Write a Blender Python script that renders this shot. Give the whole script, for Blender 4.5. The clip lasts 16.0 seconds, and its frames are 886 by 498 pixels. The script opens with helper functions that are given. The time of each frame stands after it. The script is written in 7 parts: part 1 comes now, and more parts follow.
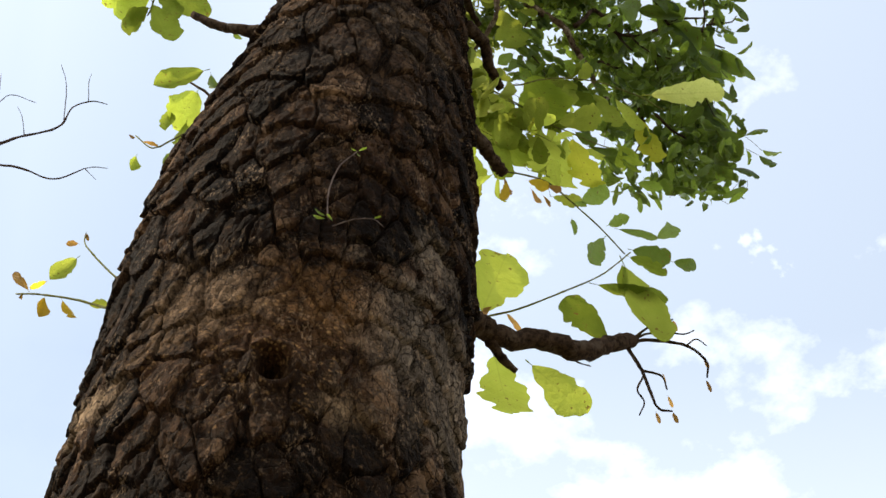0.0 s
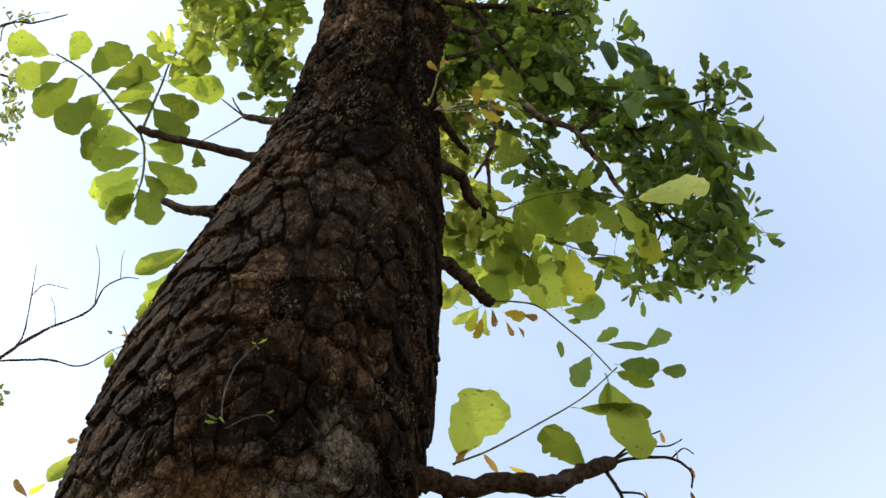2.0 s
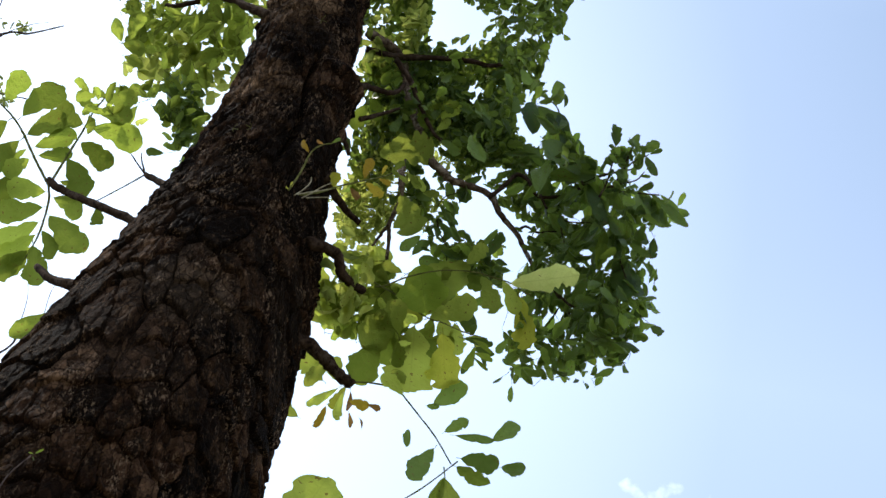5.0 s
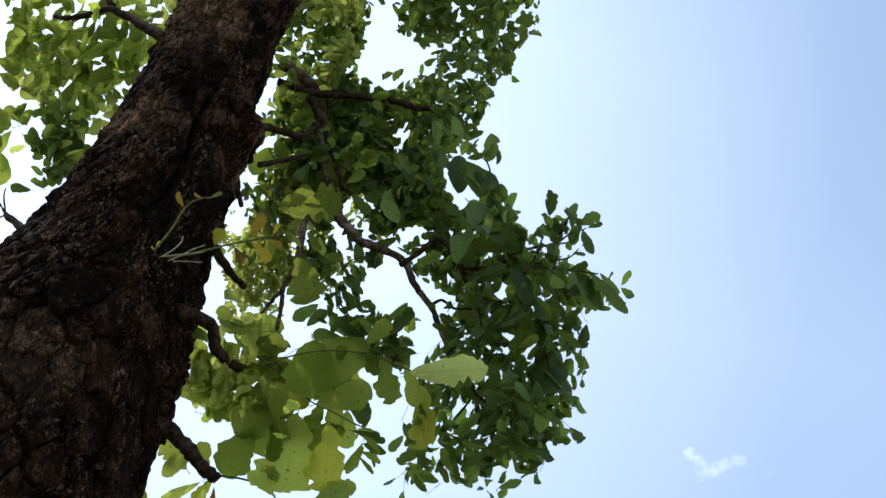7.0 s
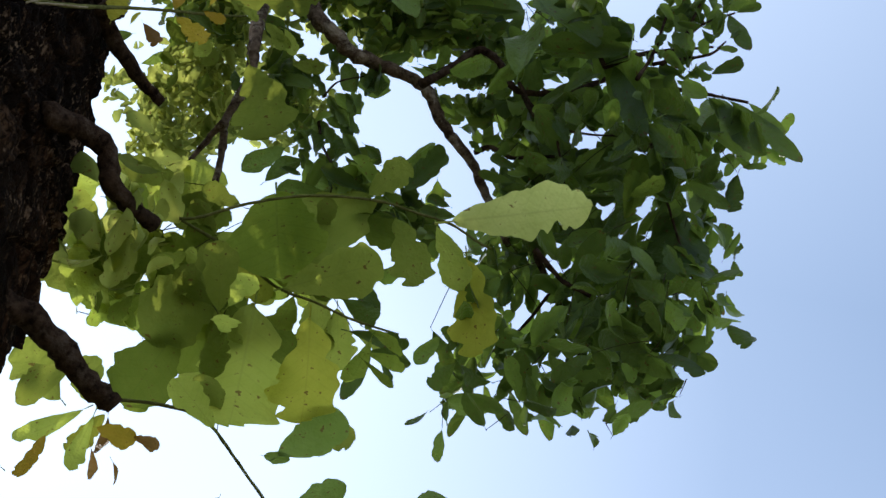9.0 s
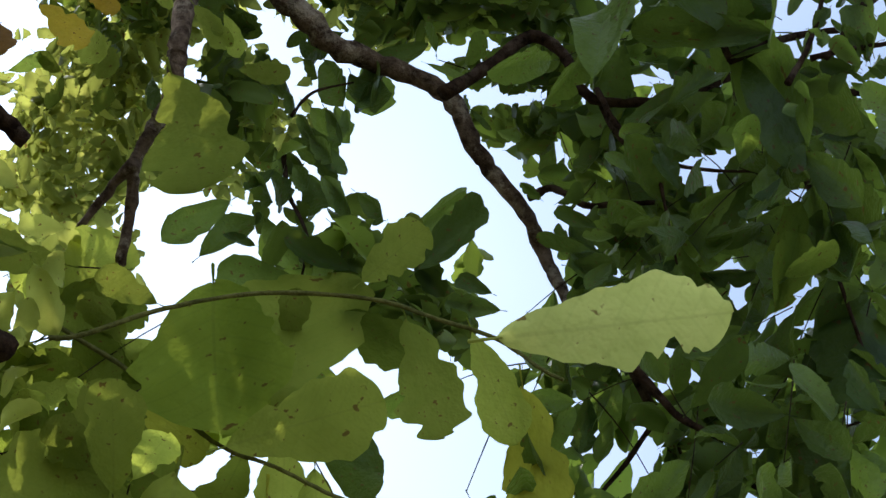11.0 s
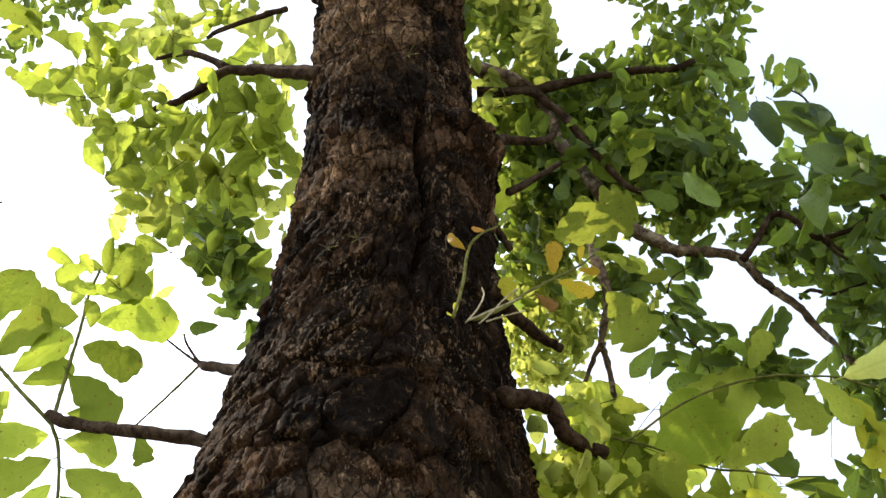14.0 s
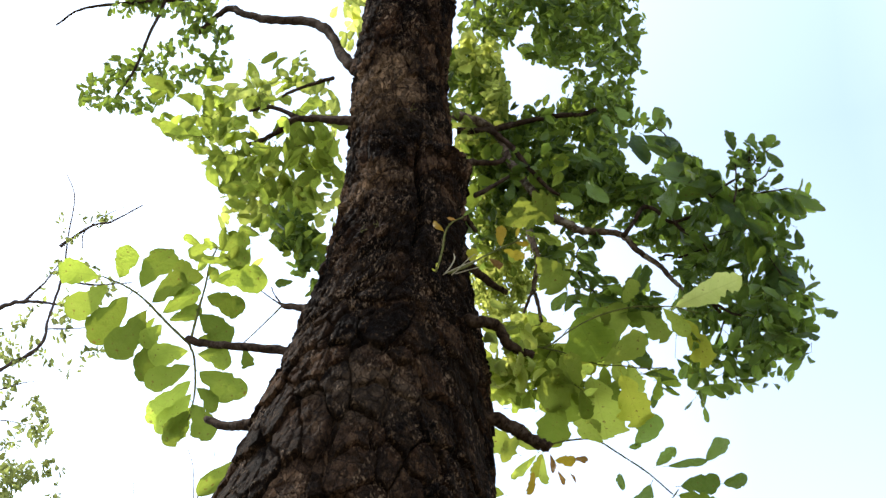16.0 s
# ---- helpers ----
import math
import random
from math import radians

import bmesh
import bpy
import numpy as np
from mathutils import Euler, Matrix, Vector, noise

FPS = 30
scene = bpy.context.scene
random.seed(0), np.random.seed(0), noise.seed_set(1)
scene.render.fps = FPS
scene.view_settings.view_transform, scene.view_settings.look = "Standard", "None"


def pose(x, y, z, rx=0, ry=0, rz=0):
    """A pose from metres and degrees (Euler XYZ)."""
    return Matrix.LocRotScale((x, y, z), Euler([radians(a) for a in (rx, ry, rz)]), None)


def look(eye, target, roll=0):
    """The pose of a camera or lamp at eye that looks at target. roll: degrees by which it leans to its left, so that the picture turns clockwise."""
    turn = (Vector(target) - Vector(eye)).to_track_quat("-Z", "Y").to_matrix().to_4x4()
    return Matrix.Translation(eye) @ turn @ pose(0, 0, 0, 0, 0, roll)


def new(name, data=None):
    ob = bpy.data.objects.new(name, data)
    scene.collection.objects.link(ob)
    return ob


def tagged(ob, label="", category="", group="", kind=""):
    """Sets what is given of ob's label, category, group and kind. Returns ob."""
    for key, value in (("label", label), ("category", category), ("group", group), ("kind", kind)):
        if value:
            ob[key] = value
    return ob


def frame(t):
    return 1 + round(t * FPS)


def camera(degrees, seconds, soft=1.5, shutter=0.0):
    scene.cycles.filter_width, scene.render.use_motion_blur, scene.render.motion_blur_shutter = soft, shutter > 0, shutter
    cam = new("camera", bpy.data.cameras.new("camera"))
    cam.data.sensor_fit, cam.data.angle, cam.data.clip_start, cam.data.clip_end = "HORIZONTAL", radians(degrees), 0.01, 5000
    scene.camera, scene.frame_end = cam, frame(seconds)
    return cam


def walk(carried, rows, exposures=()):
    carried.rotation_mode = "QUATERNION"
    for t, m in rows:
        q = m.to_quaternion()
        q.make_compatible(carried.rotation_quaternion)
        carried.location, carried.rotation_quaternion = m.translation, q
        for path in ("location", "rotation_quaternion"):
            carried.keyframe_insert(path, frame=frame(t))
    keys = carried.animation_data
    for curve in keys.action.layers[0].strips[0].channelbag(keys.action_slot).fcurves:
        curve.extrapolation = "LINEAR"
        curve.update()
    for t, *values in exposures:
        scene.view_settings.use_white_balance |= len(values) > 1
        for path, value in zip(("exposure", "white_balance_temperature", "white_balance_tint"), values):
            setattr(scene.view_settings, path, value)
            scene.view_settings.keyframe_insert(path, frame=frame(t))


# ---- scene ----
cam = camera(15.4, 16.0)
PATH = [
    (0.0, look((-0.501, -2.447, 1.600), (-0.0372, -0.6390, 3.9484), -0.98)),
    (0.5, look((-0.321, -2.671, 1.660), (-0.0058, -0.7745, 3.9634), -0.56)),
    (1.0, look((-0.107, -2.740, 1.691), (0.0444, -0.8299, 3.9987), -0.54)),
    (1.5, look((0.140, -2.721, 1.704), (0.1398, -0.8226, 4.0271), 1.23)),
    (2.0, look((0.280, -2.823, 1.743), (0.2052, -0.8888, 4.0354), 3.32)),
    (2.5, look((0.382, -2.975, 1.828), (0.2590, -0.9779, 4.0628), 4.60)),
    (3.0, look((0.501, -3.157, 1.944), (0.3185, -1.0893, 4.1103), 5.19)),
    (3.5, look((0.613, -3.207, 2.004), (0.3786, -1.1246, 4.1504), 7.17)),
    (4.0, look((0.794, -3.178, 2.061), (0.4593, -1.1003, 4.1993), 9.65)),
    (6.5, look((1.373, -3.130, 2.445), (0.7270, -1.0069, 4.4632), 19.47)),
    (7.0, look((1.223, -2.811, 2.712), (0.6283, -0.6959, 4.7549), 19.49)),
    (7.5, look((1.117, -2.439, 2.960), (0.5358, -0.3603, 5.0427), 19.51)),
    (8.0, look((0.983, -2.044, 3.162), (0.4453, -0.0253, 5.3156), 19.03)),
    (8.5, look((0.888, -1.551, 3.306), (0.3579, 0.2994, 5.6063), 19.47)),
    (9.0, look((0.830, -1.366, 3.569), (0.3980, 0.1687, 5.3774), 19.17)),
    (9.5, look((0.781, -1.211, 3.789), (0.3699, 0.2582, 5.4533), 18.87)),
    (10.0, look((0.739, -1.078, 3.979), (0.3430, 0.3267, 5.5337), 18.56)),
    (10.4, look((0.706, -0.972, 4.129), (0.3196, 0.3799, 5.6160), 18.32)),
    (10.8, look((0.670, -0.858, 4.291), (0.2880, 0.4630, 5.7450), 18.08)),
    (11.0, look((0.662, -0.867, 4.294), (0.2840, 0.4440, 5.7570), 18.00)),
    (11.5, look((0.641, -0.890, 4.301), (0.2730, 0.3920, 5.7910), 17.80)),
    (12.0, look((0.482, -1.055, 4.301), (0.3020, 0.3090, 5.7520), 11.40)),
    (12.5, look((0.464, -1.301, 4.144), (0.2149, 0.8042, 6.2667), 7.96)),
    (13.0, look((0.513, -1.513, 3.921), (0.1503, 0.5675, 6.0522), 5.30)),
    (13.5, look((0.552, -1.688, 3.622), (0.1151, 0.3204, 5.8069), 2.07)),
    (14.0, look((0.542, -1.899, 3.316), (0.0888, 0.0670, 5.5359), -0.96)),
    (14.5, look((0.610, -2.197, 3.025), (0.1291, -0.2167, 5.2272), -1.72)),
    (15.0, look((0.683, -2.525, 2.713), (0.2035, -0.5233, 4.8953), -1.89)),
    (15.5, look((0.803, -2.801, 2.382), (0.2991, -0.8058, 4.5655), -1.42)),
    (16.0, look((0.882, -3.002, 2.016), (0.3842, -1.0452, 4.2345), -0.68)),
]
walk(cam, PATH, exposures=[(0.0, 0.28, 7780, 10), (1.0, 0.28, 7500, 10), (2.0, 0.13, 7130, 10), (3.5, 0.04, 6830, 10), (6.5, -0.42, 6080, 10), (7.5, -0.45, 6080, 10), (8.5, -0.48, 6100, 10), (10.8, -0.30, 6250, 10), (11.5, -0.32, 6150, 10), (12.0, -0.04, 6950, 10), (12.5, 0.20, 7250, 10), (13.0, 0.36, 7350, 10), (13.5, 0.66, 7400, 10), (14.5, 0.74, 7250, 10), (15.5, 0.58, 6950, 10), (16.0, 0.40, 6500, 10)])


# ---------- light ----------
SUN = Vector((-0.60, 0.12, 1.0)).normalized()
sun = new("sun", bpy.data.lights.new("sun", "SUN"))
sun.data.energy, sun.data.angle, sun.data.color = 4.5, radians(0.53), (1.0, 0.95, 0.86)
sun.matrix_world = look((0, 0, 30), Vector((0, 0, 30)) - SUN)

world = bpy.data.worlds.new("sky")
scene.world = world
world.use_nodes = True
wn, wl = world.node_tree.nodes, world.node_tree.links
wn.clear()


def wnode(kind, **props):
    n = wn.new(kind)
    for k, v in props.items():
        setattr(n, k, v)
    return n


def wmath(op, a, b=None, clamp=False):
    n = wnode("ShaderNodeMath", operation=op, use_clamp=clamp)
    for i, v in enumerate((a, b)):
        if v is None:
            continue
        if isinstance(v, (int, float)):
            n.inputs[i].default_value = v
        else:
            wl.new(v, n.inputs[i])
    return n.outputs[0]


tex = wnode("ShaderNodeTexCoord")
sky = wnode("ShaderNodeTexSky", sky_type="NISHITA", sun_disc=False, altitude=200.0, air_density=1.0, dust_density=1.6, ozone_density=1.5)
sky.sun_elevation = math.asin(SUN.z)
sky.sun_rotation = math.atan2(SUN.x, SUN.y)
base = wnode("ShaderNodeMixRGB", blend_type="MULTIPLY")
base.inputs[0].default_value = 1.0
base.inputs[2].default_value = (0.188, 0.213, 0.213, 1)
wl.new(sky.outputs[0], base.inputs[1])
# bright haze round the sun
dot = wnode("ShaderNodeVectorMath", operation="DOT_PRODUCT")
wl.new(tex.outputs["Generated"], dot.inputs[0])
dot.inputs[1].default_value = SUN
haze = wmath("MULTIPLY", wmath("POWER", wmath("MAXIMUM", dot.outputs["Value"], 0.0), 8.0), 2.3)
# fair-weather clouds: a thin bright bank to the right, a small wisp and faint streaks
sep = wnode("ShaderNodeSeparateXYZ")
wl.new(tex.outputs["Generated"], sep.inputs[0])
side = wmath("DIVIDE", sep.outputs[0], wmath("MAXIMUM", sep.outputs[1], 0.05))
mapn = wnode("ShaderNodeMapping")
mapn.inputs["Scale"].default_value = (10, 10, 16)
wl.new(tex.outputs["Generated"], mapn.inputs[0])
cn = wnode("ShaderNodeTexNoise")
cn.inputs["Scale"].default_value, cn.inputs["Detail"].default_value, cn.inputs["Roughness"].default_value = 2.2, 7.0, 0.58
wl.new(mapn.outputs[0], cn.inputs["Vector"])
puff = wmath("SUBTRACT", cn.outputs["Fac"], 0.5)
veil = wmath("MULTIPLY", wmath("DIVIDE", wmath("SUBTRACT", side, 0.03), 0.2, True), 0.28)
low = wmath("ADD", wmath("MULTIPLY", wmath("SUBTRACT", 0.752, sep.outputs[2]), 16.0), wmath("MULTIPLY", puff, 7.0))
mist = wmath("MULTIPLY", wmath("DIVIDE", wmath("SUBTRACT", 0.76, sep.outputs[2]), 0.08, True), 0.30)
milky = wmath("MULTIPLY", wmath("MULTIPLY", wmath("DIVIDE", wmath("SUBTRACT", sep.outputs[2], 0.71), 0.10, True), wmath("DIVIDE", wmath("SUBTRACT", 0.05, side), 0.25, True)), 0.10)
# a broad bright bank under the sun
milky = wmath("MAXIMUM", milky, wmath("MULTIPLY", wmath("MULTIPLY", wmath("DIVIDE", wmath("SUBTRACT", 0.80, sep.outputs[2]), 0.07, True), wmath("DIVIDE", wmath("SUBTRACT", -0.12, side), 0.2, True)), 0.40))
# a soft white cloud high over the trunk
high = wmath("MULTIPLY", wmath("DIVIDE", wmath("ADD", wmath("SUBTRACT", sep.outputs[2], 0.725), wmath("MULTIPLY", puff, 0.05)), 0.04, True), wmath("MULTIPLY", wmath("DIVIDE", wmath("ADD", side, 0.07), 0.04, True), wmath("DIVIDE", wmath("SUBTRACT", 0.105, side), 0.06, True)))
milky = wmath("MAXIMUM", milky, wmath("MULTIPLY", high, 0.10))
bank = wmath("MULTIPLY", wmath("MULTIPLY", low, 1.0, True), wmath("DIVIDE", wmath("SUBTRACT", side, 0.19), 0.10, True))
fine_n = wnode("ShaderNodeTexNoise")
fine_n.inputs["Scale"].default_value, fine_n.inputs["Detail"].default_value = 120.0, 7.0
wl.new(tex.outputs["Generated"], fine_n.inputs["Vector"])
ragged = wmath("MULTIPLY", wmath("SUBTRACT", fine_n.outputs["Fac"], 0.53), 5.0)
wisp = None
for toward in ((0.249, 0.576, 0.778), (0.030, 0.718, 0.695), (-0.109, 0.750, 0.652)):
    off = wnode("ShaderNodeVectorMath", operation="SUBTRACT")
    wl.new(tex.outputs["Generated"], off.inputs[0])
    off.inputs[1].default_value = toward
    ws = wnode("ShaderNodeVectorMath", operation="MULTIPLY")
    ws.inputs[1].default_value = (90, 180, 180)
    wl.new(off.outputs[0], ws.inputs[0])
    wd = wnode("ShaderNodeVectorMath", operation="LENGTH")
    wl.new(ws.outputs[0], wd.inputs[0])
    one = wmath("MULTIPLY", wmath("ADD", wmath("SUBTRACT", 0.55, wmath("MULTIPLY", wd.outputs["Value"], 0.75)), ragged), 0.5, False)
    one = wmath("MINIMUM", wmath("MAXIMUM", one, 0.0), wmath("MULTIPLY", wmath("SUBTRACT", 1.9, wd.outputs["Value"]), 0.5, True))
    wisp = one if wisp is None else wmath("MAXIMUM", wisp, one)
glow = wmath("ADD", wmath("ADD", haze, wmath("ADD", veil, wmath("ADD", mist, milky))), wmath("ADD", wmath("MULTIPLY", bank, 0.42), wisp))
comb = wnode("ShaderNodeCombineColor")
for i, k in enumerate((0.97, 1.0, 1.03)):
    wl.new(wmath("MULTIPLY", glow, k), comb.inputs[i])
total = wnode("ShaderNodeMixRGB", blend_type="ADD")
total.inputs[0].default_value = 1.0
wl.new(base.outputs[0], total.inputs[1])
wl.new(comb.outputs[0], total.inputs[2])
bgn, outn = wnode("ShaderNodeBackground"), wnode("ShaderNodeOutputWorld")
wl.new(total.outputs[0], bgn.inputs[0])
wl.new(bgn.outputs[0], outn.inputs[0])


# ---------- materials ----------
class Mat:
    """A node material under construction."""

    def __init__(self, name):
        self.m = bpy.data.materials.new(name)
        self.m.use_nodes = True
        self.n, self.l = self.m.node_tree.nodes, self.m.node_tree.links
        self.bsdf = self.n["Principled BSDF"]
        self.out = self.n["Material Output"]
        self.co = self.n.new("ShaderNodeTexCoord").outputs["Object"]

    def noise(self, scale, detail=4.0, rough=0.55, stretch=(1, 1, 1), co=None):
        mp = self.n.new("ShaderNodeMapping")
        mp.inputs["Scale"].default_value = stretch
        self.l.new(co or self.co, mp.inputs[0])
        n = self.n.new("ShaderNodeTexNoise")
        n.inputs["Scale"].default_value, n.inputs["Detail"].default_value, n.inputs["Roughness"].default_value = scale, detail, rough
        self.l.new(mp.outputs[0], n.inputs["Vector"])
        return n.outputs["Fac"]

    def ramp(self, fac, *stops):
        r = self.n.new("ShaderNodeValToRGB")
        el = r.color_ramp.elements
        while len(el) < len(stops):
            el.new(0.5)
        for e, (p, c) in zip(el, stops):
            e.position, e.color = p, (*c, 1) if len(c) == 3 else c
        self.l.new(fac, r.inputs[0])
        return r.outputs[0]

    def mix(self, fac, a, b, blend="MIX"):
        x = self.n.new("ShaderNodeMixRGB")
        x.blend_type = blend
        for i, v in enumerate((fac, a, b)):
            if isinstance(v, (int, float)):
                x.inputs[i].default_value = v
            elif isinstance(v, tuple):
                x.inputs[i].default_value = (*v, 1)
            else:
                self.l.new(v, x.inputs[i])
        return x.outputs[0]

    def color(self, v):
        self.l.new(v, self.bsdf.inputs["Base Color"])

    def rough(self, v):
        if isinstance(v, (int, float)):
            self.bsdf.inputs["Roughness"].default_value = v
        else:
            self.l.new(v, self.bsdf.inputs["Roughness"])

    def bump(self, fac, strength, dist):
        b = self.n.new("ShaderNodeBump")
        b.inputs["Strength"].default_value, b.inputs["Distance"].default_value = strength, dist
        self.l.new(fac, b.inputs["Height"])
        self.l.new(b.outputs[0], self.bsdf.inputs["Normal"])
        return b.outputs[0]


def bark_material():
    m = Mat("bark")
    # coordinates wavering a little, so that the plates get jagged edges
    wob = m.n.new("ShaderNodeTexNoise")
    wob.inputs["Scale"].default_value, wob.inputs["Detail"].default_value = 60.0, 5.0
    m.l.new(m.co, wob.inputs["Vector"])
    shift = m.n.new("ShaderNodeVectorMath")
    shift.operation = "MULTIPLY_ADD"
    m.l.new(wob.outputs["Color"], shift.inputs[0])
    shift.inputs[1].default_value = (0.011, 0.011, 0.011)
    m.l.new(m.co, shift.inputs[2])

    def plates(scale, squash):
        mp = m.n.new("ShaderNodeMapping")
        mp.inputs["Scale"].default_value = (1, 1, squash)
        m.l.new(shift.outputs[0], mp.inputs[0])
        cell, edge = m.n.new("ShaderNodeTexVoronoi"), m.n.new("ShaderNodeTexVoronoi")
        edge.feature = "DISTANCE_TO_EDGE"
        for v in (cell, edge):
            v.inputs["Scale"].default_value = scale
            m.l.new(mp.outputs[0], v.inputs["Vector"])
        sp = m.n.new("ShaderNodeSeparateColor")
        m.l.new(cell.outputs["Color"], sp.inputs[0])
        return sp.outputs[0], edge.outputs["Distance"]

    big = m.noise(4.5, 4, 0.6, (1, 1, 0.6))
    mid = m.noise(34, 5, 0.7, (1, 1, 0.5))
    fine = m.noise(190, 4, 0.75, (1, 1, 0.4))
    tone = m.n.new("ShaderNodeAttribute")
    tone.attribute_name = "plate_tone"
    tone = tone.outputs["Fac"]
    tone_small, crack_small = plates(62, 0.55)
    col = m.ramp(m.mix(0.30, m.mix(0.22, tone, tone_small), mid), (0.32, (0.003, 0.0017, 0.0010)), (0.50, (0.0095, 0.0053, 0.0031)), (0.63, (0.029, 0.0160, 0.0093)), (0.78, (0.125, 0.083, 0.055)))
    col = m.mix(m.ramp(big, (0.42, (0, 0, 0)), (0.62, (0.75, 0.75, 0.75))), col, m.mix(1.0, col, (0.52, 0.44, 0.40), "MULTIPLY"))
    lich = m.noise(26, 9, 0.82, (1, 1, 0.6))
    col = m.mix(m.ramp(lich, (0.525, (0, 0, 0)), (0.585, (0.5, 0.5, 0.5))), col, m.mix(0.7, col, (0.120, 0.078, 0.048)))
    scar = belt = None
    # weathered tan scar low on the trunk, grey plates beside it, dark stains and a pale lichen belt higher up
    # shade painted dark into the bark: low down, right side, by the second stem
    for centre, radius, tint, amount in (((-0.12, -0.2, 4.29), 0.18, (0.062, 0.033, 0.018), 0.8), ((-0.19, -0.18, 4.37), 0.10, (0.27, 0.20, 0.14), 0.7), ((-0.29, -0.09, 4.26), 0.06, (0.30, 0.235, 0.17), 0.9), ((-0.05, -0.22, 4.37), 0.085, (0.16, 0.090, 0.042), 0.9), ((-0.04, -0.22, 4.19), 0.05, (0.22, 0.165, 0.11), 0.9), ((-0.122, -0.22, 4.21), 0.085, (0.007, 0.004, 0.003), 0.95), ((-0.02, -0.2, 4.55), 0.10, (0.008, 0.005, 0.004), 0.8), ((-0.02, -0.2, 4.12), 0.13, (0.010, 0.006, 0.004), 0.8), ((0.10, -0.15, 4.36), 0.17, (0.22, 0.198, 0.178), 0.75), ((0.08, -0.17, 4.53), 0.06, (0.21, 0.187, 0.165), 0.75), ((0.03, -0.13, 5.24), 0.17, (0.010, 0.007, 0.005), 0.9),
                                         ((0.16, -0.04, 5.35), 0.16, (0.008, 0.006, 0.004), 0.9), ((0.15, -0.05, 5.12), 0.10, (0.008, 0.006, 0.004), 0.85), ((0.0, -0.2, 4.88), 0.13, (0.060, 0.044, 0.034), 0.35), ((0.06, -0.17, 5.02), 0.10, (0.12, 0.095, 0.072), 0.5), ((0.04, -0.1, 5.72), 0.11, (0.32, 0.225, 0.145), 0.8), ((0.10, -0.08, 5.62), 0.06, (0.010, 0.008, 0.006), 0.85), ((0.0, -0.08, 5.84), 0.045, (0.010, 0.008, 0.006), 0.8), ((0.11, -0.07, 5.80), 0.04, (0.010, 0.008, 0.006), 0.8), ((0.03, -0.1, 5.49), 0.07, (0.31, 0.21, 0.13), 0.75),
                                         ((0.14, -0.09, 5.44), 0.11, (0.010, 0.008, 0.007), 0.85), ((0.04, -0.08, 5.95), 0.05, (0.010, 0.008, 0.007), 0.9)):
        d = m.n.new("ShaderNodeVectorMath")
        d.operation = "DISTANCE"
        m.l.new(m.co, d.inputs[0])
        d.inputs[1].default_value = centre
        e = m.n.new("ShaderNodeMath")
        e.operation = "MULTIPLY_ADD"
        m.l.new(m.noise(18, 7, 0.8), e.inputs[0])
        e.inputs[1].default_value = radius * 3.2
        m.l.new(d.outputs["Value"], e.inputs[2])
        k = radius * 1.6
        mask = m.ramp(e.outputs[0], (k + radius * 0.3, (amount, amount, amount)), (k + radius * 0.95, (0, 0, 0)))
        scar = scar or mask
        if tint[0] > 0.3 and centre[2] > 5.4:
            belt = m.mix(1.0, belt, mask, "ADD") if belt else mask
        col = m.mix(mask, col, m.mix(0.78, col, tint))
    # plates differ in tone; the bare wood is beaded with small tan grains
    col = m.mix(m.ramp(tone, (0.36, (0.62, 0.62, 0.62)), (0.58, (0, 0, 0))), col, m.mix(1.0, col, (0.34, 0.31, 0.29), "MULTIPLY"))
    bead = m.n.new("ShaderNodeTexVoronoi")
    bead.inputs["Scale"].default_value = 135
    m.l.new(shift.outputs[0], bead.inputs["Vector"])
    beads = m.mix(1.0, m.ramp(bead.outputs["Distance"], (0.20, (1, 1, 1)), (0.42, (0, 0, 0))), m.ramp(m.noise(30, 5, 0.7), (0.46, (0, 0, 0)), (0.56, (0.85, 0.85, 0.85))), "MULTIPLY")
    col = m.mix(m.mix(scar, (0.0, 0.0, 0.0), beads), col, (0.30, 0.19, 0.095))
    col = m.mix(m.mix(scar, m.ramp(crack_small, (0.015, (0.85, 0.85, 0.85)), (0.06, (0, 0, 0))), (0.0, 0.0, 0.0)), col, (0.008, 0.0055, 0.004))
    col = m.mix(m.ramp(fine, (0.36, (0.6, 0.6, 0.6)), (0.60, (0, 0, 0))), col, m.mix(1.0, col, (0.28, 0.25, 0.23), "MULTIPLY"))
    pits = m.ramp(m.noise(85, 7, 0.8), (0.44, (0.8, 0.8, 0.8)), (0.53, (0, 0, 0)))
    col = m.mix(m.mix(scar, (0.0, 0.0, 0.0), pits), col, (0.016, 0.009, 0.005))
    flake = m.ramp(m.noise(120, 6, 0.8, (1, 1, 0.45)), (0.58, (0, 0, 0)), (0.64, (0.5, 0.5, 0.5)))
    col = m.mix(flake, col, m.mix(0.5, col, (0.20, 0.130, 0.080)))
    chink_tone, chink = plates(150, 0.5)
    col = m.mix(m.ramp(chink, (0.01, (0.8, 0.8, 0.8)), (0.05, (0, 0, 0))), col, (0.004, 0.003, 0.002))
    col = m.mix(0.35, col, m.mix(1.0, col, m.ramp(chink_tone, (0.2, (0.35, 0.33, 0.31)), (0.9, (1.9, 1.85, 1.8))), "MULTIPLY"))
    # the pale belt peels in small ragged flakes
    peel = m.ramp(m.noise(58, 8, 0.8, (1, 1, 0.8)), (0.44, (1, 1, 1)), (0.54, (0, 0, 0)))
    col = m.mix(m.mix(1.0, belt, peel, "MULTIPLY"), col, (0.012, 0.008, 0.006))
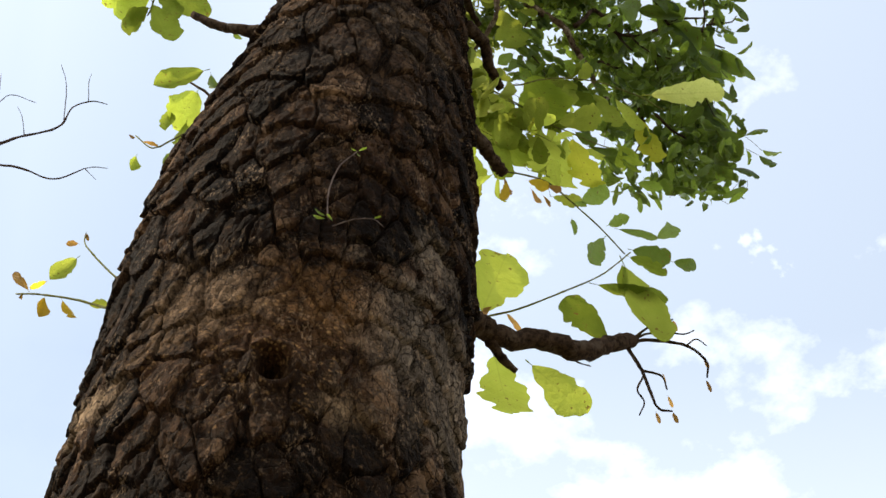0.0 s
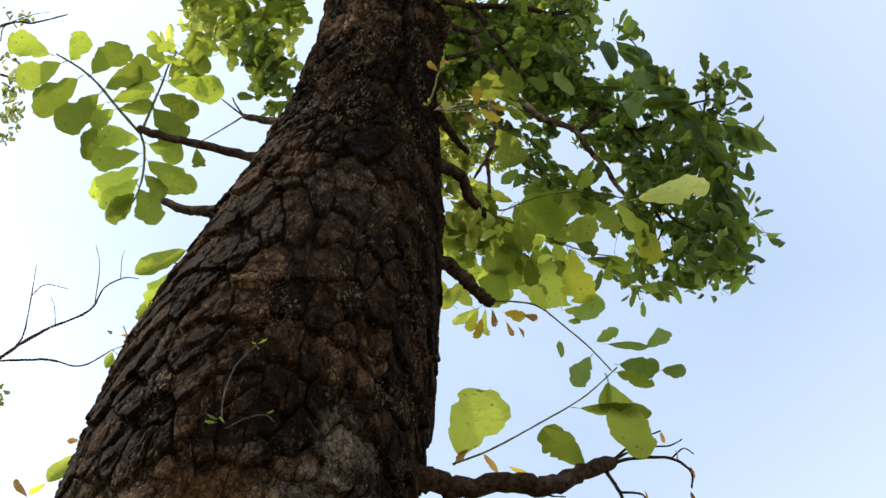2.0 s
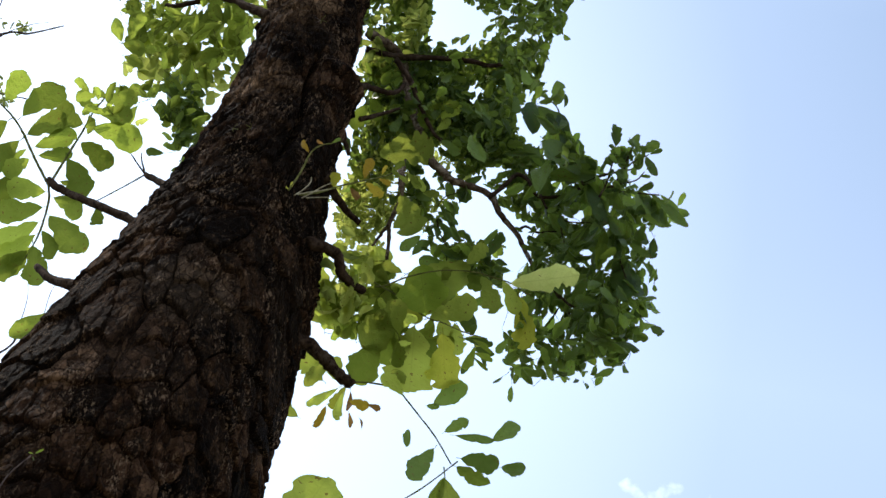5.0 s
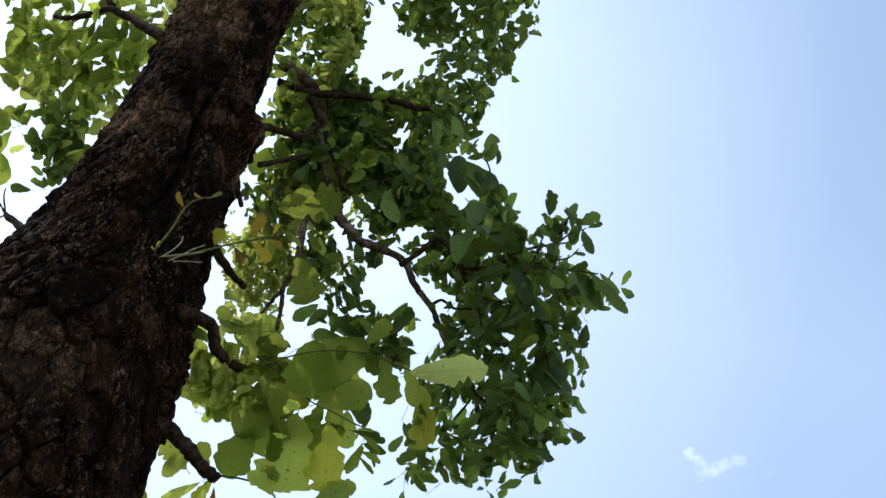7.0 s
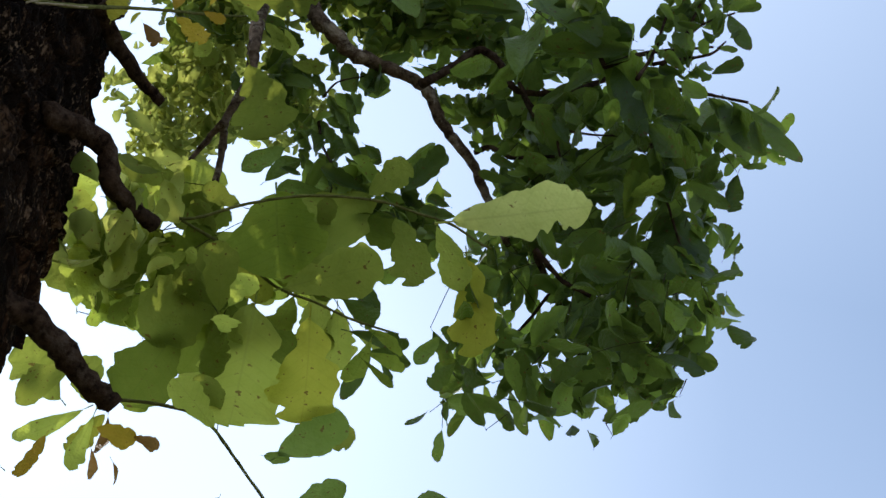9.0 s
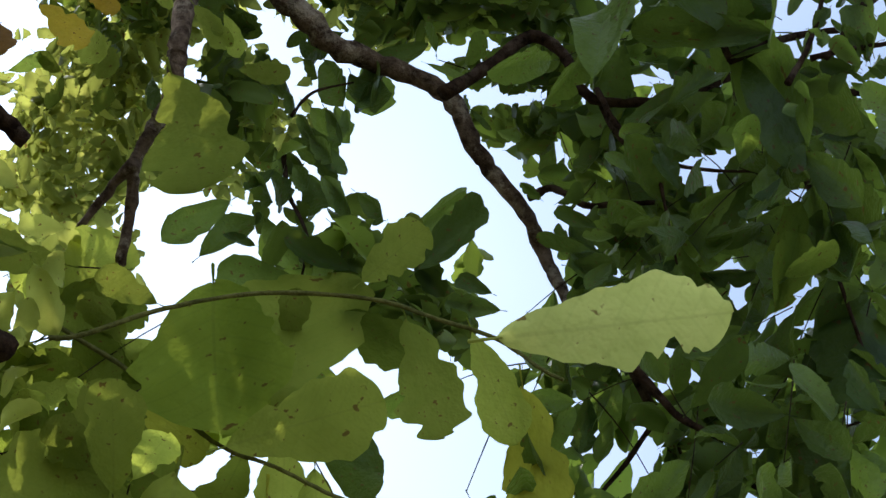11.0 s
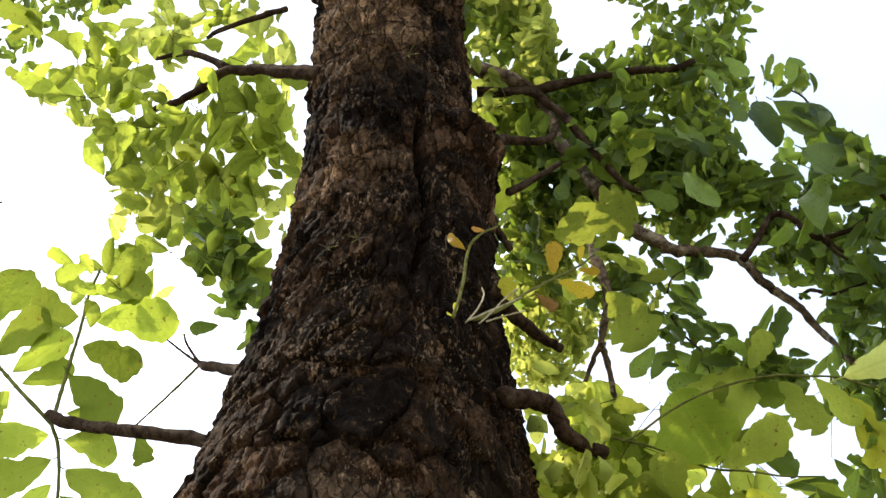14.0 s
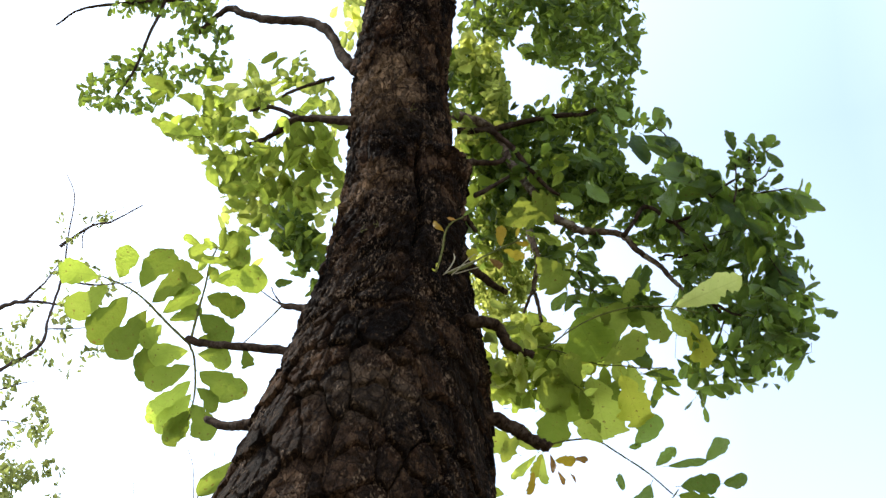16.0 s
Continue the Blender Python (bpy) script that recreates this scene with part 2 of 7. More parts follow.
    # small pale flecks where the cork has broken, and a red-brown cast over all
    speck = m.mix(1.0, m.ramp(m.noise(240, 5, 0.75, (1, 1, 0.4)), (0.555, (0, 0, 0)), (0.59, (0.85, 0.85, 0.85))), m.ramp(m.noise(22, 5, 0.7, (1, 1, 0.5)), (0.50, (0, 0, 0)), (0.60, (1, 1, 1))), "MULTIPLY")
    col = m.mix(speck, col, m.mix(0.55, col, (0.27, 0.20, 0.145)))
    col = m.mix(1.0, col, (1.06, 0.92, 0.79), "MULTIPLY")
    m.color(col)
    m.rough(0.88)
    m.bsdf.inputs["Specular IOR Level"].default_value = 0.03
    relief = m.mix(0.30, m.mix(0.25, m.mix(0.5, fine, m.noise(420, 3, 0.8)), lich), m.mix(scar, m.ramp(crack_small, (0.0, (0, 0, 0)), (0.06, (1, 1, 1))), (0.6, 0.6, 0.6)))
    m.bump(relief, 0.8, 0.006)
    return m.m


def wood_material(name, dark, light, blotch=None):
    m = Mat(name)
    n = m.noise(130, 5, 0.72)
    col = m.ramp(n, (0.36, dark), (0.66, light))
    if blotch:
        col = m.mix(m.ramp(m.noise(45, 6, 0.75), (0.52, (0, 0, 0)), (0.62, (0.8, 0.8, 0.8))), col, blotch)
    m.color(col)
    m.rough(0.85)
    m.bsdf.inputs["Specular IOR Level"].default_value = 0.02
    m.bump(m.mix(0.5, n, m.noise(420, 3, 0.7)), 0.9, 0.004)
    return m.m


def leaf_material(name, dark, light, glow_col, through_amount, islands=False, rough=0.42, gloss=0.05):
    """Leaf blade: glossy top, light passing through, paler veins and a few brown flecks."""
    m = Mat(name)
    k = 70.0 if islands else 3.5
    if islands:
        rnd = m.n.new("ShaderNodeNewGeometry").outputs["Random Per Island"]
    else:
        rnd = m.n.new("ShaderNodeObjectInfo").outputs["Random"]
    base_c = m.ramp(rnd, (0.0, dark), (0.55, tuple(0.6 * a + 0.4 * b for a, b in zip(dark, light))), (1.0, light))
    mott = m.noise(k, 4, 0.6)
    shade = m.ramp(mott, (0.35, (0.5, 0.5, 0.5)), (0.65, (0, 0, 0)))
    base_c = m.mix(shade, base_c, m.mix(1.0, base_c, (0.6, 0.66, 0.5), "MULTIPLY"))
    fleck = m.noise(k * 4, 2, 0.5)
    spots = m.ramp(fleck, (0.665, (0, 0, 0)), (0.70, (0.8, 0.8, 0.8)))
    base_c = m.mix(spots, base_c, (0.10, 0.055, 0.02))
    gl = m.mix(m.ramp(rnd, (0.0, (0, 0, 0)), (0.65, (0.42, 0.42, 0.42)), (1.0, (1, 1, 1))), tuple(0.40 * c for c in glow_col), tuple(min(0.95, 1.4 * c) for c in glow_col))
    gl = m.mix(shade, gl, m.mix(1.0, gl, (0.72, 0.8, 0.6), "MULTIPLY"))
    gl = m.mix(spots, gl, (0.16, 0.07, 0.02))
    if not islands:
        # side veins slanting from the midrib
        sp = m.n.new("ShaderNodeSeparateXYZ")
        m.l.new(m.co, sp.inputs[0])

        def calc(op, a, b=0.0):
            n = m.n.new("ShaderNodeMath")
            n.operation = op
            for i, v in enumerate((a, b)):
                if isinstance(v, float):
                    n.inputs[i].default_value = v
                else:
                    m.l.new(v, n.inputs[i])
            return n.outputs[0]

        slant = calc("SUBTRACT", sp.outputs[1], calc("MULTIPLY", calc("ABSOLUTE", sp.outputs[0]), 0.75))
        wave = calc("SINE", calc("MULTIPLY", slant, 62.0))
        vein = m.ramp(wave, (0.80, (0, 0, 0)), (1.0, (0.45, 0.45, 0.45)))
        base_c = m.mix(vein, base_c, m.mix(1.0, base_c, (1.5, 1.45, 1.5), "MULTIPLY"))
        gl = m.mix(vein, gl, m.mix(1.0, gl, (0.72, 0.75, 0.7), "MULTIPLY"))
        rib = m.ramp(calc("ADD", calc("ABSOLUTE", sp.outputs[0]), calc("MULTIPLY", sp.outputs[1], 0.005)), (0.006, (0.6, 0.6, 0.6)), (0.012, (0, 0, 0)))
        base_c = m.mix(rib, base_c, m.mix(1.0, base_c, (1.7, 1.6, 1.7), "MULTIPLY"))
        gl = m.mix(rib, gl, m.mix(1.0, gl, (0.62, 0.62, 0.6), "MULTIPLY"))
    m.color(base_c)
    m.rough(rough)
    m.bsdf.inputs["Specular IOR Level"].default_value = gloss
    nrm = m.bump(m.noise(k * 2, 3, 0.6), 0.25, 0.002 if islands else 0.015)
    tr = m.n.new("ShaderNodeBsdfTranslucent")
    m.l.new(gl, tr.inputs["Color"])
    m.l.new(nrm, tr.inputs["Normal"])
    mx = m.n.new("ShaderNodeMixShader")
    mx.inputs[0].default_value = through_amount
    m.l.new(m.bsdf.outputs[0], mx.inputs[1])
    m.l.new(tr.outputs[0], mx.inputs[2])
    m.l.new(mx.outputs[0], m.out.inputs["Surface"])
    return m.m


BARK = bark_material()
LIMB = wood_material("limb_bark", (0.009, 0.0052, 0.0035), (0.056, 0.034, 0.022), (0.075, 0.053, 0.039))
# grey blotched bark, its colour raised to hold the light on these limbs
LIMB_GREY_LIT = wood_material("lit_grey_limb_bark", (0.028, 0.017, 0.012), (0.16, 0.112, 0.080), (0.30, 0.245, 0.19))
TWIG = wood_material("green_twig", (0.06, 0.062, 0.018), (0.15, 0.145, 0.045))
GREYWOOD = wood_material("bare_twig", (0.05, 0.035, 0.035), (0.13, 0.095, 0.085))
# paler copy for one big leaf: sunlight on it is put into the colour
PALE_LIT = leaf_material("lit_pale_leaf", (0.20, 0.235, 0.06), (0.26, 0.29, 0.085), (0.78, 0.80, 0.20), 0.56, gloss=0.0)
DEEP = leaf_material("deep_leaf", (0.055, 0.088, 0.014), (0.095, 0.135, 0.022), (0.44, 0.52, 0.065), 0.46, gloss=0.0)
# shaded copy: shade on the leaf is put into its darker colour
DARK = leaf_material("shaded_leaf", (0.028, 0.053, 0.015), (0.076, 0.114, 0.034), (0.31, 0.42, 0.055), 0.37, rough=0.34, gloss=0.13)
PALE = leaf_material("pale_leaf", (0.11, 0.15, 0.025), (0.20, 0.23, 0.05), (0.60, 0.655, 0.10), 0.5, gloss=0.0)
GREEN = leaf_material("green_leaf", (0.036, 0.066, 0.018), (0.12, 0.17, 0.05), (0.28, 0.38, 0.06), 0.38, rough=0.38, gloss=0.12)
# sunlit copy: glow of the sun behind is put into the leaf colour
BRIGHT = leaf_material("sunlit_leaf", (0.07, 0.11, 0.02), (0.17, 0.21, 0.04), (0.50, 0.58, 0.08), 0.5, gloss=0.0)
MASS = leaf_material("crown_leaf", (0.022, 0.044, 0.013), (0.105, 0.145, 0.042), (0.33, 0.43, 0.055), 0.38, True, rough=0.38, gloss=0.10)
# crown_leaf again, with more of the crown's shade in its colour
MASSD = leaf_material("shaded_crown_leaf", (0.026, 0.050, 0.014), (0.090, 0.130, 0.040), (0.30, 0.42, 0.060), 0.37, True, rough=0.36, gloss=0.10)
# lit copy of crown_leaf, backlight carried by its colour
MASSB = leaf_material("sunlit_crown_leaf", (0.07, 0.11, 0.02), (0.19, 0.23, 0.04), (0.68, 0.76, 0.15), 0.56, True)
YELLOWGREEN = leaf_material("yellowing_green_leaf", (0.13, 0.15, 0.02), (0.21, 0.21, 0.03), (0.54, 0.53, 0.06), 0.5, gloss=0.0)
OCHRE = leaf_material("yellowing_leaf", (0.30, 0.16, 0.02), (0.42, 0.27, 0.03), (0.85, 0.52, 0.05), 0.55)
BROWN = leaf_material("withered_leaf", (0.12, 0.05, 0.02), (0.24, 0.13, 0.04), (0.55, 0.30, 0.08), 0.4)
SPARSE = leaf_material("small_pale_leaf", (0.10, 0.13, 0.04), (0.20, 0.22, 0.07), (0.45, 0.48, 0.14), 0.45, True)
YELLOW = leaf_material("yellow_leaf", (0.45, 0.38, 0.03), (0.55, 0.48, 0.05), (0.95, 0.85, 0.12), 0.55)
STRAW = wood_material("straw_root", (0.20, 0.16, 0.10), (0.42, 0.37, 0.26))


# ---------- mesh helpers ----------
def part(name, data, material, parent=None, label="", kind=""):
    ob = new(name, data)
    if material and not data.materials:
        data.materials.append(material)
    if parent:
        ob.parent = parent
    if label or kind:
        tagged(ob, label=label, kind=kind)
    return ob


def mesh_of(name, verts, faces, smooth=True):
    me = bpy.data.meshes.new(name)
    me.from_pydata([tuple(v) for v in verts], [], [tuple(f) for f in faces])
    if smooth:
        me.polygons.foreach_set("use_smooth", [True] * len(me.polygons))
    me.update()
    return me


def smooth_path(pts, per=6):
    """Catmull-Rom through the points."""
    p = [np.array(q, float) for q in pts]
    p = [2 * p[0] - p[1]] + p + [2 * p[-1] - p[-2]]
    out = []
    for i in range(1, len(p) - 2):
        a, b, c, d = p[i - 1], p[i], p[i + 1], p[i + 2]
        for k in range(per):
            t = k / per
            out.append(0.5 * (2 * b + (c - a) * t + (2 * a - 5 * b + 4 * c - d) * t * t + (3 * b - a - 3 * c + d) * t**3))
    out.append(p[-2])
    return np.array(out)


def tube(pts, r0, r1, sides=7, per=6, rough=0.12, seed=0):
    """Vertices and faces of a tapering, slightly knotty limb through the points."""
    rng = np.random.RandomState(seed + 11)
    c = smooth_path(pts, per)
    n = len(c)
    r = np.linspace(r0, r1, n) * (1 + rough * rng.uniform(-1, 1, n))
    c = c + rng.uniform(-1, 1, c.shape) * r[:, None] * rough * 1.2
    up = np.array((0.31, -0.7, 0.64))
    verts, faces = [], []
    for i in range(n):
        d = c[min(i + 1, n - 1)] - c[max(i - 1, 0)]
        d /= np.linalg.norm(d) + 1e-9
        a = np.cross(d, up)
        a /= np.linalg.norm(a) + 1e-9
        b = np.cross(d, a)
        for k in range(sides):
            t = 2 * math.pi * k / sides
            verts.append(c[i] + (a * math.cos(t) + b * math.sin(t)) * r[i] * (1 + rough * rng.uniform(-0.7, 0.7)))
    for i in range(n - 1):
        for k in range(sides):
            k2 = (k + 1) % sides
            faces.append((i * sides + k, i * sides + k2, (i + 1) * sides + k2, (i + 1) * sides + k))
    verts += [c[0], c[-1]]
    for k in range(sides):
        k2 = (k + 1) % sides
        faces.append((n * sides, k2, k))
        faces.append((n * sides + 1, (n - 1) * sides + k, (n - 1) * sides + k2))
    return verts, faces


def leaf_shape(seed, wide=0.6, bites=0, pointed=0.0, steps=9, flat=False, cuts=()):
    """A leaf blade of length 1 along +y, facing +z: midrib fold, curled sides, wavy or bitten margin, short stalk."""
    rng = np.random.RandomState(seed)
    verts, faces = [], []
    bend, fold, twist = rng.uniform(-0.8, 0.4), rng.uniform(-0.4, 1.1), rng.uniform(-0.9, 0.9)
    if flat:
        bend, fold, twist = bend * 0.3, abs(fold) * 0.3, twist * 0.25
    notch = cuts or [(rng.choice((-1, 1)), rng.uniform(0.3, 0.98), rng.uniform(0.02, 0.07), rng.uniform(0.2, 0.55) * (0.55 if flat else 1.0)) for _ in range(bites)]
    ph = rng.uniform(0, 6, 4)
    cols = (-1.0, -0.55, 0.0, 0.55, 1.0)
    for i in range(steps + 1):
        u = 1 - (1 - i / steps) ** 1.5
        w = 0.58 * wide * max(0.0, 0.02 + u ** (0.62 + 0.3 * pointed)) * max(0.0, 1 - u ** (4.0 - 2.2 * pointed)) ** 0.5
        for s in cols:
            k = w * s
            if abs(s) == 1.0:
                k *= 1 + 0.06 * math.sin(10 * u + ph[0] + s) + 0.045 * math.sin(22 * u + ph[1] * s) + (0.035 * math.sin(47 * u + ph[3] * s) if steps > 12 else 0.0)
            for sd, u0, wd, dp in notch:
                if sd == np.sign(s):
                    k *= 1 - dp * abs(s) * math.exp(-((u - u0) / wd) ** 2)
            y = 0.08 + 0.92 * u
            z = fold * abs(k) * 1.1 - bend * (u - 0.35) ** 2 * 1.2 + 0.025 * math.sin(8 * u + ph[2] + 2 * s) * abs(s)
            verts.append((k * math.cos(twist * u), y, z + k * math.sin(twist * u)))
    for i in range(steps):
        for k in range(4):
            a = i * 5 + k
            faces.append((a, a + 1, a + 6, a + 5))
    # stalk
    s0 = len(verts)
    for y, q in ((-0.04, 0.009), (0.03, 0.007), (0.10, 0.003)):
        z = -bend * (max(0.0, (y - 0.08) / 0.92) - 0.35) ** 2 * 1.2 if y > 0 else -bend * 0.147
        verts += [(-q, y, z), (q, y, z), (0, y, z + 1.2 * q)]
    for j in range(2):
        for k in range(3):
            a, b = s0 + j * 3 + k, s0 + j * 3 + (k + 1) % 3
            faces.append((a, b, b + 3, a + 3))
    return np.array(verts), faces


SHAPES = [leaf_shape(s, w, b + 1, p, 14) for s, w, b, p in (
    (1, 0.62, 0, 0.2), (2, 0.68, 1, 0.3), (3, 0.58, 1, 0.25), (4, 0.70, 0, 0.15), (5, 0.60, 2, 0.35), (6, 0.50, 0, 0.45), (7, 0.62, 1, 0.35), (8, 0.58, 2, 0.25))]
FLATS = [leaf_shape(s, w, b, p, 24, True) for s, w, b, p in ((31, 0.64, 3, 0.4), (32, 0.68, 4, 0.3), (33, 0.62, 2, 0.5), (34, 0.72, 3, 0.25), (35, 0.64, 5, 0.1))]
LEAF_TORN = leaf_shape(21, 0.76, 0, 0.0, 34, True, ((1, 0.20, 0.07, 0.38), (1, 0.56, 0.045, 0.34), (1, 0.84, 0.05, 0.50), (-1, 0.36, 0.06, 0.42), (-1, 0.74, 0.09, 0.30), (-1, 0.95, 0.04, 0.6)))
LEAF_NARROW = leaf_shape(22, 0.36, 1, 0.6, 12)
LEAF_LONG = leaf_shape(23, 0.43, 0, 0.1, 40, True, ((-1, 0.60, 0.02, 0.12), (-1, 0.88, 0.018, 0.25), (1, 0.63, 0.035, 0.40), (1, 0.74, 0.05, 0.58), (1, 0.84, 0.025, 0.30), (1, 0.42, 0.02, 0.12), (-1, 0.97, 0.02, 0.4)))
LEAF_BROAD = leaf_shape(24, 0.86, 0, 0.15, 30, True, ((1, 0.30, 0.06, 0.08), (-1, 0.52, 0.05, 0.09), (1, 0.70, 0.03, 0.14), (-1, 0.88, 0.03, 0.16)))
LEAF_WAVY = leaf_shape(27, 0.74, 0, 0.0, 44, True, ((1, 0.16, 0.03, 0.18), (1, 0.30, 0.03, 0.16), (1, 0.45, 0.05, 0.42), (1, 0.68, 0.04, 0.22), (1, 0.86, 0.03, 0.3), (-1, 0.24, 0.04, 0.14), (-1, 0.60, 0.07, 0.48), (-1, 0.80, 0.03, 0.35), (-1, 0.93, 0.03, 0.5)))
LEAF_LOBED = leaf_shape(21, 0.62, 0, 0.25, 44, True, ((1, 0.13, 0.03, 0.30), (1, 0.34, 0.045, 0.40), (1, 0.74, 0.04, 0.30), (-1, 0.20, 0.03, 0.22), (-1, 0.60, 0.05, 0.20), (-1, 0.88, 0.03, 0.35)))
MESHES = {}


def leaf_mesh(shape, material):
    key = (id(shape), material.name)
    if key not in MESHES:
        me = mesh_of("leaf", shape[0], shape[1])
        me.materials.append(material)
        MESHES[key] = me
    return MESHES[key]


def leaf_pose(base, tip, face, length=None):
    y = Vector(tip) - Vector(base)
    size = length or y.length
    y.normalize()
    x = y.cross(Vector(face)).normalized()
    z = x.cross(y)
    return Matrix.Translation(base) @ Matrix((x, y, z)).transposed().to_4x4() @ Matrix.Scale(size, 4)


EYEWARD = Vector((0.1, -0.66, -0.74))
LRNG = random.Random(5)


def leaf(parent, base, tip, shape, material, tilt=0.45, label="", stretch=1.0):
    """One leaf as an object of its own, its underside towards the ground, tilted a little at random."""
    face = EYEWARD + Vector((LRNG.uniform(-1, 1), LRNG.uniform(-1, 1), LRNG.uniform(-1, 1))) * tilt
    # a leaf that points towards the ground or the sky is no broader for it
    along = (Vector(tip) - Vector(base)).normalized().dot(EYEWARD.normalized())
    stretch *= math.sqrt(max(0.62, 1 - along * along))
    ob = new("leaf", leaf_mesh(shape, material))
    ob.parent = parent
    ob.matrix_basis = leaf_pose(base, tip, face) @ Matrix.Diagonal((stretch, 1, stretch, 1))
    if label:
        tagged(ob, label=label)
    return ob


def limb(parent, pts, r0, r1, material=None, label="", sides=9, rough=0.12, name="branch"):
    v, f = tube(pts, r0, r1, sides, 6, rough, int(abs(pts[0][0]) * 1000) % 97)
    return part(name, mesh_of(name, v, f), material or LIMB, parent, label)


def inside(poly, x, z):
    hit, n = False, len(poly)
    for i in range(n):
        (x1, z1), (x2, z2) = poly[i], poly[i - 1]
        if (z1 > z) != (z2 > z) and x < (x2 - x1) * (z - z1) / (z2 - z1) + x1:
            hit = not hit
    return hit


SLOPE_X, SLOPE_Z = -0.27, 1.15
GAPS = []
OPEN = 0.17


def clear(poly, y_mid, p, slack):
    """Whether a point of the crown lies within its outline and in none of the open gaps, seen along the usual line of sight."""
    x, z = p[0] - SLOPE_X * (p[1] - y_mid), p[2] - SLOPE_Z * (p[1] - y_mid)
    if not inside(poly, x, z) and slack > 0.02:
        return False
    if slack <= 0 and noise.noise((x * 24, z * 24, 7.3 + 3 * p[1])) + 0.5 * noise.noise((x * 60, z * 60, 2)) > OPEN:
        return False
    for y_gap, gap in GAPS:
        if inside(gap, p[0] - SLOPE_X * (p[1] - y_gap), p[2] - SLOPE_Z * (p[1] - y_gap)):
            return False
    return True


def sprigs(poly, y_mid, y_half, count, size, seed, droop=0.5):
    """Compound leaves scattered through an outline: yields (rachis points, [(base, tip), ...])."""
    rng = random.Random(seed)
    xs, zs = [p[0] for p in poly], [p[1] for p in poly]
    made = tries = 0
    while made < count and tries < count * 30:
        tries += 1
        x, z = rng.uniform(min(xs), max(xs)), rng.uniform(min(zs), max(zs))
        if not inside(poly, x, z):
            continue
        dy = rng.uniform(-y_half, y_half)
        a = Vector((x + SLOPE_X * dy, y_mid + dy, z + SLOPE_Z * dy))
        d = Vector((rng.uniform(-1, 1), rng.uniform(-0.8, 0.5), rng.uniform(-1, 0.6) - droop * 0.4)).normalized()
        n = rng.randint(3, 7)
        s = size * rng.uniform(0.7, 1.3)
        side = d.cross(Vector((rng.uniform(-0.3, 0.3), -0.6, -0.75))).normalized()
        rach = [a + d * s * 0.55 * k + Vector((0, 0, -0.06 * s * k * k * droop)) for k in range(n // 2 + 2)]
        leaves, kept = [], []
        for k in range(n):
            at = rach[min(k // 2 + 1, len(rach) - 1)]
            sgn = 1 if k % 2 else -1
            out = (side * sgn + d * rng.uniform(0.2, 0.9) + Vector((rng.uniform(-0.4, 0.4), rng.uniform(-0.4, 0.4), rng.uniform(-0.9, 0.1) * droop))).normalized()
            if k == n - 1:
                out = (d + out * 0.3).normalized()
            tip = at + out * s * rng.uniform(0.75, 1.2)
            if clear(poly, y_mid, tip, rng.random()) and clear(poly, y_mid, (at + tip) / 2, 0):
                leaves.append((at, tip))
                kept.append(k)
        if len(leaves) > 1:
            made += 1
            last = max(min(k // 2 + 1, len(rach) - 1) for k in kept)
            yield rach[min(kept) // 2 + 1 : last + 1], leaves


def foliage(parent, poly, y_mid, y_half, count, size, seed, material, label, droop=0.5, tilt=0.7):
    """A part of the crown: many leaves with their stalks joined in one mesh."""
    rng = random.Random(seed + 100)
    verts, faces, base_i = [], [], 0
    for rach, leaves in sprigs(poly, y_mid, y_half, count, size, seed, droop):
        for b, t in leaves:
            sv, sf = SHAPES[rng.randrange(len(SHAPES))]
            face = EYEWARD + Vector((rng.uniform(-1, 1), rng.uniform(-1, 1), rng.uniform(-1, 1))) * tilt
            m = np.array(leaf_pose(b, t, face))
            verts.append(sv @ m[:3, :3].T + m[:3, 3])
            faces += [tuple(i + base_i for i in f) for f in sf]
            base_i += len(sv)
    return part("foliage", mesh_of("foliage", np.concatenate(verts), faces), material, parent, label, "stuff")


def leafy(parent, poly, y_mid, y_half, count, size, seed, material, droop=0.5, tilt=0.6, shapes=SHAPES):
    """The same with every leaf an object of its own."""
    rng = random.Random(seed + 100)
    for rach, leaves in sprigs(poly, y_mid, y_half, count, size, seed, droop):
        if len(rach) > 1:
            v, f = tube([tuple(p) for p in rach], size * 0.011, size * 0.007, 4, 2, 0.05, 3)
            part("twig", mesh_of("twig", v, f), LIMB, parent)
        for b, t in leaves:
            leaf(parent, b, t, shapes[rng.randrange(len(shapes))], material, tilt)


# ---------- ground ----------
def ground_material():
    m = Mat("dry_ground")
    a, b = m.noise(0.35, 6, 0.6), m.noise(9, 6, 0.65)
    col = m.ramp(b, (0.3, (0.085, 0.066, 0.040)), (0.7, (0.17, 0.128, 0.078)))
    col = m.mix(m.ramp(a, (0.45, (0, 0, 0)), (0.6, (0.75, 0.75, 0.75))), col, (0.075, 0.095, 0.032))
    m.color(col)
    m.rough(0.95)
    m.bump(b, 0.8, 0.03)
    return m.m


gv, gf, GN = [], [], 60
for gi in range(GN + 1):
    for gj in range(GN + 1):
        gx, gy = ((gi / GN * 2 - 1) ** 3) * 900, ((gj / GN * 2 - 1) ** 3) * 900
        gz = 0.05 * noise.noise((gx * 0.4, gy * 0.4, 3)) + 0.4 * noise.noise((gx * 0.03, gy * 0.03, 1)) * min(1, math.hypot(gx, gy) / 20)
        gv.append((gx, gy, gz))
for gi in range(GN):
    for gj in range(GN):
        a = gi * (GN + 1) + gj
        gf.append((a, a + GN + 1, a + GN + 2, a + 1))
ground = part("ground", mesh_of("ground", gv, gf), ground_material())
tagged(ground, "dry brown earth with patches of thin grass", "ground", kind="structure")

# ---------- the tree ----------
tree = new("tree")
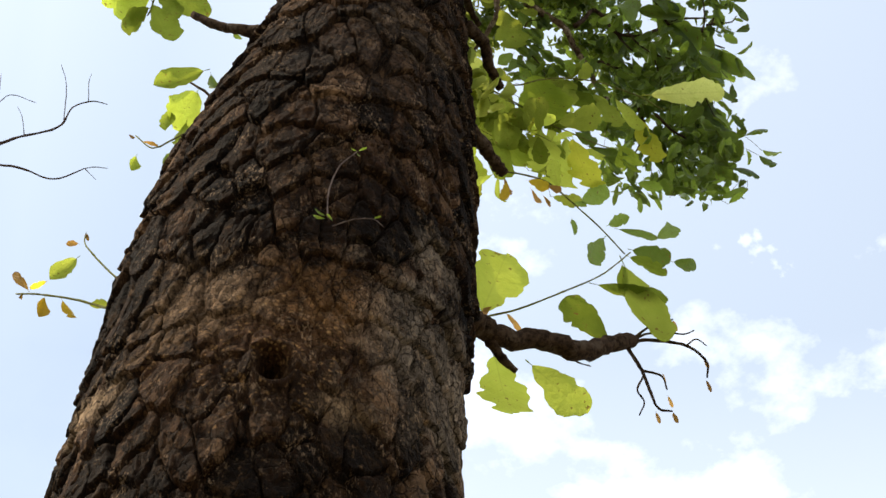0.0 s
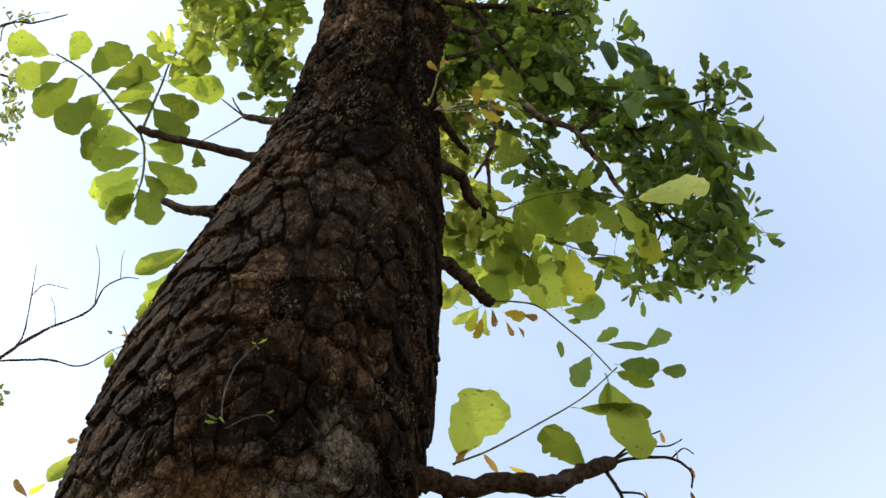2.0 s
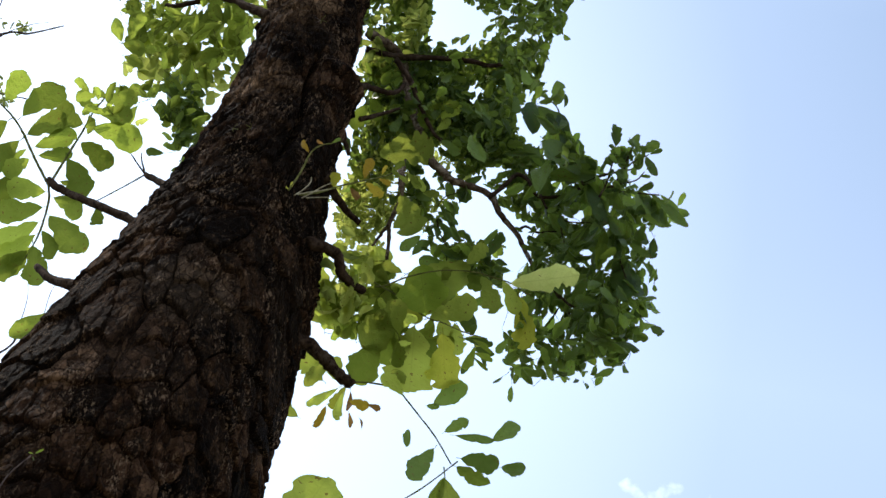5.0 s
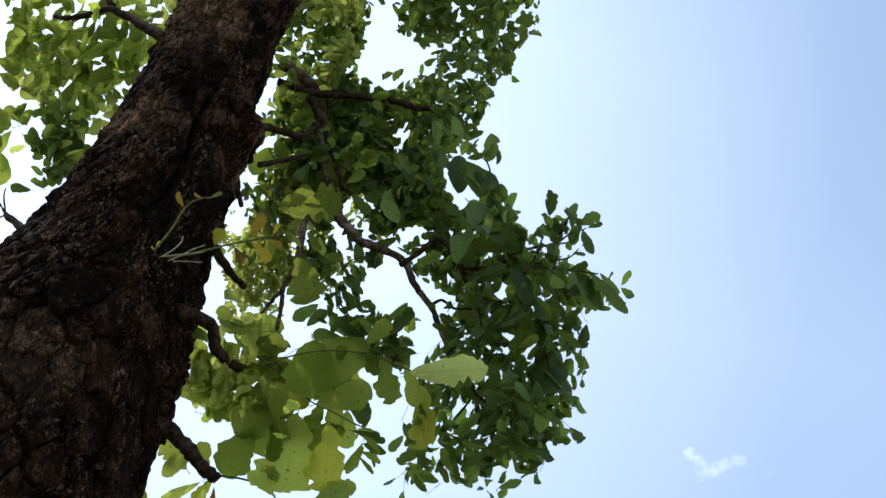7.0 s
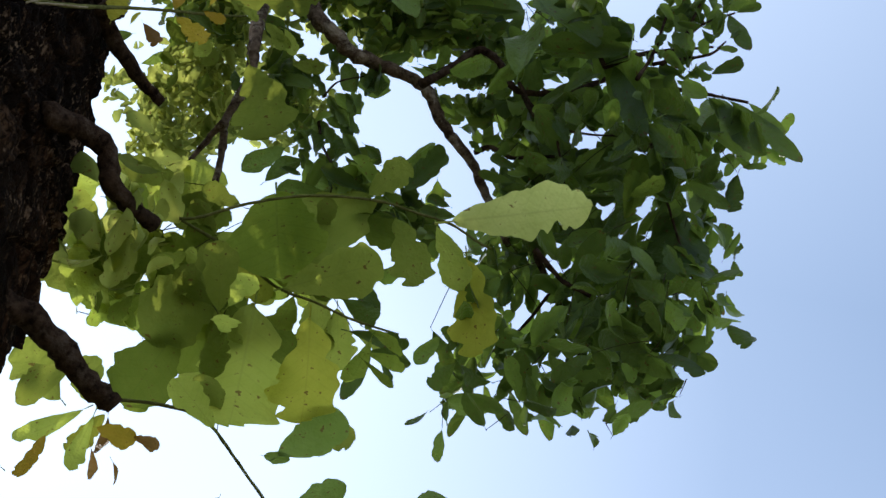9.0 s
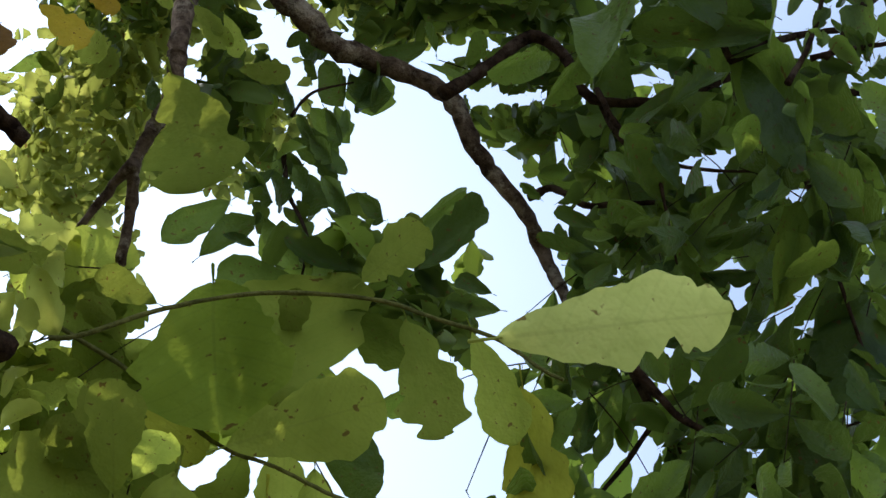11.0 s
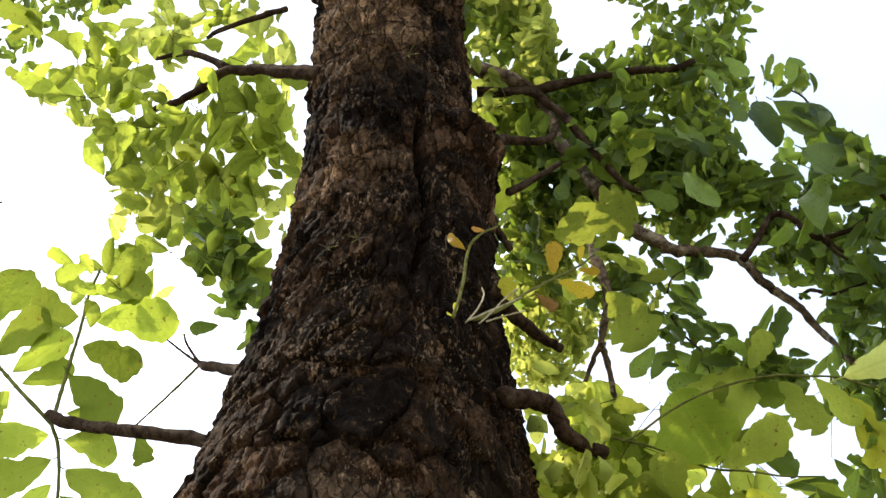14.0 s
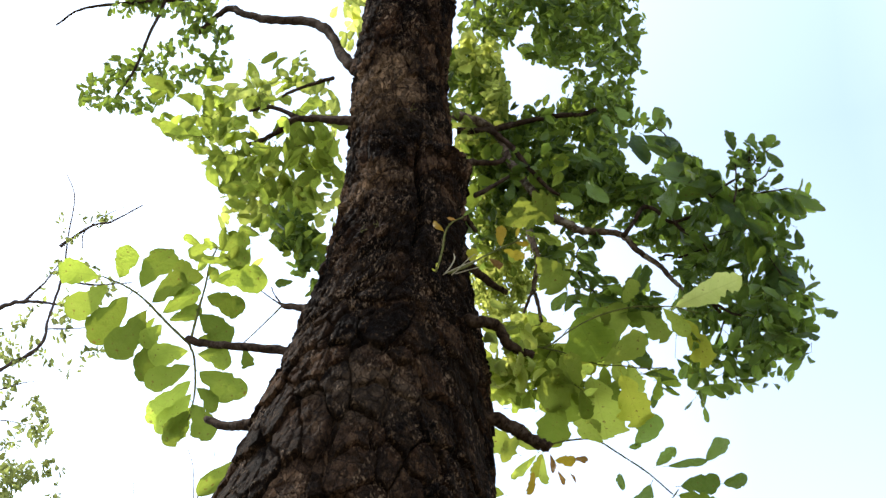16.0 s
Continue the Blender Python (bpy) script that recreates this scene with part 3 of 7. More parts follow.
tree.location = (0, 0, 0)
tagged(tree, "tall leafy tree with thick dark plated bark", "tree")

BARE_Z = 4.32
TZ = (0.0, 0.4, 1.5, 3.0, 4.26, 4.55, 4.8, 5.05, 5.2, 5.3, 5.4, 5.55, 5.7, 5.85, 5.95, 6.3, 7.6)
TX = (-0.30, -0.28, -0.24, -0.165, -0.092, -0.062, -0.036, 0.006, 0.027, 0.041, 0.050, 0.058, 0.054, 0.054, 0.07, 0.085, 0.14)
TR = (0.46, 0.36, 0.31, 0.26, 0.228, 0.220, 0.200, 0.160, 0.138, 0.120, 0.108, 0.092, 0.082, 0.079, 0.078, 0.068, 0.03)


def trunk_at(z):
    """Centre and radius of the trunk at a height, smoothed."""
    zs = z + np.linspace(-0.07, 0.07, 7)
    return float(np.interp(zs, TZ, TX).mean()), float(np.interp(zs, TZ, TR).mean())


def bark_height(p, x, z, r):
    """Relief of the bark and tone of the plate: flat thick plates with jagged edges and deep narrow cracks, some lying over others."""
    warp = noise.noise_vector(p * 9) * 0.026 + noise.noise_vector(p * 40) * 0.006 + noise.noise_vector(p * 120) * 0.0016
    sc = 23.0 if z < 5.2 else 36.0
    upper = float(np.interp(z, (5.05, 5.35), (0.0, 1.0)))
    q = (p + warp) * sc
    d, pts = noise.voronoi(q)
    gap = min(1.0, max(0.0, (d[1] - d[0] - 0.015) / 0.055))
    tone = abs(noise.noise(pts[0] * 3.7 + Vector((5, 1, 2)))) * 1.6
    lift = max(-0.5, min(0.5, pts[0].z - q.z))
    q2 = (p + warp * 1.3 + Vector((0.3, 0.1, 0.7))) * sc * 2.1
    d2, pts2 = noise.voronoi(q2)
    g2 = min(1.0, max(0.0, (d2[1] - d2[0] - 0.02) / 0.08))
    t2 = noise.noise(pts2[0] * 2.3)
    rough = noise.fractal(p * 110, 0.6, 2.1, 4)
    bare = math.exp(-((x + 0.10) / 0.15) ** 2 - ((z - BARE_Z) / 0.13) ** 2)
    amp = 1.0 - 0.6 * bare
    h = amp * ((0.012 - 0.0065 * upper) * gap * (0.65 + 0.35 * tone) + (0.008 - 0.004 * upper) * lift * gap + 0.0035 * g2 * max(0.0, min(1.0, 0.5 + 2.5 * t2))) + 0.0016 * rough + 0.005 * upper * noise.fractal(Vector((p.x * 45, p.y * 45, p.z * 90)), 0.7, 2.1, 4) + 0.002 * noise.noise(p * 6)
    shade = min(1.0, max(0.0, 0.5 + 0.62 * noise.noise(pts[0] * 5.1) + 0.2 * t2))
    return h * (0.6 + 0.4 * min(1, r / 0.2)), shade


STEM_Z, STEM_H = (5.15, 5.3, 5.46, 5.52, 5.57, 5.60), (0.0, 0.12, 0.12, 0.4, 1.0, 0.0)


def trunk_mesh():
    zs = list(np.linspace(0, 3.9, 60)) + list(np.arange(3.94, 6.2, 0.0027)) + list(np.linspace(6.22, 7.6, 40))
    # the side towards the path is divided finely, the back coarsely
    turns = list(np.linspace(math.radians(150), math.radians(390), 560, endpoint=False)) + list(np.linspace(math.radians(390), math.radians(510), 60, endpoint=False))
    seg = len(turns)
    verts, faces, tones = [], [], []
    for z in zs:
        cx, r = trunk_at(z)
        fine = 3.9 < z < 6.2
        # a second stem, grown onto the right side and broken off at a knob
        stem = float(np.interp(z, STEM_Z, STEM_H))
        groove = float(np.interp(z, (5.28, 5.38, 5.54, 5.6), (0, 1, 1, 0)))
        swell = float(np.interp(z, (4.6, 4.85, 5.2, 5.35, 5.45), (0, 1, 1, 0.4, 0)))
        for a in turns:
            dx, dy = math.cos(a), math.sin(a)
            if fine and dy < 0.5:
                h, shade = bark_height(Vector((dx * r, dy * r, z * 0.5)), cx + dx * r, z, r)
            else:
                h, shade = 0.012 * noise.noise((dx * r * 8, dy * r * 8, z * 4)), 0.5
            lean = (a - 5.45 + math.pi) % (2 * math.pi) - math.pi
            bulge = stem * 0.030 * math.exp(-((lean - 0.6) / 0.5) ** 2) - groove * 0.024 * math.exp(-((lean + 0.14 + 0.05 * math.sin(z * 31)) / 0.045) ** 2)
            # the far right side swells towards the root
            bulge += swell * 0.024 * math.exp(-((lean - 1.36) / 0.36) ** 2)
            # knot hole low in the scar
            hole = 0.045 * math.exp(-(((cx + dx * r + 0.118) / 0.016) ** 2 + ((z - 4.245) / 0.022) ** 2) ** 2) - 0.008 * math.exp(-((math.hypot((cx + dx * r + 0.118) / 0.016, (z - 4.245) / 0.022) - 1.6) / 0.4) ** 2) if dy < 0 else 0.0
            rr = r - 0.014 + h + bulge - hole
            verts.append((cx + dx * rr, dy * rr, z))
            tones.append(shade)
    n = len(zs)
    for i in range(n - 1):
        for k in range(seg):
            k2 = (k + 1) % seg
            faces.append((i * seg + k, i * seg + k2, (i + 1) * seg + k2, (i + 1) * seg + k))
    me = mesh_of("trunk", verts, faces)
    me.attributes.new("plate_tone", "FLOAT", "POINT").data.foreach_set("value", tones)
    return me


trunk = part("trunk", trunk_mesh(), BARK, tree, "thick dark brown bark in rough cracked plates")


# right-hand limbs
main_limb = limb(tree, [(0.124, 0.050, 5.770), (0.175, 0.090, 5.761), (0.198, 0.105, 5.694), (0.255, 0.100, 5.562), (0.277, 0.102, 5.538), (0.294, 0.114, 5.529), (0.321, 0.127, 5.533), (0.350, 0.139, 5.529), (0.366, 0.152, 5.510), (0.381, 0.164, 5.499), (0.398, 0.177, 5.488), (0.409, 0.189, 5.473), (0.422, 0.190, 5.451), (0.438, 0.190, 5.416)], 0.0075, 0.0027, LIMB_GREY_LIT, label='gnarled brown limb arching outward')
upper_limb = limb(tree, [(0.127, 0.060, 5.742), (0.175, 0.074, 5.746), (0.229, 0.088, 5.765), (0.278, 0.102, 5.780), (0.307, 0.116, 5.788), (0.345, 0.130, 5.819)], 0.0055, 0.0030)
cross_limb = limb(tree, [(0.186, 0.030, 5.689), (0.210, 0.042, 5.664), (0.235, 0.055, 5.619), (0.263, 0.067, 5.575), (0.287, 0.080, 5.568)], 0.0050, 0.0020)
knob_limb = limb(tree, [(0.144, -0.030, 5.559), (0.155, -0.010, 5.584), (0.172, 0.010, 5.600), (0.198, 0.030, 5.616), (0.205, 0.050, 5.660)], 0.0060, 0.0030)
side_twig = limb(tree, [(0.159, 0.030, 5.553), (0.190, 0.045, 5.588), (0.204, 0.060, 5.616)], 0.0040, 0.0020)
fork_twig = limb(tree, [(0.357, 0.108, 5.493), (0.373, 0.112, 5.522), (0.388, 0.115, 5.553), (0.405, 0.119, 5.547), (0.417, 0.122, 5.526), (0.431, 0.126, 5.521), (0.463, 0.129, 5.533), (0.493, 0.133, 5.565)], 0.0036, 0.0022)
fork_twig_2 = limb(tree, [(0.399, 0.160, 5.484), (0.410, 0.158, 5.490), (0.428, 0.155, 5.477), (0.442, 0.152, 5.476), (0.462, 0.150, 5.478)], 0.0022, 0.0012)
fork_twig_3 = limb(tree, [(0.426, 0.130, 5.530), (0.438, 0.130, 5.505), (0.449, 0.130, 5.491)], 0.0022, 0.0010)
low_twig = limb(tree, [(0.474, 0.130, 5.343), (0.485, 0.133, 5.333), (0.499, 0.137, 5.321), (0.520, 0.140, 5.313)], 0.0024, 0.0015)
hang_limb = limb(tree, [(0.219, 0.090, 5.562), (0.230, 0.080, 5.487), (0.234, 0.083, 5.466), (0.234, 0.092, 5.451), (0.228, 0.102, 5.440), (0.222, 0.112, 5.423), (0.225, 0.121, 5.406), (0.227, 0.131, 5.378), (0.227, 0.140, 5.371)], 0.0055, 0.0022, LIMB_GREY_LIT)
hang_limb_2 = limb(tree, [(0.225, 0.106, 5.417), (0.214, 0.118, 5.413), (0.200, 0.131, 5.390)], 0.0035, 0.0016, LIMB_GREY_LIT)
low_spur = limb(tree, [(0.150, -0.020, 5.377), (0.161, 0.003, 5.369), (0.178, 0.027, 5.361), (0.197, 0.050, 5.359)], 0.0080, 0.0040)
mid_spur = limb(tree, [(0.141, 0.000, 5.518), (0.148, 0.015, 5.497), (0.159, 0.030, 5.476)], 0.0060, 0.0030)
leaf_spur = limb(tree, [(0.158, -0.030, 5.230), (0.174, -0.012, 5.243), (0.192, 0.006, 5.249), (0.201, 0.024, 5.231), (0.216, 0.042, 5.229), (0.226, 0.060, 5.237)], 0.0095, 0.0060, label='short bent dark branch stub')
long_stem = limb(tree, [(0.242, 0.060, 5.246), (0.255, 0.060, 5.250), (0.286, 0.060, 5.272), (0.324, 0.060, 5.288), (0.370, 0.060, 5.292), (0.402, 0.060, 5.284), (0.429, 0.060, 5.276), (0.451, 0.060, 5.261), (0.461, 0.060, 5.256)], 0.0012, 0.0008, TWIG, label='thin green leaf stalk')
second_stem = limb(tree, [(0.211, 0.115, 5.315), (0.260, 0.115, 5.287), (0.307, 0.115, 5.251), (0.338, 0.115, 5.240), (0.368, 0.115, 5.227), (0.403, 0.115, 5.218)], 0.0012, 0.0008, TWIG, label='thin green leaf stalk')
low_limb = limb(tree, [(0.149, 0.030, 5.108), (0.172, 0.047, 5.114), (0.200, 0.065, 5.106), (0.220, 0.083, 5.094), (0.240, 0.100, 5.093)], 0.0120, 0.0070, label='short bent dark branch stub')
low_stem = limb(tree, [(0.223, 0.100, 5.098), (0.266, 0.100, 5.101), (0.301, 0.100, 5.092), (0.334, 0.100, 5.056), (0.368, 0.100, 5.015), (0.399, 0.100, 4.968)], 0.0014, 0.0009, TWIG, label='thin stalk with scattered leaves')
bottom_limb = limb(tree, [(0.137, 0.000, 4.650), (0.173, 0.017, 4.666), (0.205, 0.033, 4.668), (0.264, 0.050, 4.697), (0.320, 0.067, 4.711), (0.360, 0.083, 4.754), (0.400, 0.100, 4.791)], 0.0170, 0.0100, label='stout brown side branch with broken twigs')
bottom_spur = limb(tree, [(0.190, 0.030, 4.657), (0.208, 0.045, 4.647), (0.231, 0.060, 4.642)], 0.0080, 0.0040)
bottom_stem = limb(tree, [(0.196, 0.080, 4.759), (0.241, 0.084, 4.790), (0.295, 0.088, 4.839), (0.353, 0.092, 4.895), (0.382, 0.096, 4.934), (0.407, 0.100, 4.974)], 0.0014, 0.0009, TWIG)
tip_twig = limb(tree, [(0.396, 0.100, 4.788), (0.428, 0.105, 4.806), (0.476, 0.110, 4.813), (0.502, 0.115, 4.795), (0.503, 0.120, 4.770)], 0.0028, 0.0012)
tip_twig_2 = limb(tree, [(0.392, 0.100, 4.776), (0.410, 0.105, 4.742), (0.420, 0.110, 4.713), (0.431, 0.115, 4.686), (0.451, 0.120, 4.691)], 0.0028, 0.0012)
tip_twig_3 = limb(tree, [(0.400, 0.100, 4.795), (0.432, 0.110, 4.843), (0.464, 0.120, 4.875)], 0.0020, 0.0010)
tip_twig_4 = limb(tree, [(0.411, 0.110, 4.748), (0.439, 0.115, 4.750), (0.447, 0.120, 4.731)], 0.0018, 0.0010)
tip_twig_5 = limb(tree, [(0.391, 0.100, 4.783), (0.418, 0.105, 4.814), (0.447, 0.110, 4.833), (0.475, 0.115, 4.842), (0.492, 0.120, 4.860)], 0.0018, 0.0008)
tip_twig_6 = limb(tree, [(0.414, 0.110, 4.738), (0.405, 0.113, 4.712), (0.414, 0.117, 4.695), (0.407, 0.120, 4.672)], 0.0015, 0.0008)
tip_twig_7 = limb(tree, [(0.479, 0.120, 4.826), (0.494, 0.120, 4.843), (0.507, 0.120, 4.833)], 0.0012, 0.0007)
tip_twig_8 = limb(tree, [(0.303, 0.080, 4.726), (0.319, 0.090, 4.718), (0.341, 0.100, 4.726)], 0.0016, 0.0008)

# left-hand limbs
left_limb = limb(tree, [(-0.085, -0.020, 5.245), (-0.112, -0.002, 5.275), (-0.184, 0.015, 5.320), (-0.242, 0.033, 5.360), (-0.272, 0.050, 5.394)], 0.0075, 0.0050, label='slender dark branch carrying a compound leaf')
rachis = limb(tree, [(-0.269, 0.050, 5.382), (-0.309, 0.050, 5.442), (-0.332, 0.050, 5.479), (-0.356, 0.050, 5.513), (-0.383, 0.050, 5.541), (-0.412, 0.050, 5.565)], 0.0022, 0.0012, TWIG)
rachis_b = limb(tree, [(-0.269, 0.050, 5.382), (-0.263, 0.050, 5.423), (-0.258, 0.050, 5.456), (-0.251, 0.050, 5.498), (-0.246, 0.050, 5.543), (-0.237, 0.050, 5.578)], 0.0022, 0.0012, TWIG)
rachis_c = limb(tree, [(-0.269, 0.050, 5.382), (-0.260, 0.050, 5.348), (-0.256, 0.050, 5.292), (-0.259, 0.050, 5.249), (-0.263, 0.050, 5.230)], 0.0020, 0.0010, TWIG)
left_stub = limb(tree, [(-0.124, -0.060, 5.081), (-0.152, -0.047, 5.098), (-0.181, -0.033, 5.118), (-0.210, -0.020, 5.150)], 0.0090, 0.0050, label='short broken branch stub')
left_stub_b = limb(tree, [(-0.056, -0.030, 5.317), (-0.084, -0.005, 5.351), (-0.122, 0.020, 5.391)], 0.0070, 0.0040)
stub_twig = limb(tree, [(-0.122, 0.020, 5.391), (-0.141, 0.025, 5.417), (-0.158, 0.030, 5.442)], 0.0015, 0.0008)
stub_twig_b = limb(tree, [(-0.122, 0.020, 5.391), (-0.137, 0.025, 5.425), (-0.143, 0.030, 5.446)], 0.0015, 0.0008)
stub_twig_c = limb(tree, [(-0.122, 0.020, 5.391), (-0.157, 0.030, 5.366), (-0.189, 0.040, 5.347)], 0.0012, 0.0008, TWIG)
crown_limb = limb(tree, [(0.002, -0.050, 5.677), (-0.036, -0.037, 5.707), (-0.067, -0.023, 5.735), (-0.106, -0.010, 5.760), (-0.136, 0.003, 5.755), (-0.167, 0.017, 5.760), (-0.189, 0.030, 5.774)], 0.0070, 0.0030, label='thin dark branch among bright leaves')
crown_limb_b = limb(tree, [(-0.105, 0.000, 5.777), (-0.151, 0.015, 5.832), (-0.192, 0.030, 5.853)], 0.0045, 0.0020)
crown_limb_c = limb(tree, [(-0.049, 0.000, 5.852), (-0.088, 0.010, 5.860), (-0.127, 0.020, 5.864), (-0.139, 0.030, 5.870)], 0.0035, 0.0020)
top_limb = limb(tree, [(-0.013, -0.020, 5.841), (-0.035, -0.005, 5.896), (-0.064, 0.010, 5.983), (-0.106, 0.025, 6.039), (-0.167, 0.040, 6.081), (-0.220, 0.055, 6.132), (-0.245, 0.070, 6.173), (-0.274, 0.085, 6.182), (-0.311, 0.100, 6.166)], 0.0090, 0.0040, label='dark curved branch of the upper crown')
far_limb = limb(tree, [(-0.339, 0.100, 6.324), (-0.367, 0.100, 6.303), (-0.378, 0.100, 6.247), (-0.395, 0.100, 6.193), (-0.413, 0.100, 6.112), (-0.442, 0.100, 6.047)], 0.0040, 0.0020)
far_limb_b = limb(tree, [(-0.268, 0.100, 6.255), (-0.355, 0.100, 6.269), (-0.464, 0.100, 6.294), (-0.524, 0.100, 6.298), (-0.561, 0.100, 6.270)], 0.0040, 0.0015)

# compound leaf beside the trunk
# leaflets behind take the deep colour, standing for shade; front ones the sunlit one
leaf(rachis, (-0.421, 0.070, 5.588), (-0.490, 0.070, 5.622), FLATS[0], DEEP, 0.22, stretch=1.17)
leaf(rachis, (-0.394, 0.070, 5.570), (-0.383, 0.070, 5.640), FLATS[2], DEEP, 0.22, stretch=1.41)
leaf(rachis, (-0.362, 0.070, 5.541), (-0.318, 0.070, 5.623), FLATS[1], DEEP, 0.22, stretch=1.31)
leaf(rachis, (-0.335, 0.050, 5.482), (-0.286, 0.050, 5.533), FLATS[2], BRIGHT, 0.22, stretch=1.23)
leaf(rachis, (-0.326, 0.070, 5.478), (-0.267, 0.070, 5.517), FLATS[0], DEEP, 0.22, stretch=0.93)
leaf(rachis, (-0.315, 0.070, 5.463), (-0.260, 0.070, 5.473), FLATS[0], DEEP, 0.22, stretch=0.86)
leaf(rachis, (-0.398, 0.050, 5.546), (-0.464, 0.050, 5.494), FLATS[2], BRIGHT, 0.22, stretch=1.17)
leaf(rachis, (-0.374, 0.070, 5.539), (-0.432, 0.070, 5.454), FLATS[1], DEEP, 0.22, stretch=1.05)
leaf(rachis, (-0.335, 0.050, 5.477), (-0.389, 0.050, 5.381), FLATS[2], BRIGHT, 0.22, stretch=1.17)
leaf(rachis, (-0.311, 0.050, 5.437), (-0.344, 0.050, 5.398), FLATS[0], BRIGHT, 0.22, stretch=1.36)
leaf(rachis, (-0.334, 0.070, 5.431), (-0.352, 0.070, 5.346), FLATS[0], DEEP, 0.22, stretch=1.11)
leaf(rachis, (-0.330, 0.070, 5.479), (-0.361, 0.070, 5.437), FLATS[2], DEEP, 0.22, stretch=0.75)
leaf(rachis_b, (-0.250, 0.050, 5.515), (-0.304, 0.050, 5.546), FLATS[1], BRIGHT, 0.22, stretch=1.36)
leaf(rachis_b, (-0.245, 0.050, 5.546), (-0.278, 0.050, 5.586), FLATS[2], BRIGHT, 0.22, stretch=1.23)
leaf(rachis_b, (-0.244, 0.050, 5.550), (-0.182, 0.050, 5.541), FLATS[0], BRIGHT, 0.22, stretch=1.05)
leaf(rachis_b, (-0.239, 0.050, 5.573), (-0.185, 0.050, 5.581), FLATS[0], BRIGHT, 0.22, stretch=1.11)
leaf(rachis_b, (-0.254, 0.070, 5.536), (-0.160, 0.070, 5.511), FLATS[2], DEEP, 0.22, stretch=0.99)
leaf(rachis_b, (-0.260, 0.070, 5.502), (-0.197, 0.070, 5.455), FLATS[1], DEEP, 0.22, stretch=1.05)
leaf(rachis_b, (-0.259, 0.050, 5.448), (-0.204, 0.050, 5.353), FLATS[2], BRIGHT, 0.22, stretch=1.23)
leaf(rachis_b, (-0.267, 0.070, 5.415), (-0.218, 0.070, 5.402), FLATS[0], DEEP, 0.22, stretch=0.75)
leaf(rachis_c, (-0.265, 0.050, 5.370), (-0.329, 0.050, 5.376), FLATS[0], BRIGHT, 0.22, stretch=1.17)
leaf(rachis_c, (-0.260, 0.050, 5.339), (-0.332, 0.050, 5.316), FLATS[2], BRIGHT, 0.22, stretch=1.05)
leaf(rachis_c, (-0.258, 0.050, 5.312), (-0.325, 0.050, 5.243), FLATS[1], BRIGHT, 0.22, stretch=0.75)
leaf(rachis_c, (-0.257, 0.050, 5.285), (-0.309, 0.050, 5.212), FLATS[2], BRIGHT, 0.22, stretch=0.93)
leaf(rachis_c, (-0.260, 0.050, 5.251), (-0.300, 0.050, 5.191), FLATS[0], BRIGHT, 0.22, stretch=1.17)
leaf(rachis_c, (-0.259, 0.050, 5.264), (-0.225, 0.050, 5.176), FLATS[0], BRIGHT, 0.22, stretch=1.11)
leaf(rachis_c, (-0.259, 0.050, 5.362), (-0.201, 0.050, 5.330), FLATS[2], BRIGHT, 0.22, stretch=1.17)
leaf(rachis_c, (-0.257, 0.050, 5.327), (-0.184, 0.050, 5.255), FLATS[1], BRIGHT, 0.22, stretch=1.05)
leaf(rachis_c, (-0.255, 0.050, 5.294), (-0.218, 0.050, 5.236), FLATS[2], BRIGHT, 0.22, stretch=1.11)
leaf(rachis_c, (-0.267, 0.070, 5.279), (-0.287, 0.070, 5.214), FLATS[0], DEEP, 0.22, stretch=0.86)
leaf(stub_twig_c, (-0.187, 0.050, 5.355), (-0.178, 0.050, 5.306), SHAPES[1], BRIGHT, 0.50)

# large pale leaves
leaf(second_stem, (0.283, 0.100, 5.344), (0.312, 0.100, 5.245), LEAF_BROAD, DEEP, 0.12, stretch=1.25)
leaf(second_stem, (0.314, 0.100, 5.231), (0.378, 0.100, 5.273), FLATS[0], PALE, 0.12, stretch=1.05)
leaf(second_stem, (0.316, 0.120, 5.253), (0.328, 0.120, 5.374), LEAF_BROAD, PALE, 0.12, stretch=0.95)
leaf(second_stem, (0.275, 0.110, 5.254), (0.232, 0.110, 5.180), LEAF_BROAD, PALE, 0.12, stretch=1.05)
leaf(second_stem, (0.297, 0.115, 5.236), (0.316, 0.115, 5.092), LEAF_TORN, PALE, 0.12, stretch=1.05)
leaf(second_stem, (0.248, 0.125, 5.204), (0.234, 0.125, 5.123), LEAF_BROAD, DEEP, 0.12, stretch=1.05)
leaf(second_stem, (0.340, 0.110, 5.223), (0.365, 0.110, 5.104), LEAF_TORN, YELLOWGREEN, 0.12, label='large yellowing leaf with holes in its edge', stretch=0.85)
leaf(second_stem, (0.374, 0.105, 5.334), (0.411, 0.105, 5.255), LEAF_TORN, PALE, 0.12, stretch=0.75)
leaf(second_stem, (0.404, 0.105, 5.331), (0.441, 0.105, 5.258), FLATS[2], PALE, 0.12, stretch=0.75)
leaf(second_stem, (0.432, 0.110, 5.308), (0.465, 0.110, 5.195), LEAF_TORN, YELLOWGREEN, 0.12, stretch=0.62)
leaf(second_stem, (0.208, 0.130, 5.319), (0.171, 0.130, 5.248), LEAF_BROAD, DEEP, 0.12, stretch=0.95)
leaf(second_stem, (0.121, 0.135, 5.313), (0.127, 0.135, 5.380), FLATS[3], PALE, 0.12, stretch=1.1)
leaf(second_stem, (0.202, 0.130, 5.331), (0.224, 0.130, 5.393), LEAF_BROAD, PALE, 0.12, stretch=0.95)
leaf(second_stem, (0.169, 0.130, 5.234), (0.128, 0.130, 5.261), FLATS[1], PALE, 0.12, stretch=1.0)
leaf(second_stem, (0.196, 0.135, 5.240), (0.179, 0.135, 5.208), FLATS[0], DEEP, 0.12, stretch=0.9)
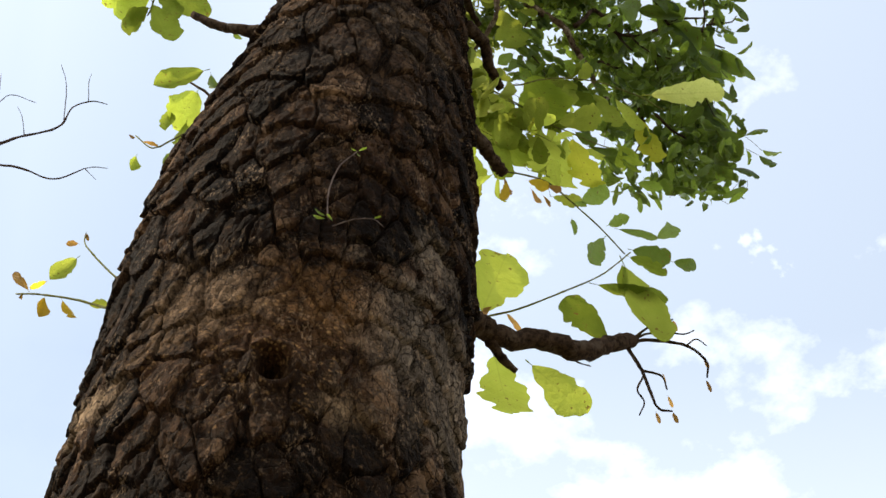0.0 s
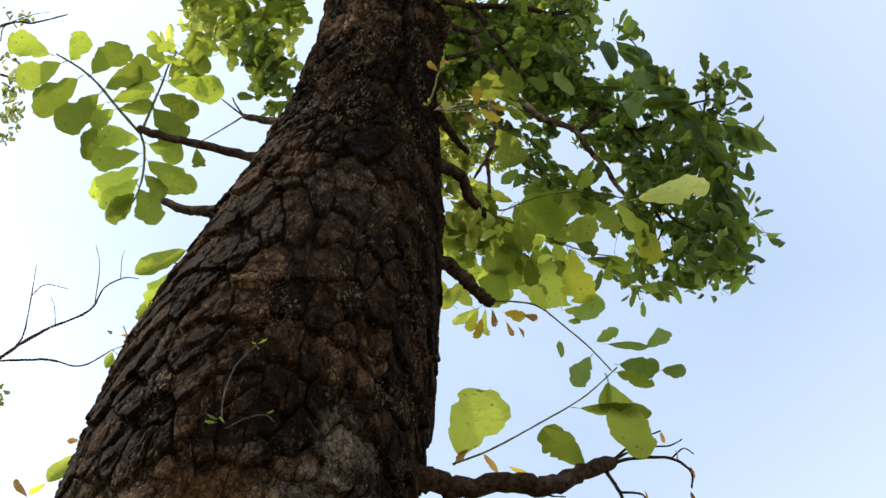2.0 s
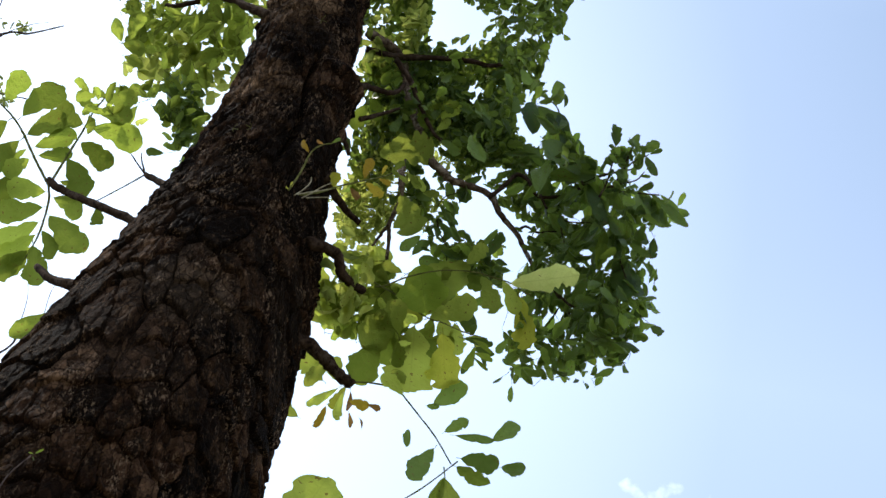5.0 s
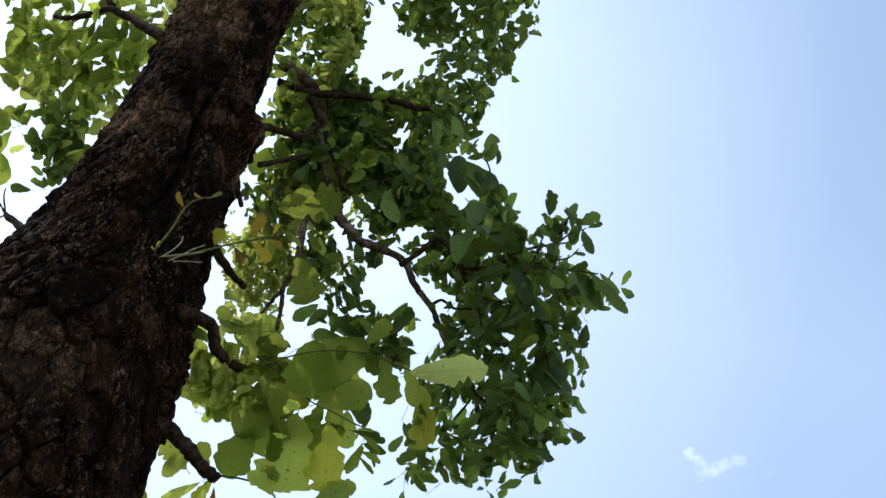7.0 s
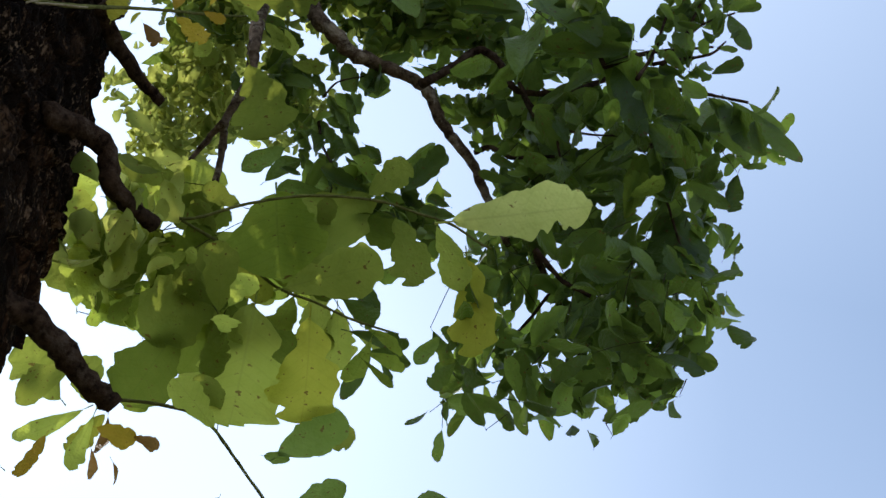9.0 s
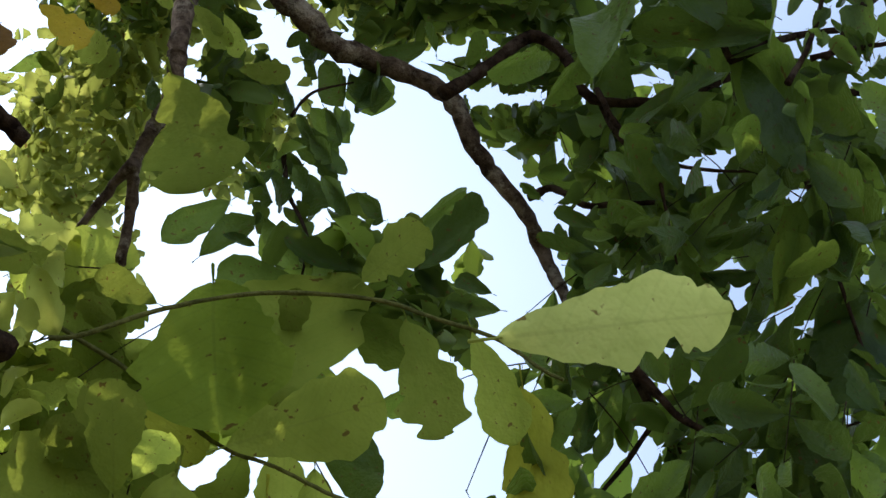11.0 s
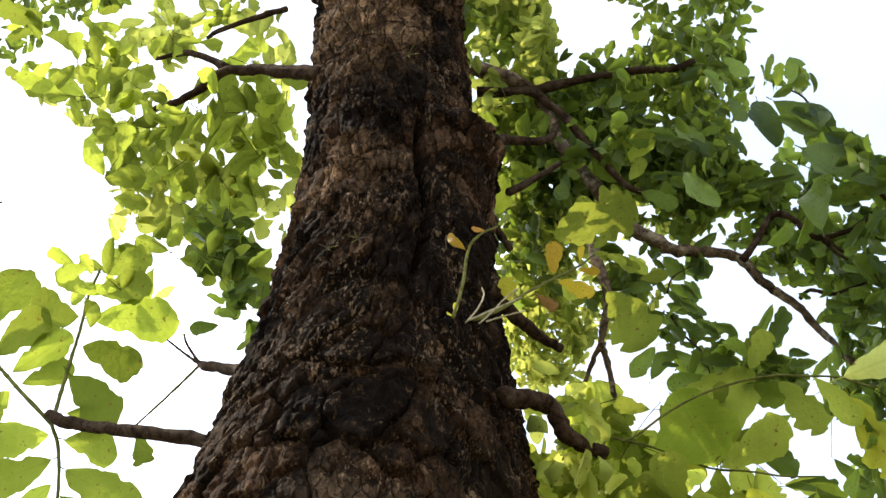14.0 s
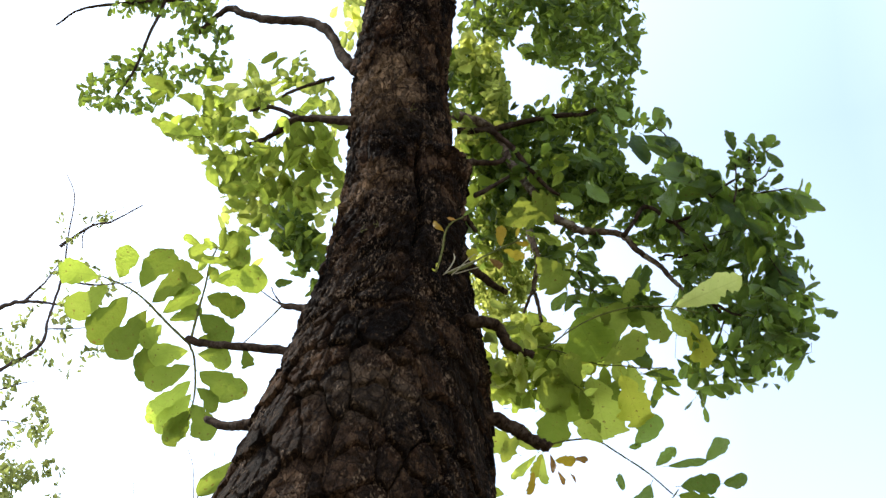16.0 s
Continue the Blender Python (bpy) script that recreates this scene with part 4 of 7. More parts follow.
leaf(second_stem, (0.259, 0.130, 5.287), (0.305, 0.130, 5.256), FLATS[3], YELLOWGREEN, 0.12, stretch=0.9)
leaf(second_stem, (0.284, 0.135, 5.229), (0.334, 0.135, 5.196), LEAF_BROAD, DEEP, 0.12, stretch=0.9)
leaf(second_stem, (0.234, 0.140, 5.254), (0.279, 0.140, 5.177), LEAF_BROAD, DEEP, 0.12, stretch=0.9)
leaf(second_stem, (0.166, 0.145, 5.306), (0.118, 0.145, 5.335), FLATS[1], DEEP, 0.12, stretch=1.0)
leaf(second_stem, (0.135, 0.145, 5.361), (0.099, 0.145, 5.362), FLATS[0], DEEP, 0.12, stretch=1.0)
leaf(second_stem, (0.172, 0.150, 5.383), (0.140, 0.150, 5.409), FLATS[3], PALE, 0.12, stretch=1.0)
leaf(second_stem, (0.189, 0.140, 5.130), (0.142, 0.140, 5.180), FLATS[3], PALE, 0.12, stretch=1.15)
leaf(second_stem, (0.212, 0.140, 5.131), (0.183, 0.140, 5.179), FLATS[1], PALE, 0.12, stretch=1.15)
leaf(second_stem, (0.219, 0.140, 5.129), (0.205, 0.140, 5.082), FLATS[4], YELLOWGREEN, 0.12, stretch=0.85)
leaf(second_stem, (0.144, 0.140, 5.102), (0.108, 0.140, 5.157), FLATS[3], PALE, 0.12, stretch=1.1)
leaf(second_stem, (0.167, 0.140, 5.060), (0.125, 0.140, 5.091), FLATS[1], PALE, 0.12, stretch=1.0)
leaf(second_stem, (0.365, 0.120, 5.220), (0.416, 0.120, 5.212), LEAF_NARROW, DARK, 0.12, stretch=1.0)
leaf(second_stem, (0.384, 0.120, 5.203), (0.419, 0.120, 5.194), SHAPES[0], DARK, 0.12, stretch=0.9)
leaf(second_stem, (0.389, 0.120, 5.202), (0.379, 0.120, 5.155), SHAPES[5], DARK, 0.12, stretch=0.9)
leaf(second_stem, (0.394, 0.120, 5.198), (0.414, 0.120, 5.166), LEAF_NARROW, DARK, 0.12, stretch=0.8)
leaf(second_stem, (0.350, 0.130, 5.265), (0.383, 0.130, 5.243), SHAPES[1], DARK, 0.12, stretch=1.0)
leaf(second_stem, (0.350, 0.135, 5.300), (0.374, 0.135, 5.261), SHAPES[3], DARK, 0.12, stretch=0.9)
leaf(second_stem, (0.336, 0.160, 5.398), (0.367, 0.160, 5.388), SHAPES[0], DARK, 0.12, stretch=0.9)
leaf(second_stem, (0.303, 0.160, 5.391), (0.336, 0.160, 5.374), SHAPES[3], DARK, 0.12, stretch=0.9)
leaf(second_stem, (0.297, 0.150, 5.369), (0.332, 0.150, 5.315), SHAPES[1], DARK, 0.12, stretch=0.9)
leaf(long_stem, (0.427, 0.040, 5.253), (0.532, 0.010, 5.254), LEAF_LONG, PALE_LIT, 0.05, label='large pale green leaf with a chewed edge')
leaf(long_stem, (0.389, 0.080, 5.183), (0.427, 0.080, 5.162), LEAF_NARROW, DEEP, 0.50)
leaf(long_stem, (0.397, 0.080, 5.171), (0.392, 0.080, 5.108), LEAF_NARROW, DEEP, 0.50, stretch=1.20)
leaf(long_stem, (0.395, 0.080, 5.157), (0.430, 0.080, 5.147), LEAF_NARROW, DEEP, 0.50, stretch=1.20)
leaf(long_stem, (0.395, 0.080, 5.150), (0.426, 0.080, 5.123), LEAF_NARROW, DEEP, 0.60, stretch=0.70)
leaf(second_stem, (0.253, 0.045, 5.015), (0.283, 0.045, 5.007), FLATS[1], OCHRE, 0.40)
leaf(second_stem, (0.280, 0.045, 5.011), (0.300, 0.045, 5.007), FLATS[0], BROWN, 0.40, stretch=1.10)
leaf(second_stem, (0.258, 0.045, 4.996), (0.271, 0.045, 4.961), LEAF_NARROW, BROWN, 0.40)
leaf(second_stem, (0.274, 0.045, 4.989), (0.287, 0.045, 4.965), LEAF_NARROW, BROWN, 0.40)
leaf(second_stem, (0.226, 0.045, 5.004), (0.220, 0.045, 4.960), FLATS[4], OCHRE, 0.40, stretch=0.80)
leaf(second_stem, (0.187, 0.060, 5.512), (0.269, 0.060, 5.544), LEAF_WAVY, PALE, 0.05, label='pale leaf with a deeply waved edge')
leaf(second_stem, (0.244, 0.060, 5.622), (0.289, 0.060, 5.637), FLATS[3], BRIGHT, 0.20, stretch=0.60)
leaf(second_stem, (0.200, 0.050, 5.447), (0.215, 0.050, 5.416), FLATS[3], PALE, 0.20, stretch=1.10)
leaf(second_stem, (0.243, 0.050, 5.472), (0.270, 0.050, 5.440), FLATS[1], PALE, 0.20, stretch=0.70)
leaf(long_stem, (0.350, 0.100, 5.342), (0.372, 0.100, 5.386), FLATS[4], PALE, 0.12, stretch=1.15)
leaf(hang_limb, (0.235, 0.075, 5.454), (0.267, 0.105, 5.397), LEAF_LOBED, PALE, 0.04, label='large pale lobed leaf hanging by its stalk', stretch=1.45)
leaf(knob_limb, (0.092, 0.115, 5.607), (0.112, 0.115, 5.559), SHAPES[1], GREEN, 0.45)
leaf(knob_limb, (0.118, 0.115, 5.566), (0.103, 0.115, 5.594), SHAPES[1], DEEP, 0.45)
leaf(knob_limb, (0.121, 0.115, 5.606), (0.139, 0.115, 5.566), SHAPES[4], GREEN, 0.45)
leaf(knob_limb, (0.122, 0.115, 5.524), (0.103, 0.115, 5.510), SHAPES[1], GREEN, 0.45)
leaf(knob_limb, (0.146, 0.115, 5.504), (0.167, 0.115, 5.490), SHAPES[0], DEEP, 0.45)
leaf(knob_limb, (0.168, 0.115, 5.489), (0.175, 0.115, 5.456), SHAPES[4], DEEP, 0.45)
leaf(knob_limb, (0.175, 0.115, 5.513), (0.196, 0.115, 5.495), SHAPES[0], GREEN, 0.45)
leaf(knob_limb, (0.183, 0.115, 5.537), (0.160, 0.115, 5.559), SHAPES[0], GREEN, 0.45)
leaf(knob_limb, (0.209, 0.115, 5.496), (0.218, 0.115, 5.469), SHAPES[5], GREEN, 0.45)
leaf(knob_limb, (0.157, 0.115, 5.586), (0.136, 0.115, 5.599), SHAPES[0], DEEP, 0.45)
leaf(knob_limb, (0.128, 0.115, 5.632), (0.147, 0.115, 5.649), SHAPES[1], GREEN, 0.45)
leaf(knob_limb, (0.137, 0.115, 5.485), (0.156, 0.115, 5.501), SHAPES[5], GREEN, 0.45)
leaf(knob_limb, (0.166, 0.115, 5.618), (0.171, 0.115, 5.581), SHAPES[4], GREEN, 0.45)
leaf(knob_limb, (0.138, 0.115, 5.550), (0.161, 0.115, 5.519), SHAPES[5], DEEP, 0.45)
leaf(knob_limb, (0.192, 0.115, 5.484), (0.193, 0.115, 5.453), SHAPES[4], DEEP, 0.45)
leaf(knob_limb, (0.198, 0.115, 5.568), (0.176, 0.115, 5.590), SHAPES[2], DEEP, 0.45)
leaf(main_limb, (0.304, 0.145, 5.562), (0.315, 0.145, 5.512), FLATS[0], GREEN, 0.40, stretch=1.30)
leaf(main_limb, (0.279, 0.145, 5.558), (0.300, 0.145, 5.518), SHAPES[2], GREEN, 0.40, stretch=1.10)
leaf(main_limb, (0.269, 0.145, 5.556), (0.284, 0.145, 5.539), SHAPES[4], DARK, 0.40, stretch=1.00)
leaf(main_limb, (0.282, 0.145, 5.519), (0.306, 0.145, 5.489), SHAPES[0], DARK, 0.40, stretch=1.00)
leaf(main_limb, (0.285, 0.145, 5.582), (0.267, 0.145, 5.556), SHAPES[1], DARK, 0.40, stretch=1.10)
leaf(main_limb, (0.305, 0.145, 5.571), (0.320, 0.145, 5.599), SHAPES[2], GREEN, 0.40, stretch=1.00)
leaf(main_limb, (0.317, 0.145, 5.573), (0.323, 0.145, 5.614), SHAPES[4], DARK, 0.40, stretch=1.10)
leaf(main_limb, (0.271, 0.145, 5.590), (0.259, 0.145, 5.566), SHAPES[5], DARK, 0.40, stretch=1.00)
leaf(main_limb, (0.219, 0.145, 5.582), (0.246, 0.145, 5.571), SHAPES[0], DARK, 0.40, stretch=1.10)
leaf(main_limb, (0.231, 0.145, 5.560), (0.207, 0.145, 5.604), FLATS[2], DARK, 0.40, stretch=1.00)
leaf(main_limb, (0.249, 0.145, 5.558), (0.254, 0.145, 5.515), SHAPES[2], DARK, 0.40, stretch=1.00)
leaf(main_limb, (0.259, 0.145, 5.541), (0.276, 0.145, 5.521), SHAPES[4], GREEN, 0.40, stretch=1.10)
leaf(main_limb, (0.278, 0.145, 5.494), (0.301, 0.145, 5.475), SHAPES[0], DARK, 0.40, stretch=1.00)
leaf(main_limb, (0.218, 0.145, 5.596), (0.239, 0.145, 5.568), SHAPES[1], DARK, 0.40, stretch=1.20)
leaf(main_limb, (0.284, 0.145, 5.611), (0.304, 0.145, 5.575), FLATS[1], DARK, 0.40, stretch=1.00)
leaf(main_limb, (0.259, 0.145, 5.541), (0.247, 0.145, 5.555), SHAPES[4], DARK, 0.40, stretch=1.00)
leaf(main_limb, (0.291, 0.145, 5.470), (0.308, 0.145, 5.437), SHAPES[1], DARK, 0.40, stretch=1.10)
leaf(main_limb, (0.311, 0.145, 5.454), (0.297, 0.145, 5.446), SHAPES[2], GREEN, 0.40, stretch=1.00)
leaf(second_stem, (0.264, 0.080, 5.462), (0.292, 0.080, 5.462), FLATS[3], PALE, 0.12, stretch=0.80)
leaf(second_stem, (0.202, 0.060, 5.449), (0.220, 0.060, 5.421), FLATS[3], PALE, 0.12, stretch=1.10)
leaf(second_stem, (0.338, 0.120, 5.347), (0.379, 0.120, 5.321), LEAF_BROAD, DEEP, 0.12, stretch=0.80)
leaf(long_stem, (0.377, 0.120, 5.321), (0.384, 0.120, 5.301), FLATS[3], DEEP, 0.12)
leaf(second_stem, (0.251, 0.050, 5.466), (0.265, 0.050, 5.448), FLATS[2], PALE, 0.12, stretch=0.70)
leaf(second_stem, (0.260, 0.050, 5.467), (0.278, 0.050, 5.433), FLATS[2], PALE, 0.12, stretch=0.70)

# dark leaves under the arching limb
leaf(hang_limb, (0.269, 0.130, 5.427), (0.242, 0.130, 5.390), SHAPES[2], GREEN, 0.50)
leaf(hang_limb, (0.315, 0.130, 5.375), (0.275, 0.130, 5.375), SHAPES[2], GREEN, 0.50)
leaf(hang_limb, (0.364, 0.130, 5.384), (0.385, 0.130, 5.432), SHAPES[4], GREEN, 0.50)
leaf(hang_limb, (0.342, 0.130, 5.380), (0.362, 0.130, 5.415), SHAPES[4], PALE, 0.50)
leaf(hang_limb, (0.297, 0.130, 5.412), (0.322, 0.130, 5.392), SHAPES[2], GREEN, 0.50)
leaf(hang_limb, (0.412, 0.130, 5.369), (0.385, 0.130, 5.370), SHAPES[4], GREEN, 0.50)
leaf(hang_limb, (0.305, 0.130, 5.503), (0.315, 0.130, 5.474), SHAPES[2], GREEN, 0.50)
leaf(hang_limb, (0.317, 0.130, 5.528), (0.320, 0.130, 5.495), SHAPES[0], GREEN, 0.50)
leaf(hang_limb, (0.292, 0.130, 5.479), (0.313, 0.130, 5.456), SHAPES[4], GREEN, 0.50)
leaf(hang_limb, (0.311, 0.130, 5.447), (0.328, 0.130, 5.423), SHAPES[2], GREEN, 0.50)
leaf(hang_limb, (0.283, 0.130, 5.451), (0.273, 0.130, 5.428), SHAPES[4], GREEN, 0.50)
leaf(hang_limb, (0.367, 0.130, 5.369), (0.387, 0.130, 5.349), SHAPES[4], GREEN, 0.50)
leaf(hang_limb, (0.355, 0.130, 5.359), (0.339, 0.130, 5.341), SHAPES[4], GREEN, 0.50)
leaf(hang_limb, (0.453, 0.130, 5.428), (0.437, 0.130, 5.423), SHAPES[4], GREEN, 0.50)
leaf(hang_limb, (0.289, 0.130, 5.394), (0.272, 0.130, 5.399), SHAPES[0], GREEN, 0.50)
leaf(hang_limb, (0.405, 0.130, 5.379), (0.386, 0.130, 5.388), SHAPES[2], GREEN, 0.50)
leaf(hang_limb, (0.314, 0.130, 5.406), (0.329, 0.130, 5.417), SHAPES[2], GREEN, 0.50)
leaf(hang_limb, (0.350, 0.130, 5.358), (0.374, 0.130, 5.332), SHAPES[2], GREEN, 0.50)
leaf(hang_limb, (0.432, 0.130, 5.404), (0.457, 0.130, 5.405), SHAPES[0], GREEN, 0.50)
leaf(hang_limb, (0.308, 0.130, 5.545), (0.326, 0.130, 5.494), SHAPES[4], GREEN, 0.50)
leaf(hang_limb, (0.300, 0.130, 5.530), (0.316, 0.130, 5.498), SHAPES[0], GREEN, 0.50)
leaf(hang_limb, (0.296, 0.130, 5.501), (0.316, 0.130, 5.472), SHAPES[4], GREEN, 0.50)
leaf(hang_limb, (0.290, 0.130, 5.479), (0.315, 0.130, 5.455), SHAPES[5], GREEN, 0.50)
leaf(hang_limb, (0.305, 0.130, 5.451), (0.330, 0.130, 5.422), SHAPES[0], GREEN, 0.50)
leaf(hang_limb, (0.290, 0.130, 5.456), (0.306, 0.130, 5.432), SHAPES[4], GREEN, 0.50)
leaf(hang_limb, (0.279, 0.130, 5.452), (0.296, 0.130, 5.423), SHAPES[1], DARK, 0.50)
leaf(hang_limb, (0.282, 0.130, 5.495), (0.299, 0.130, 5.473), SHAPES[2], GREEN, 0.50)
leaf(hang_limb, (0.272, 0.130, 5.511), (0.287, 0.130, 5.489), SHAPES[4], GREEN, 0.50)
leaf(hang_limb, (0.283, 0.130, 5.419), (0.307, 0.130, 5.384), SHAPES[5], DARK, 0.50)
leaf(hang_limb, (0.298, 0.130, 5.404), (0.320, 0.130, 5.387), SHAPES[0], GREEN, 0.50)
leaf(hang_limb, (0.268, 0.130, 5.448), (0.293, 0.130, 5.425), SHAPES[4], DARK, 0.50)
leaf(hang_limb, (0.322, 0.130, 5.408), (0.328, 0.130, 5.369), SHAPES[2], GREEN, 0.50)

leaf(hang_limb, (0.317, 0.135, 5.545), (0.314, 0.135, 5.499), SHAPES[0], GREEN, 0.35, stretch=0.9)
leaf(hang_limb, (0.297, 0.135, 5.510), (0.310, 0.135, 5.483), SHAPES[2], GREEN, 0.35, stretch=0.85)
leaf(hang_limb, (0.287, 0.135, 5.491), (0.305, 0.135, 5.471), SHAPES[3], GREEN, 0.35, stretch=1.0)
leaf(hang_limb, (0.297, 0.135, 5.468), (0.314, 0.135, 5.448), SHAPES[7], GREEN, 0.35, stretch=1.0)
leaf(hang_limb, (0.293, 0.135, 5.459), (0.312, 0.135, 5.427), SHAPES[1], DARK, 0.35, stretch=0.95)
leaf(hang_limb, (0.323, 0.135, 5.447), (0.347, 0.135, 5.425), SHAPES[6], DARK, 0.35, stretch=0.85)
leaf(hang_limb, (0.352, 0.135, 5.410), (0.373, 0.135, 5.453), SHAPES[0], DARK, 0.35, stretch=0.8)
leaf(hang_limb, (0.260, 0.135, 5.387), (0.280, 0.135, 5.426), SHAPES[3], DARK, 0.35, stretch=1.0)
leaf(hang_limb, (0.315, 0.135, 5.424), (0.339, 0.135, 5.402), SHAPES[2], GREEN, 0.35, stretch=0.95)
leaf(hang_limb, (0.277, 0.135, 5.471), (0.290, 0.135, 5.447), SHAPES[6], GREEN, 0.35, stretch=0.85)
leaf(hang_limb, (0.335, 0.135, 5.567), (0.307, 0.135, 5.536), SHAPES[2], DARK, 0.35, stretch=0.85)
leaf(hang_limb, (0.333, 0.135, 5.550), (0.361, 0.135, 5.538), SHAPES[5], GREEN, 0.35, stretch=0.5)
leaf(hang_limb, (0.263, 0.135, 5.575), (0.288, 0.135, 5.552), SHAPES[1], DARK, 0.35, stretch=0.8)
leaf(hang_limb, (0.251, 0.135, 5.530), (0.270, 0.135, 5.512), SHAPES[7], GREEN, 0.35, stretch=0.8)
leaf(hang_limb, (0.380, 0.135, 5.502), (0.395, 0.135, 5.494), SHAPES[4], GREEN, 0.35, stretch=0.9)
leaf(hang_limb, (0.362, 0.135, 5.519), (0.377, 0.135, 5.502), SHAPES[5], GREEN, 0.35, stretch=0.5)

# leaves along the low stems
leaf(low_stem, (0.340, 0.120, 5.087), (0.359, 0.120, 5.086), SHAPES[3], GREEN, 0.20)
leaf(low_stem, (0.348, 0.120, 5.083), (0.385, 0.120, 5.131), FLATS[3], GREEN, 0.20, stretch=1.05)
leaf(low_stem, (0.222, 0.100, 5.088), (0.180, 0.100, 5.043), LEAF_NARROW, PALE, 0.35)
leaf(low_stem, (0.227, 0.100, 5.083), (0.227, 0.100, 5.014), LEAF_NARROW, PALE, 0.35)
leaf(low_stem, (0.238, 0.100, 5.084), (0.246, 0.100, 5.037), LEAF_NARROW, BROWN, 0.35)
leaf(low_stem, (0.198, 0.100, 5.129), (0.171, 0.100, 5.090), SHAPES[3], PALE, 0.35)
leaf(tip_twig, (0.483, 0.120, 4.840), (0.487, 0.120, 4.819), SHAPES[5], BROWN, 0.60)
leaf(tip_twig, (0.501, 0.120, 4.811), (0.506, 0.120, 4.790), SHAPES[5], BROWN, 0.60)
leaf(tip_twig, (0.501, 0.120, 4.765), (0.506, 0.120, 4.744), SHAPES[5], BROWN, 0.60)
leaf(tip_twig, (0.443, 0.120, 4.763), (0.447, 0.120, 4.742), SHAPES[5], BROWN, 0.60)
leaf(tip_twig, (0.447, 0.120, 4.720), (0.452, 0.120, 4.700), SHAPES[5], BROWN, 0.60)
leaf(tip_twig, (0.429, 0.120, 4.685), (0.433, 0.120, 4.665), SHAPES[5], BROWN, 0.60)
leaf(tip_twig, (0.451, 0.120, 4.691), (0.456, 0.120, 4.671), SHAPES[5], BROWN, 0.60)
leaf(tip_twig, (0.464, 0.120, 4.875), (0.468, 0.120, 4.854), SHAPES[5], BROWN, 0.60)
leaf(bottom_stem, (0.199, 0.100, 4.784), (0.239, 0.100, 4.927), FLATS[1], PALE, 0.25, stretch=1.25)
leaf(bottom_stem, (0.371, 0.100, 4.780), (0.311, 0.100, 4.844), FLATS[3], DEEP, 0.25, stretch=1.05)
leaf(bottom_stem, (0.393, 0.100, 4.953), (0.439, 0.100, 4.791), FLATS[0], PALE, 0.25, stretch=0.85)
leaf(bottom_stem, (0.351, 0.100, 4.893), (0.452, 0.100, 4.886), FLATS[2], DEEP, 0.25, stretch=0.55)
leaf(bottom_stem, (0.215, 0.100, 4.716), (0.234, 0.100, 4.595), LEAF_TORN, PALE, 0.25, stretch=1.2)
leaf(bottom_stem, (0.259, 0.100, 4.713), (0.331, 0.100, 4.635), FLATS[1], PALE, 0.25, stretch=1.1)
leaf(bottom_stem, (0.233, 0.100, 4.803), (0.252, 0.100, 4.770), SHAPES[5], BROWN, 0.25, stretch=0.9)
leaf(bottom_stem, (0.265, 0.100, 4.780), (0.299, 0.100, 4.759), SHAPES[5], OCHRE, 0.25, stretch=0.7)
leaf(bottom_stem, (0.215, 0.100, 4.810), (0.200, 0.100, 4.784), SHAPES[1], BROWN, 0.25, stretch=0.9)
leaf(low_stem, (0.377, 0.100, 5.022), (0.407, 0.100, 5.049), SHAPES[1], GREEN, 0.25, stretch=0.9)
leaf(low_stem, (0.390, 0.100, 5.020), (0.448, 0.100, 5.016), SHAPES[5], GREEN, 0.25, stretch=0.6)
leaf(low_stem, (0.445, 0.100, 5.013), (0.477, 0.100, 5.054), SHAPES[3], GREEN, 0.25, stretch=1.0)
leaf(low_stem, (0.406, 0.100, 4.980), (0.463, 0.100, 4.974), FLATS[1], GREEN, 0.25, stretch=1.0)
leaf(low_stem, (0.402, 0.100, 4.966), (0.455, 0.100, 4.941), SHAPES[7], DEEP, 0.25, stretch=0.9)
leaf(low_stem, (0.464, 0.100, 4.970), (0.499, 0.100, 4.971), SHAPES[3], GREEN, 0.25, stretch=1.05)
leaf(low_stem, (0.373, 0.100, 4.996), (0.347, 0.100, 4.932), FLATS[0], GREEN, 0.25, stretch=1.15)
leaf(low_stem, (0.330, 0.100, 5.026), (0.332, 0.100, 4.995), SHAPES[3], GREEN, 0.25, stretch=0.9)
leaf(low_stem, (0.394, 0.100, 4.947), (0.384, 0.100, 4.883), SHAPES[2], DEEP, 0.25, stretch=0.8)

# twigs of the shaded crown
crown_twig = limb(tree, [(0.496, 0.100, 5.525), (0.533, 0.113, 5.532), (0.563, 0.127, 5.547), (0.596, 0.140, 5.560)], 0.0022, 0.0010)
crown_twig = limb(tree, [(0.516, 0.120, 5.492), (0.532, 0.130, 5.486), (0.551, 0.140, 5.441), (0.571, 0.150, 5.394), (0.587, 0.160, 5.363)], 0.0016, 0.0007)
crown_twig = limb(tree, [(0.536, 0.180, 5.359), (0.563, 0.180, 5.369), (0.584, 0.180, 5.382)], 0.0010, 0.0005)
crown_twig = limb(tree, [(0.460, 0.160, 5.395), (0.473, 0.175, 5.375), (0.487, 0.190, 5.366), (0.502, 0.205, 5.343), (0.515, 0.220, 5.320)], 0.0028, 0.0013)
crown_twig = limb(tree, [(0.491, 0.200, 5.372), (0.523, 0.207, 5.356), (0.549, 0.213, 5.348), (0.564, 0.220, 5.351)], 0.0014, 0.0006)
crown_twig = limb(tree, [(0.479, 0.200, 5.384), (0.463, 0.207, 5.344), (0.444, 0.213, 5.319), (0.430, 0.220, 5.317)], 0.0014, 0.0006)
crown_twig = limb(tree, [(0.492, 0.090, 5.517), (0.516, 0.093, 5.542), (0.543, 0.097, 5.559), (0.566, 0.100, 5.571)], 0.0022, 0.0010)
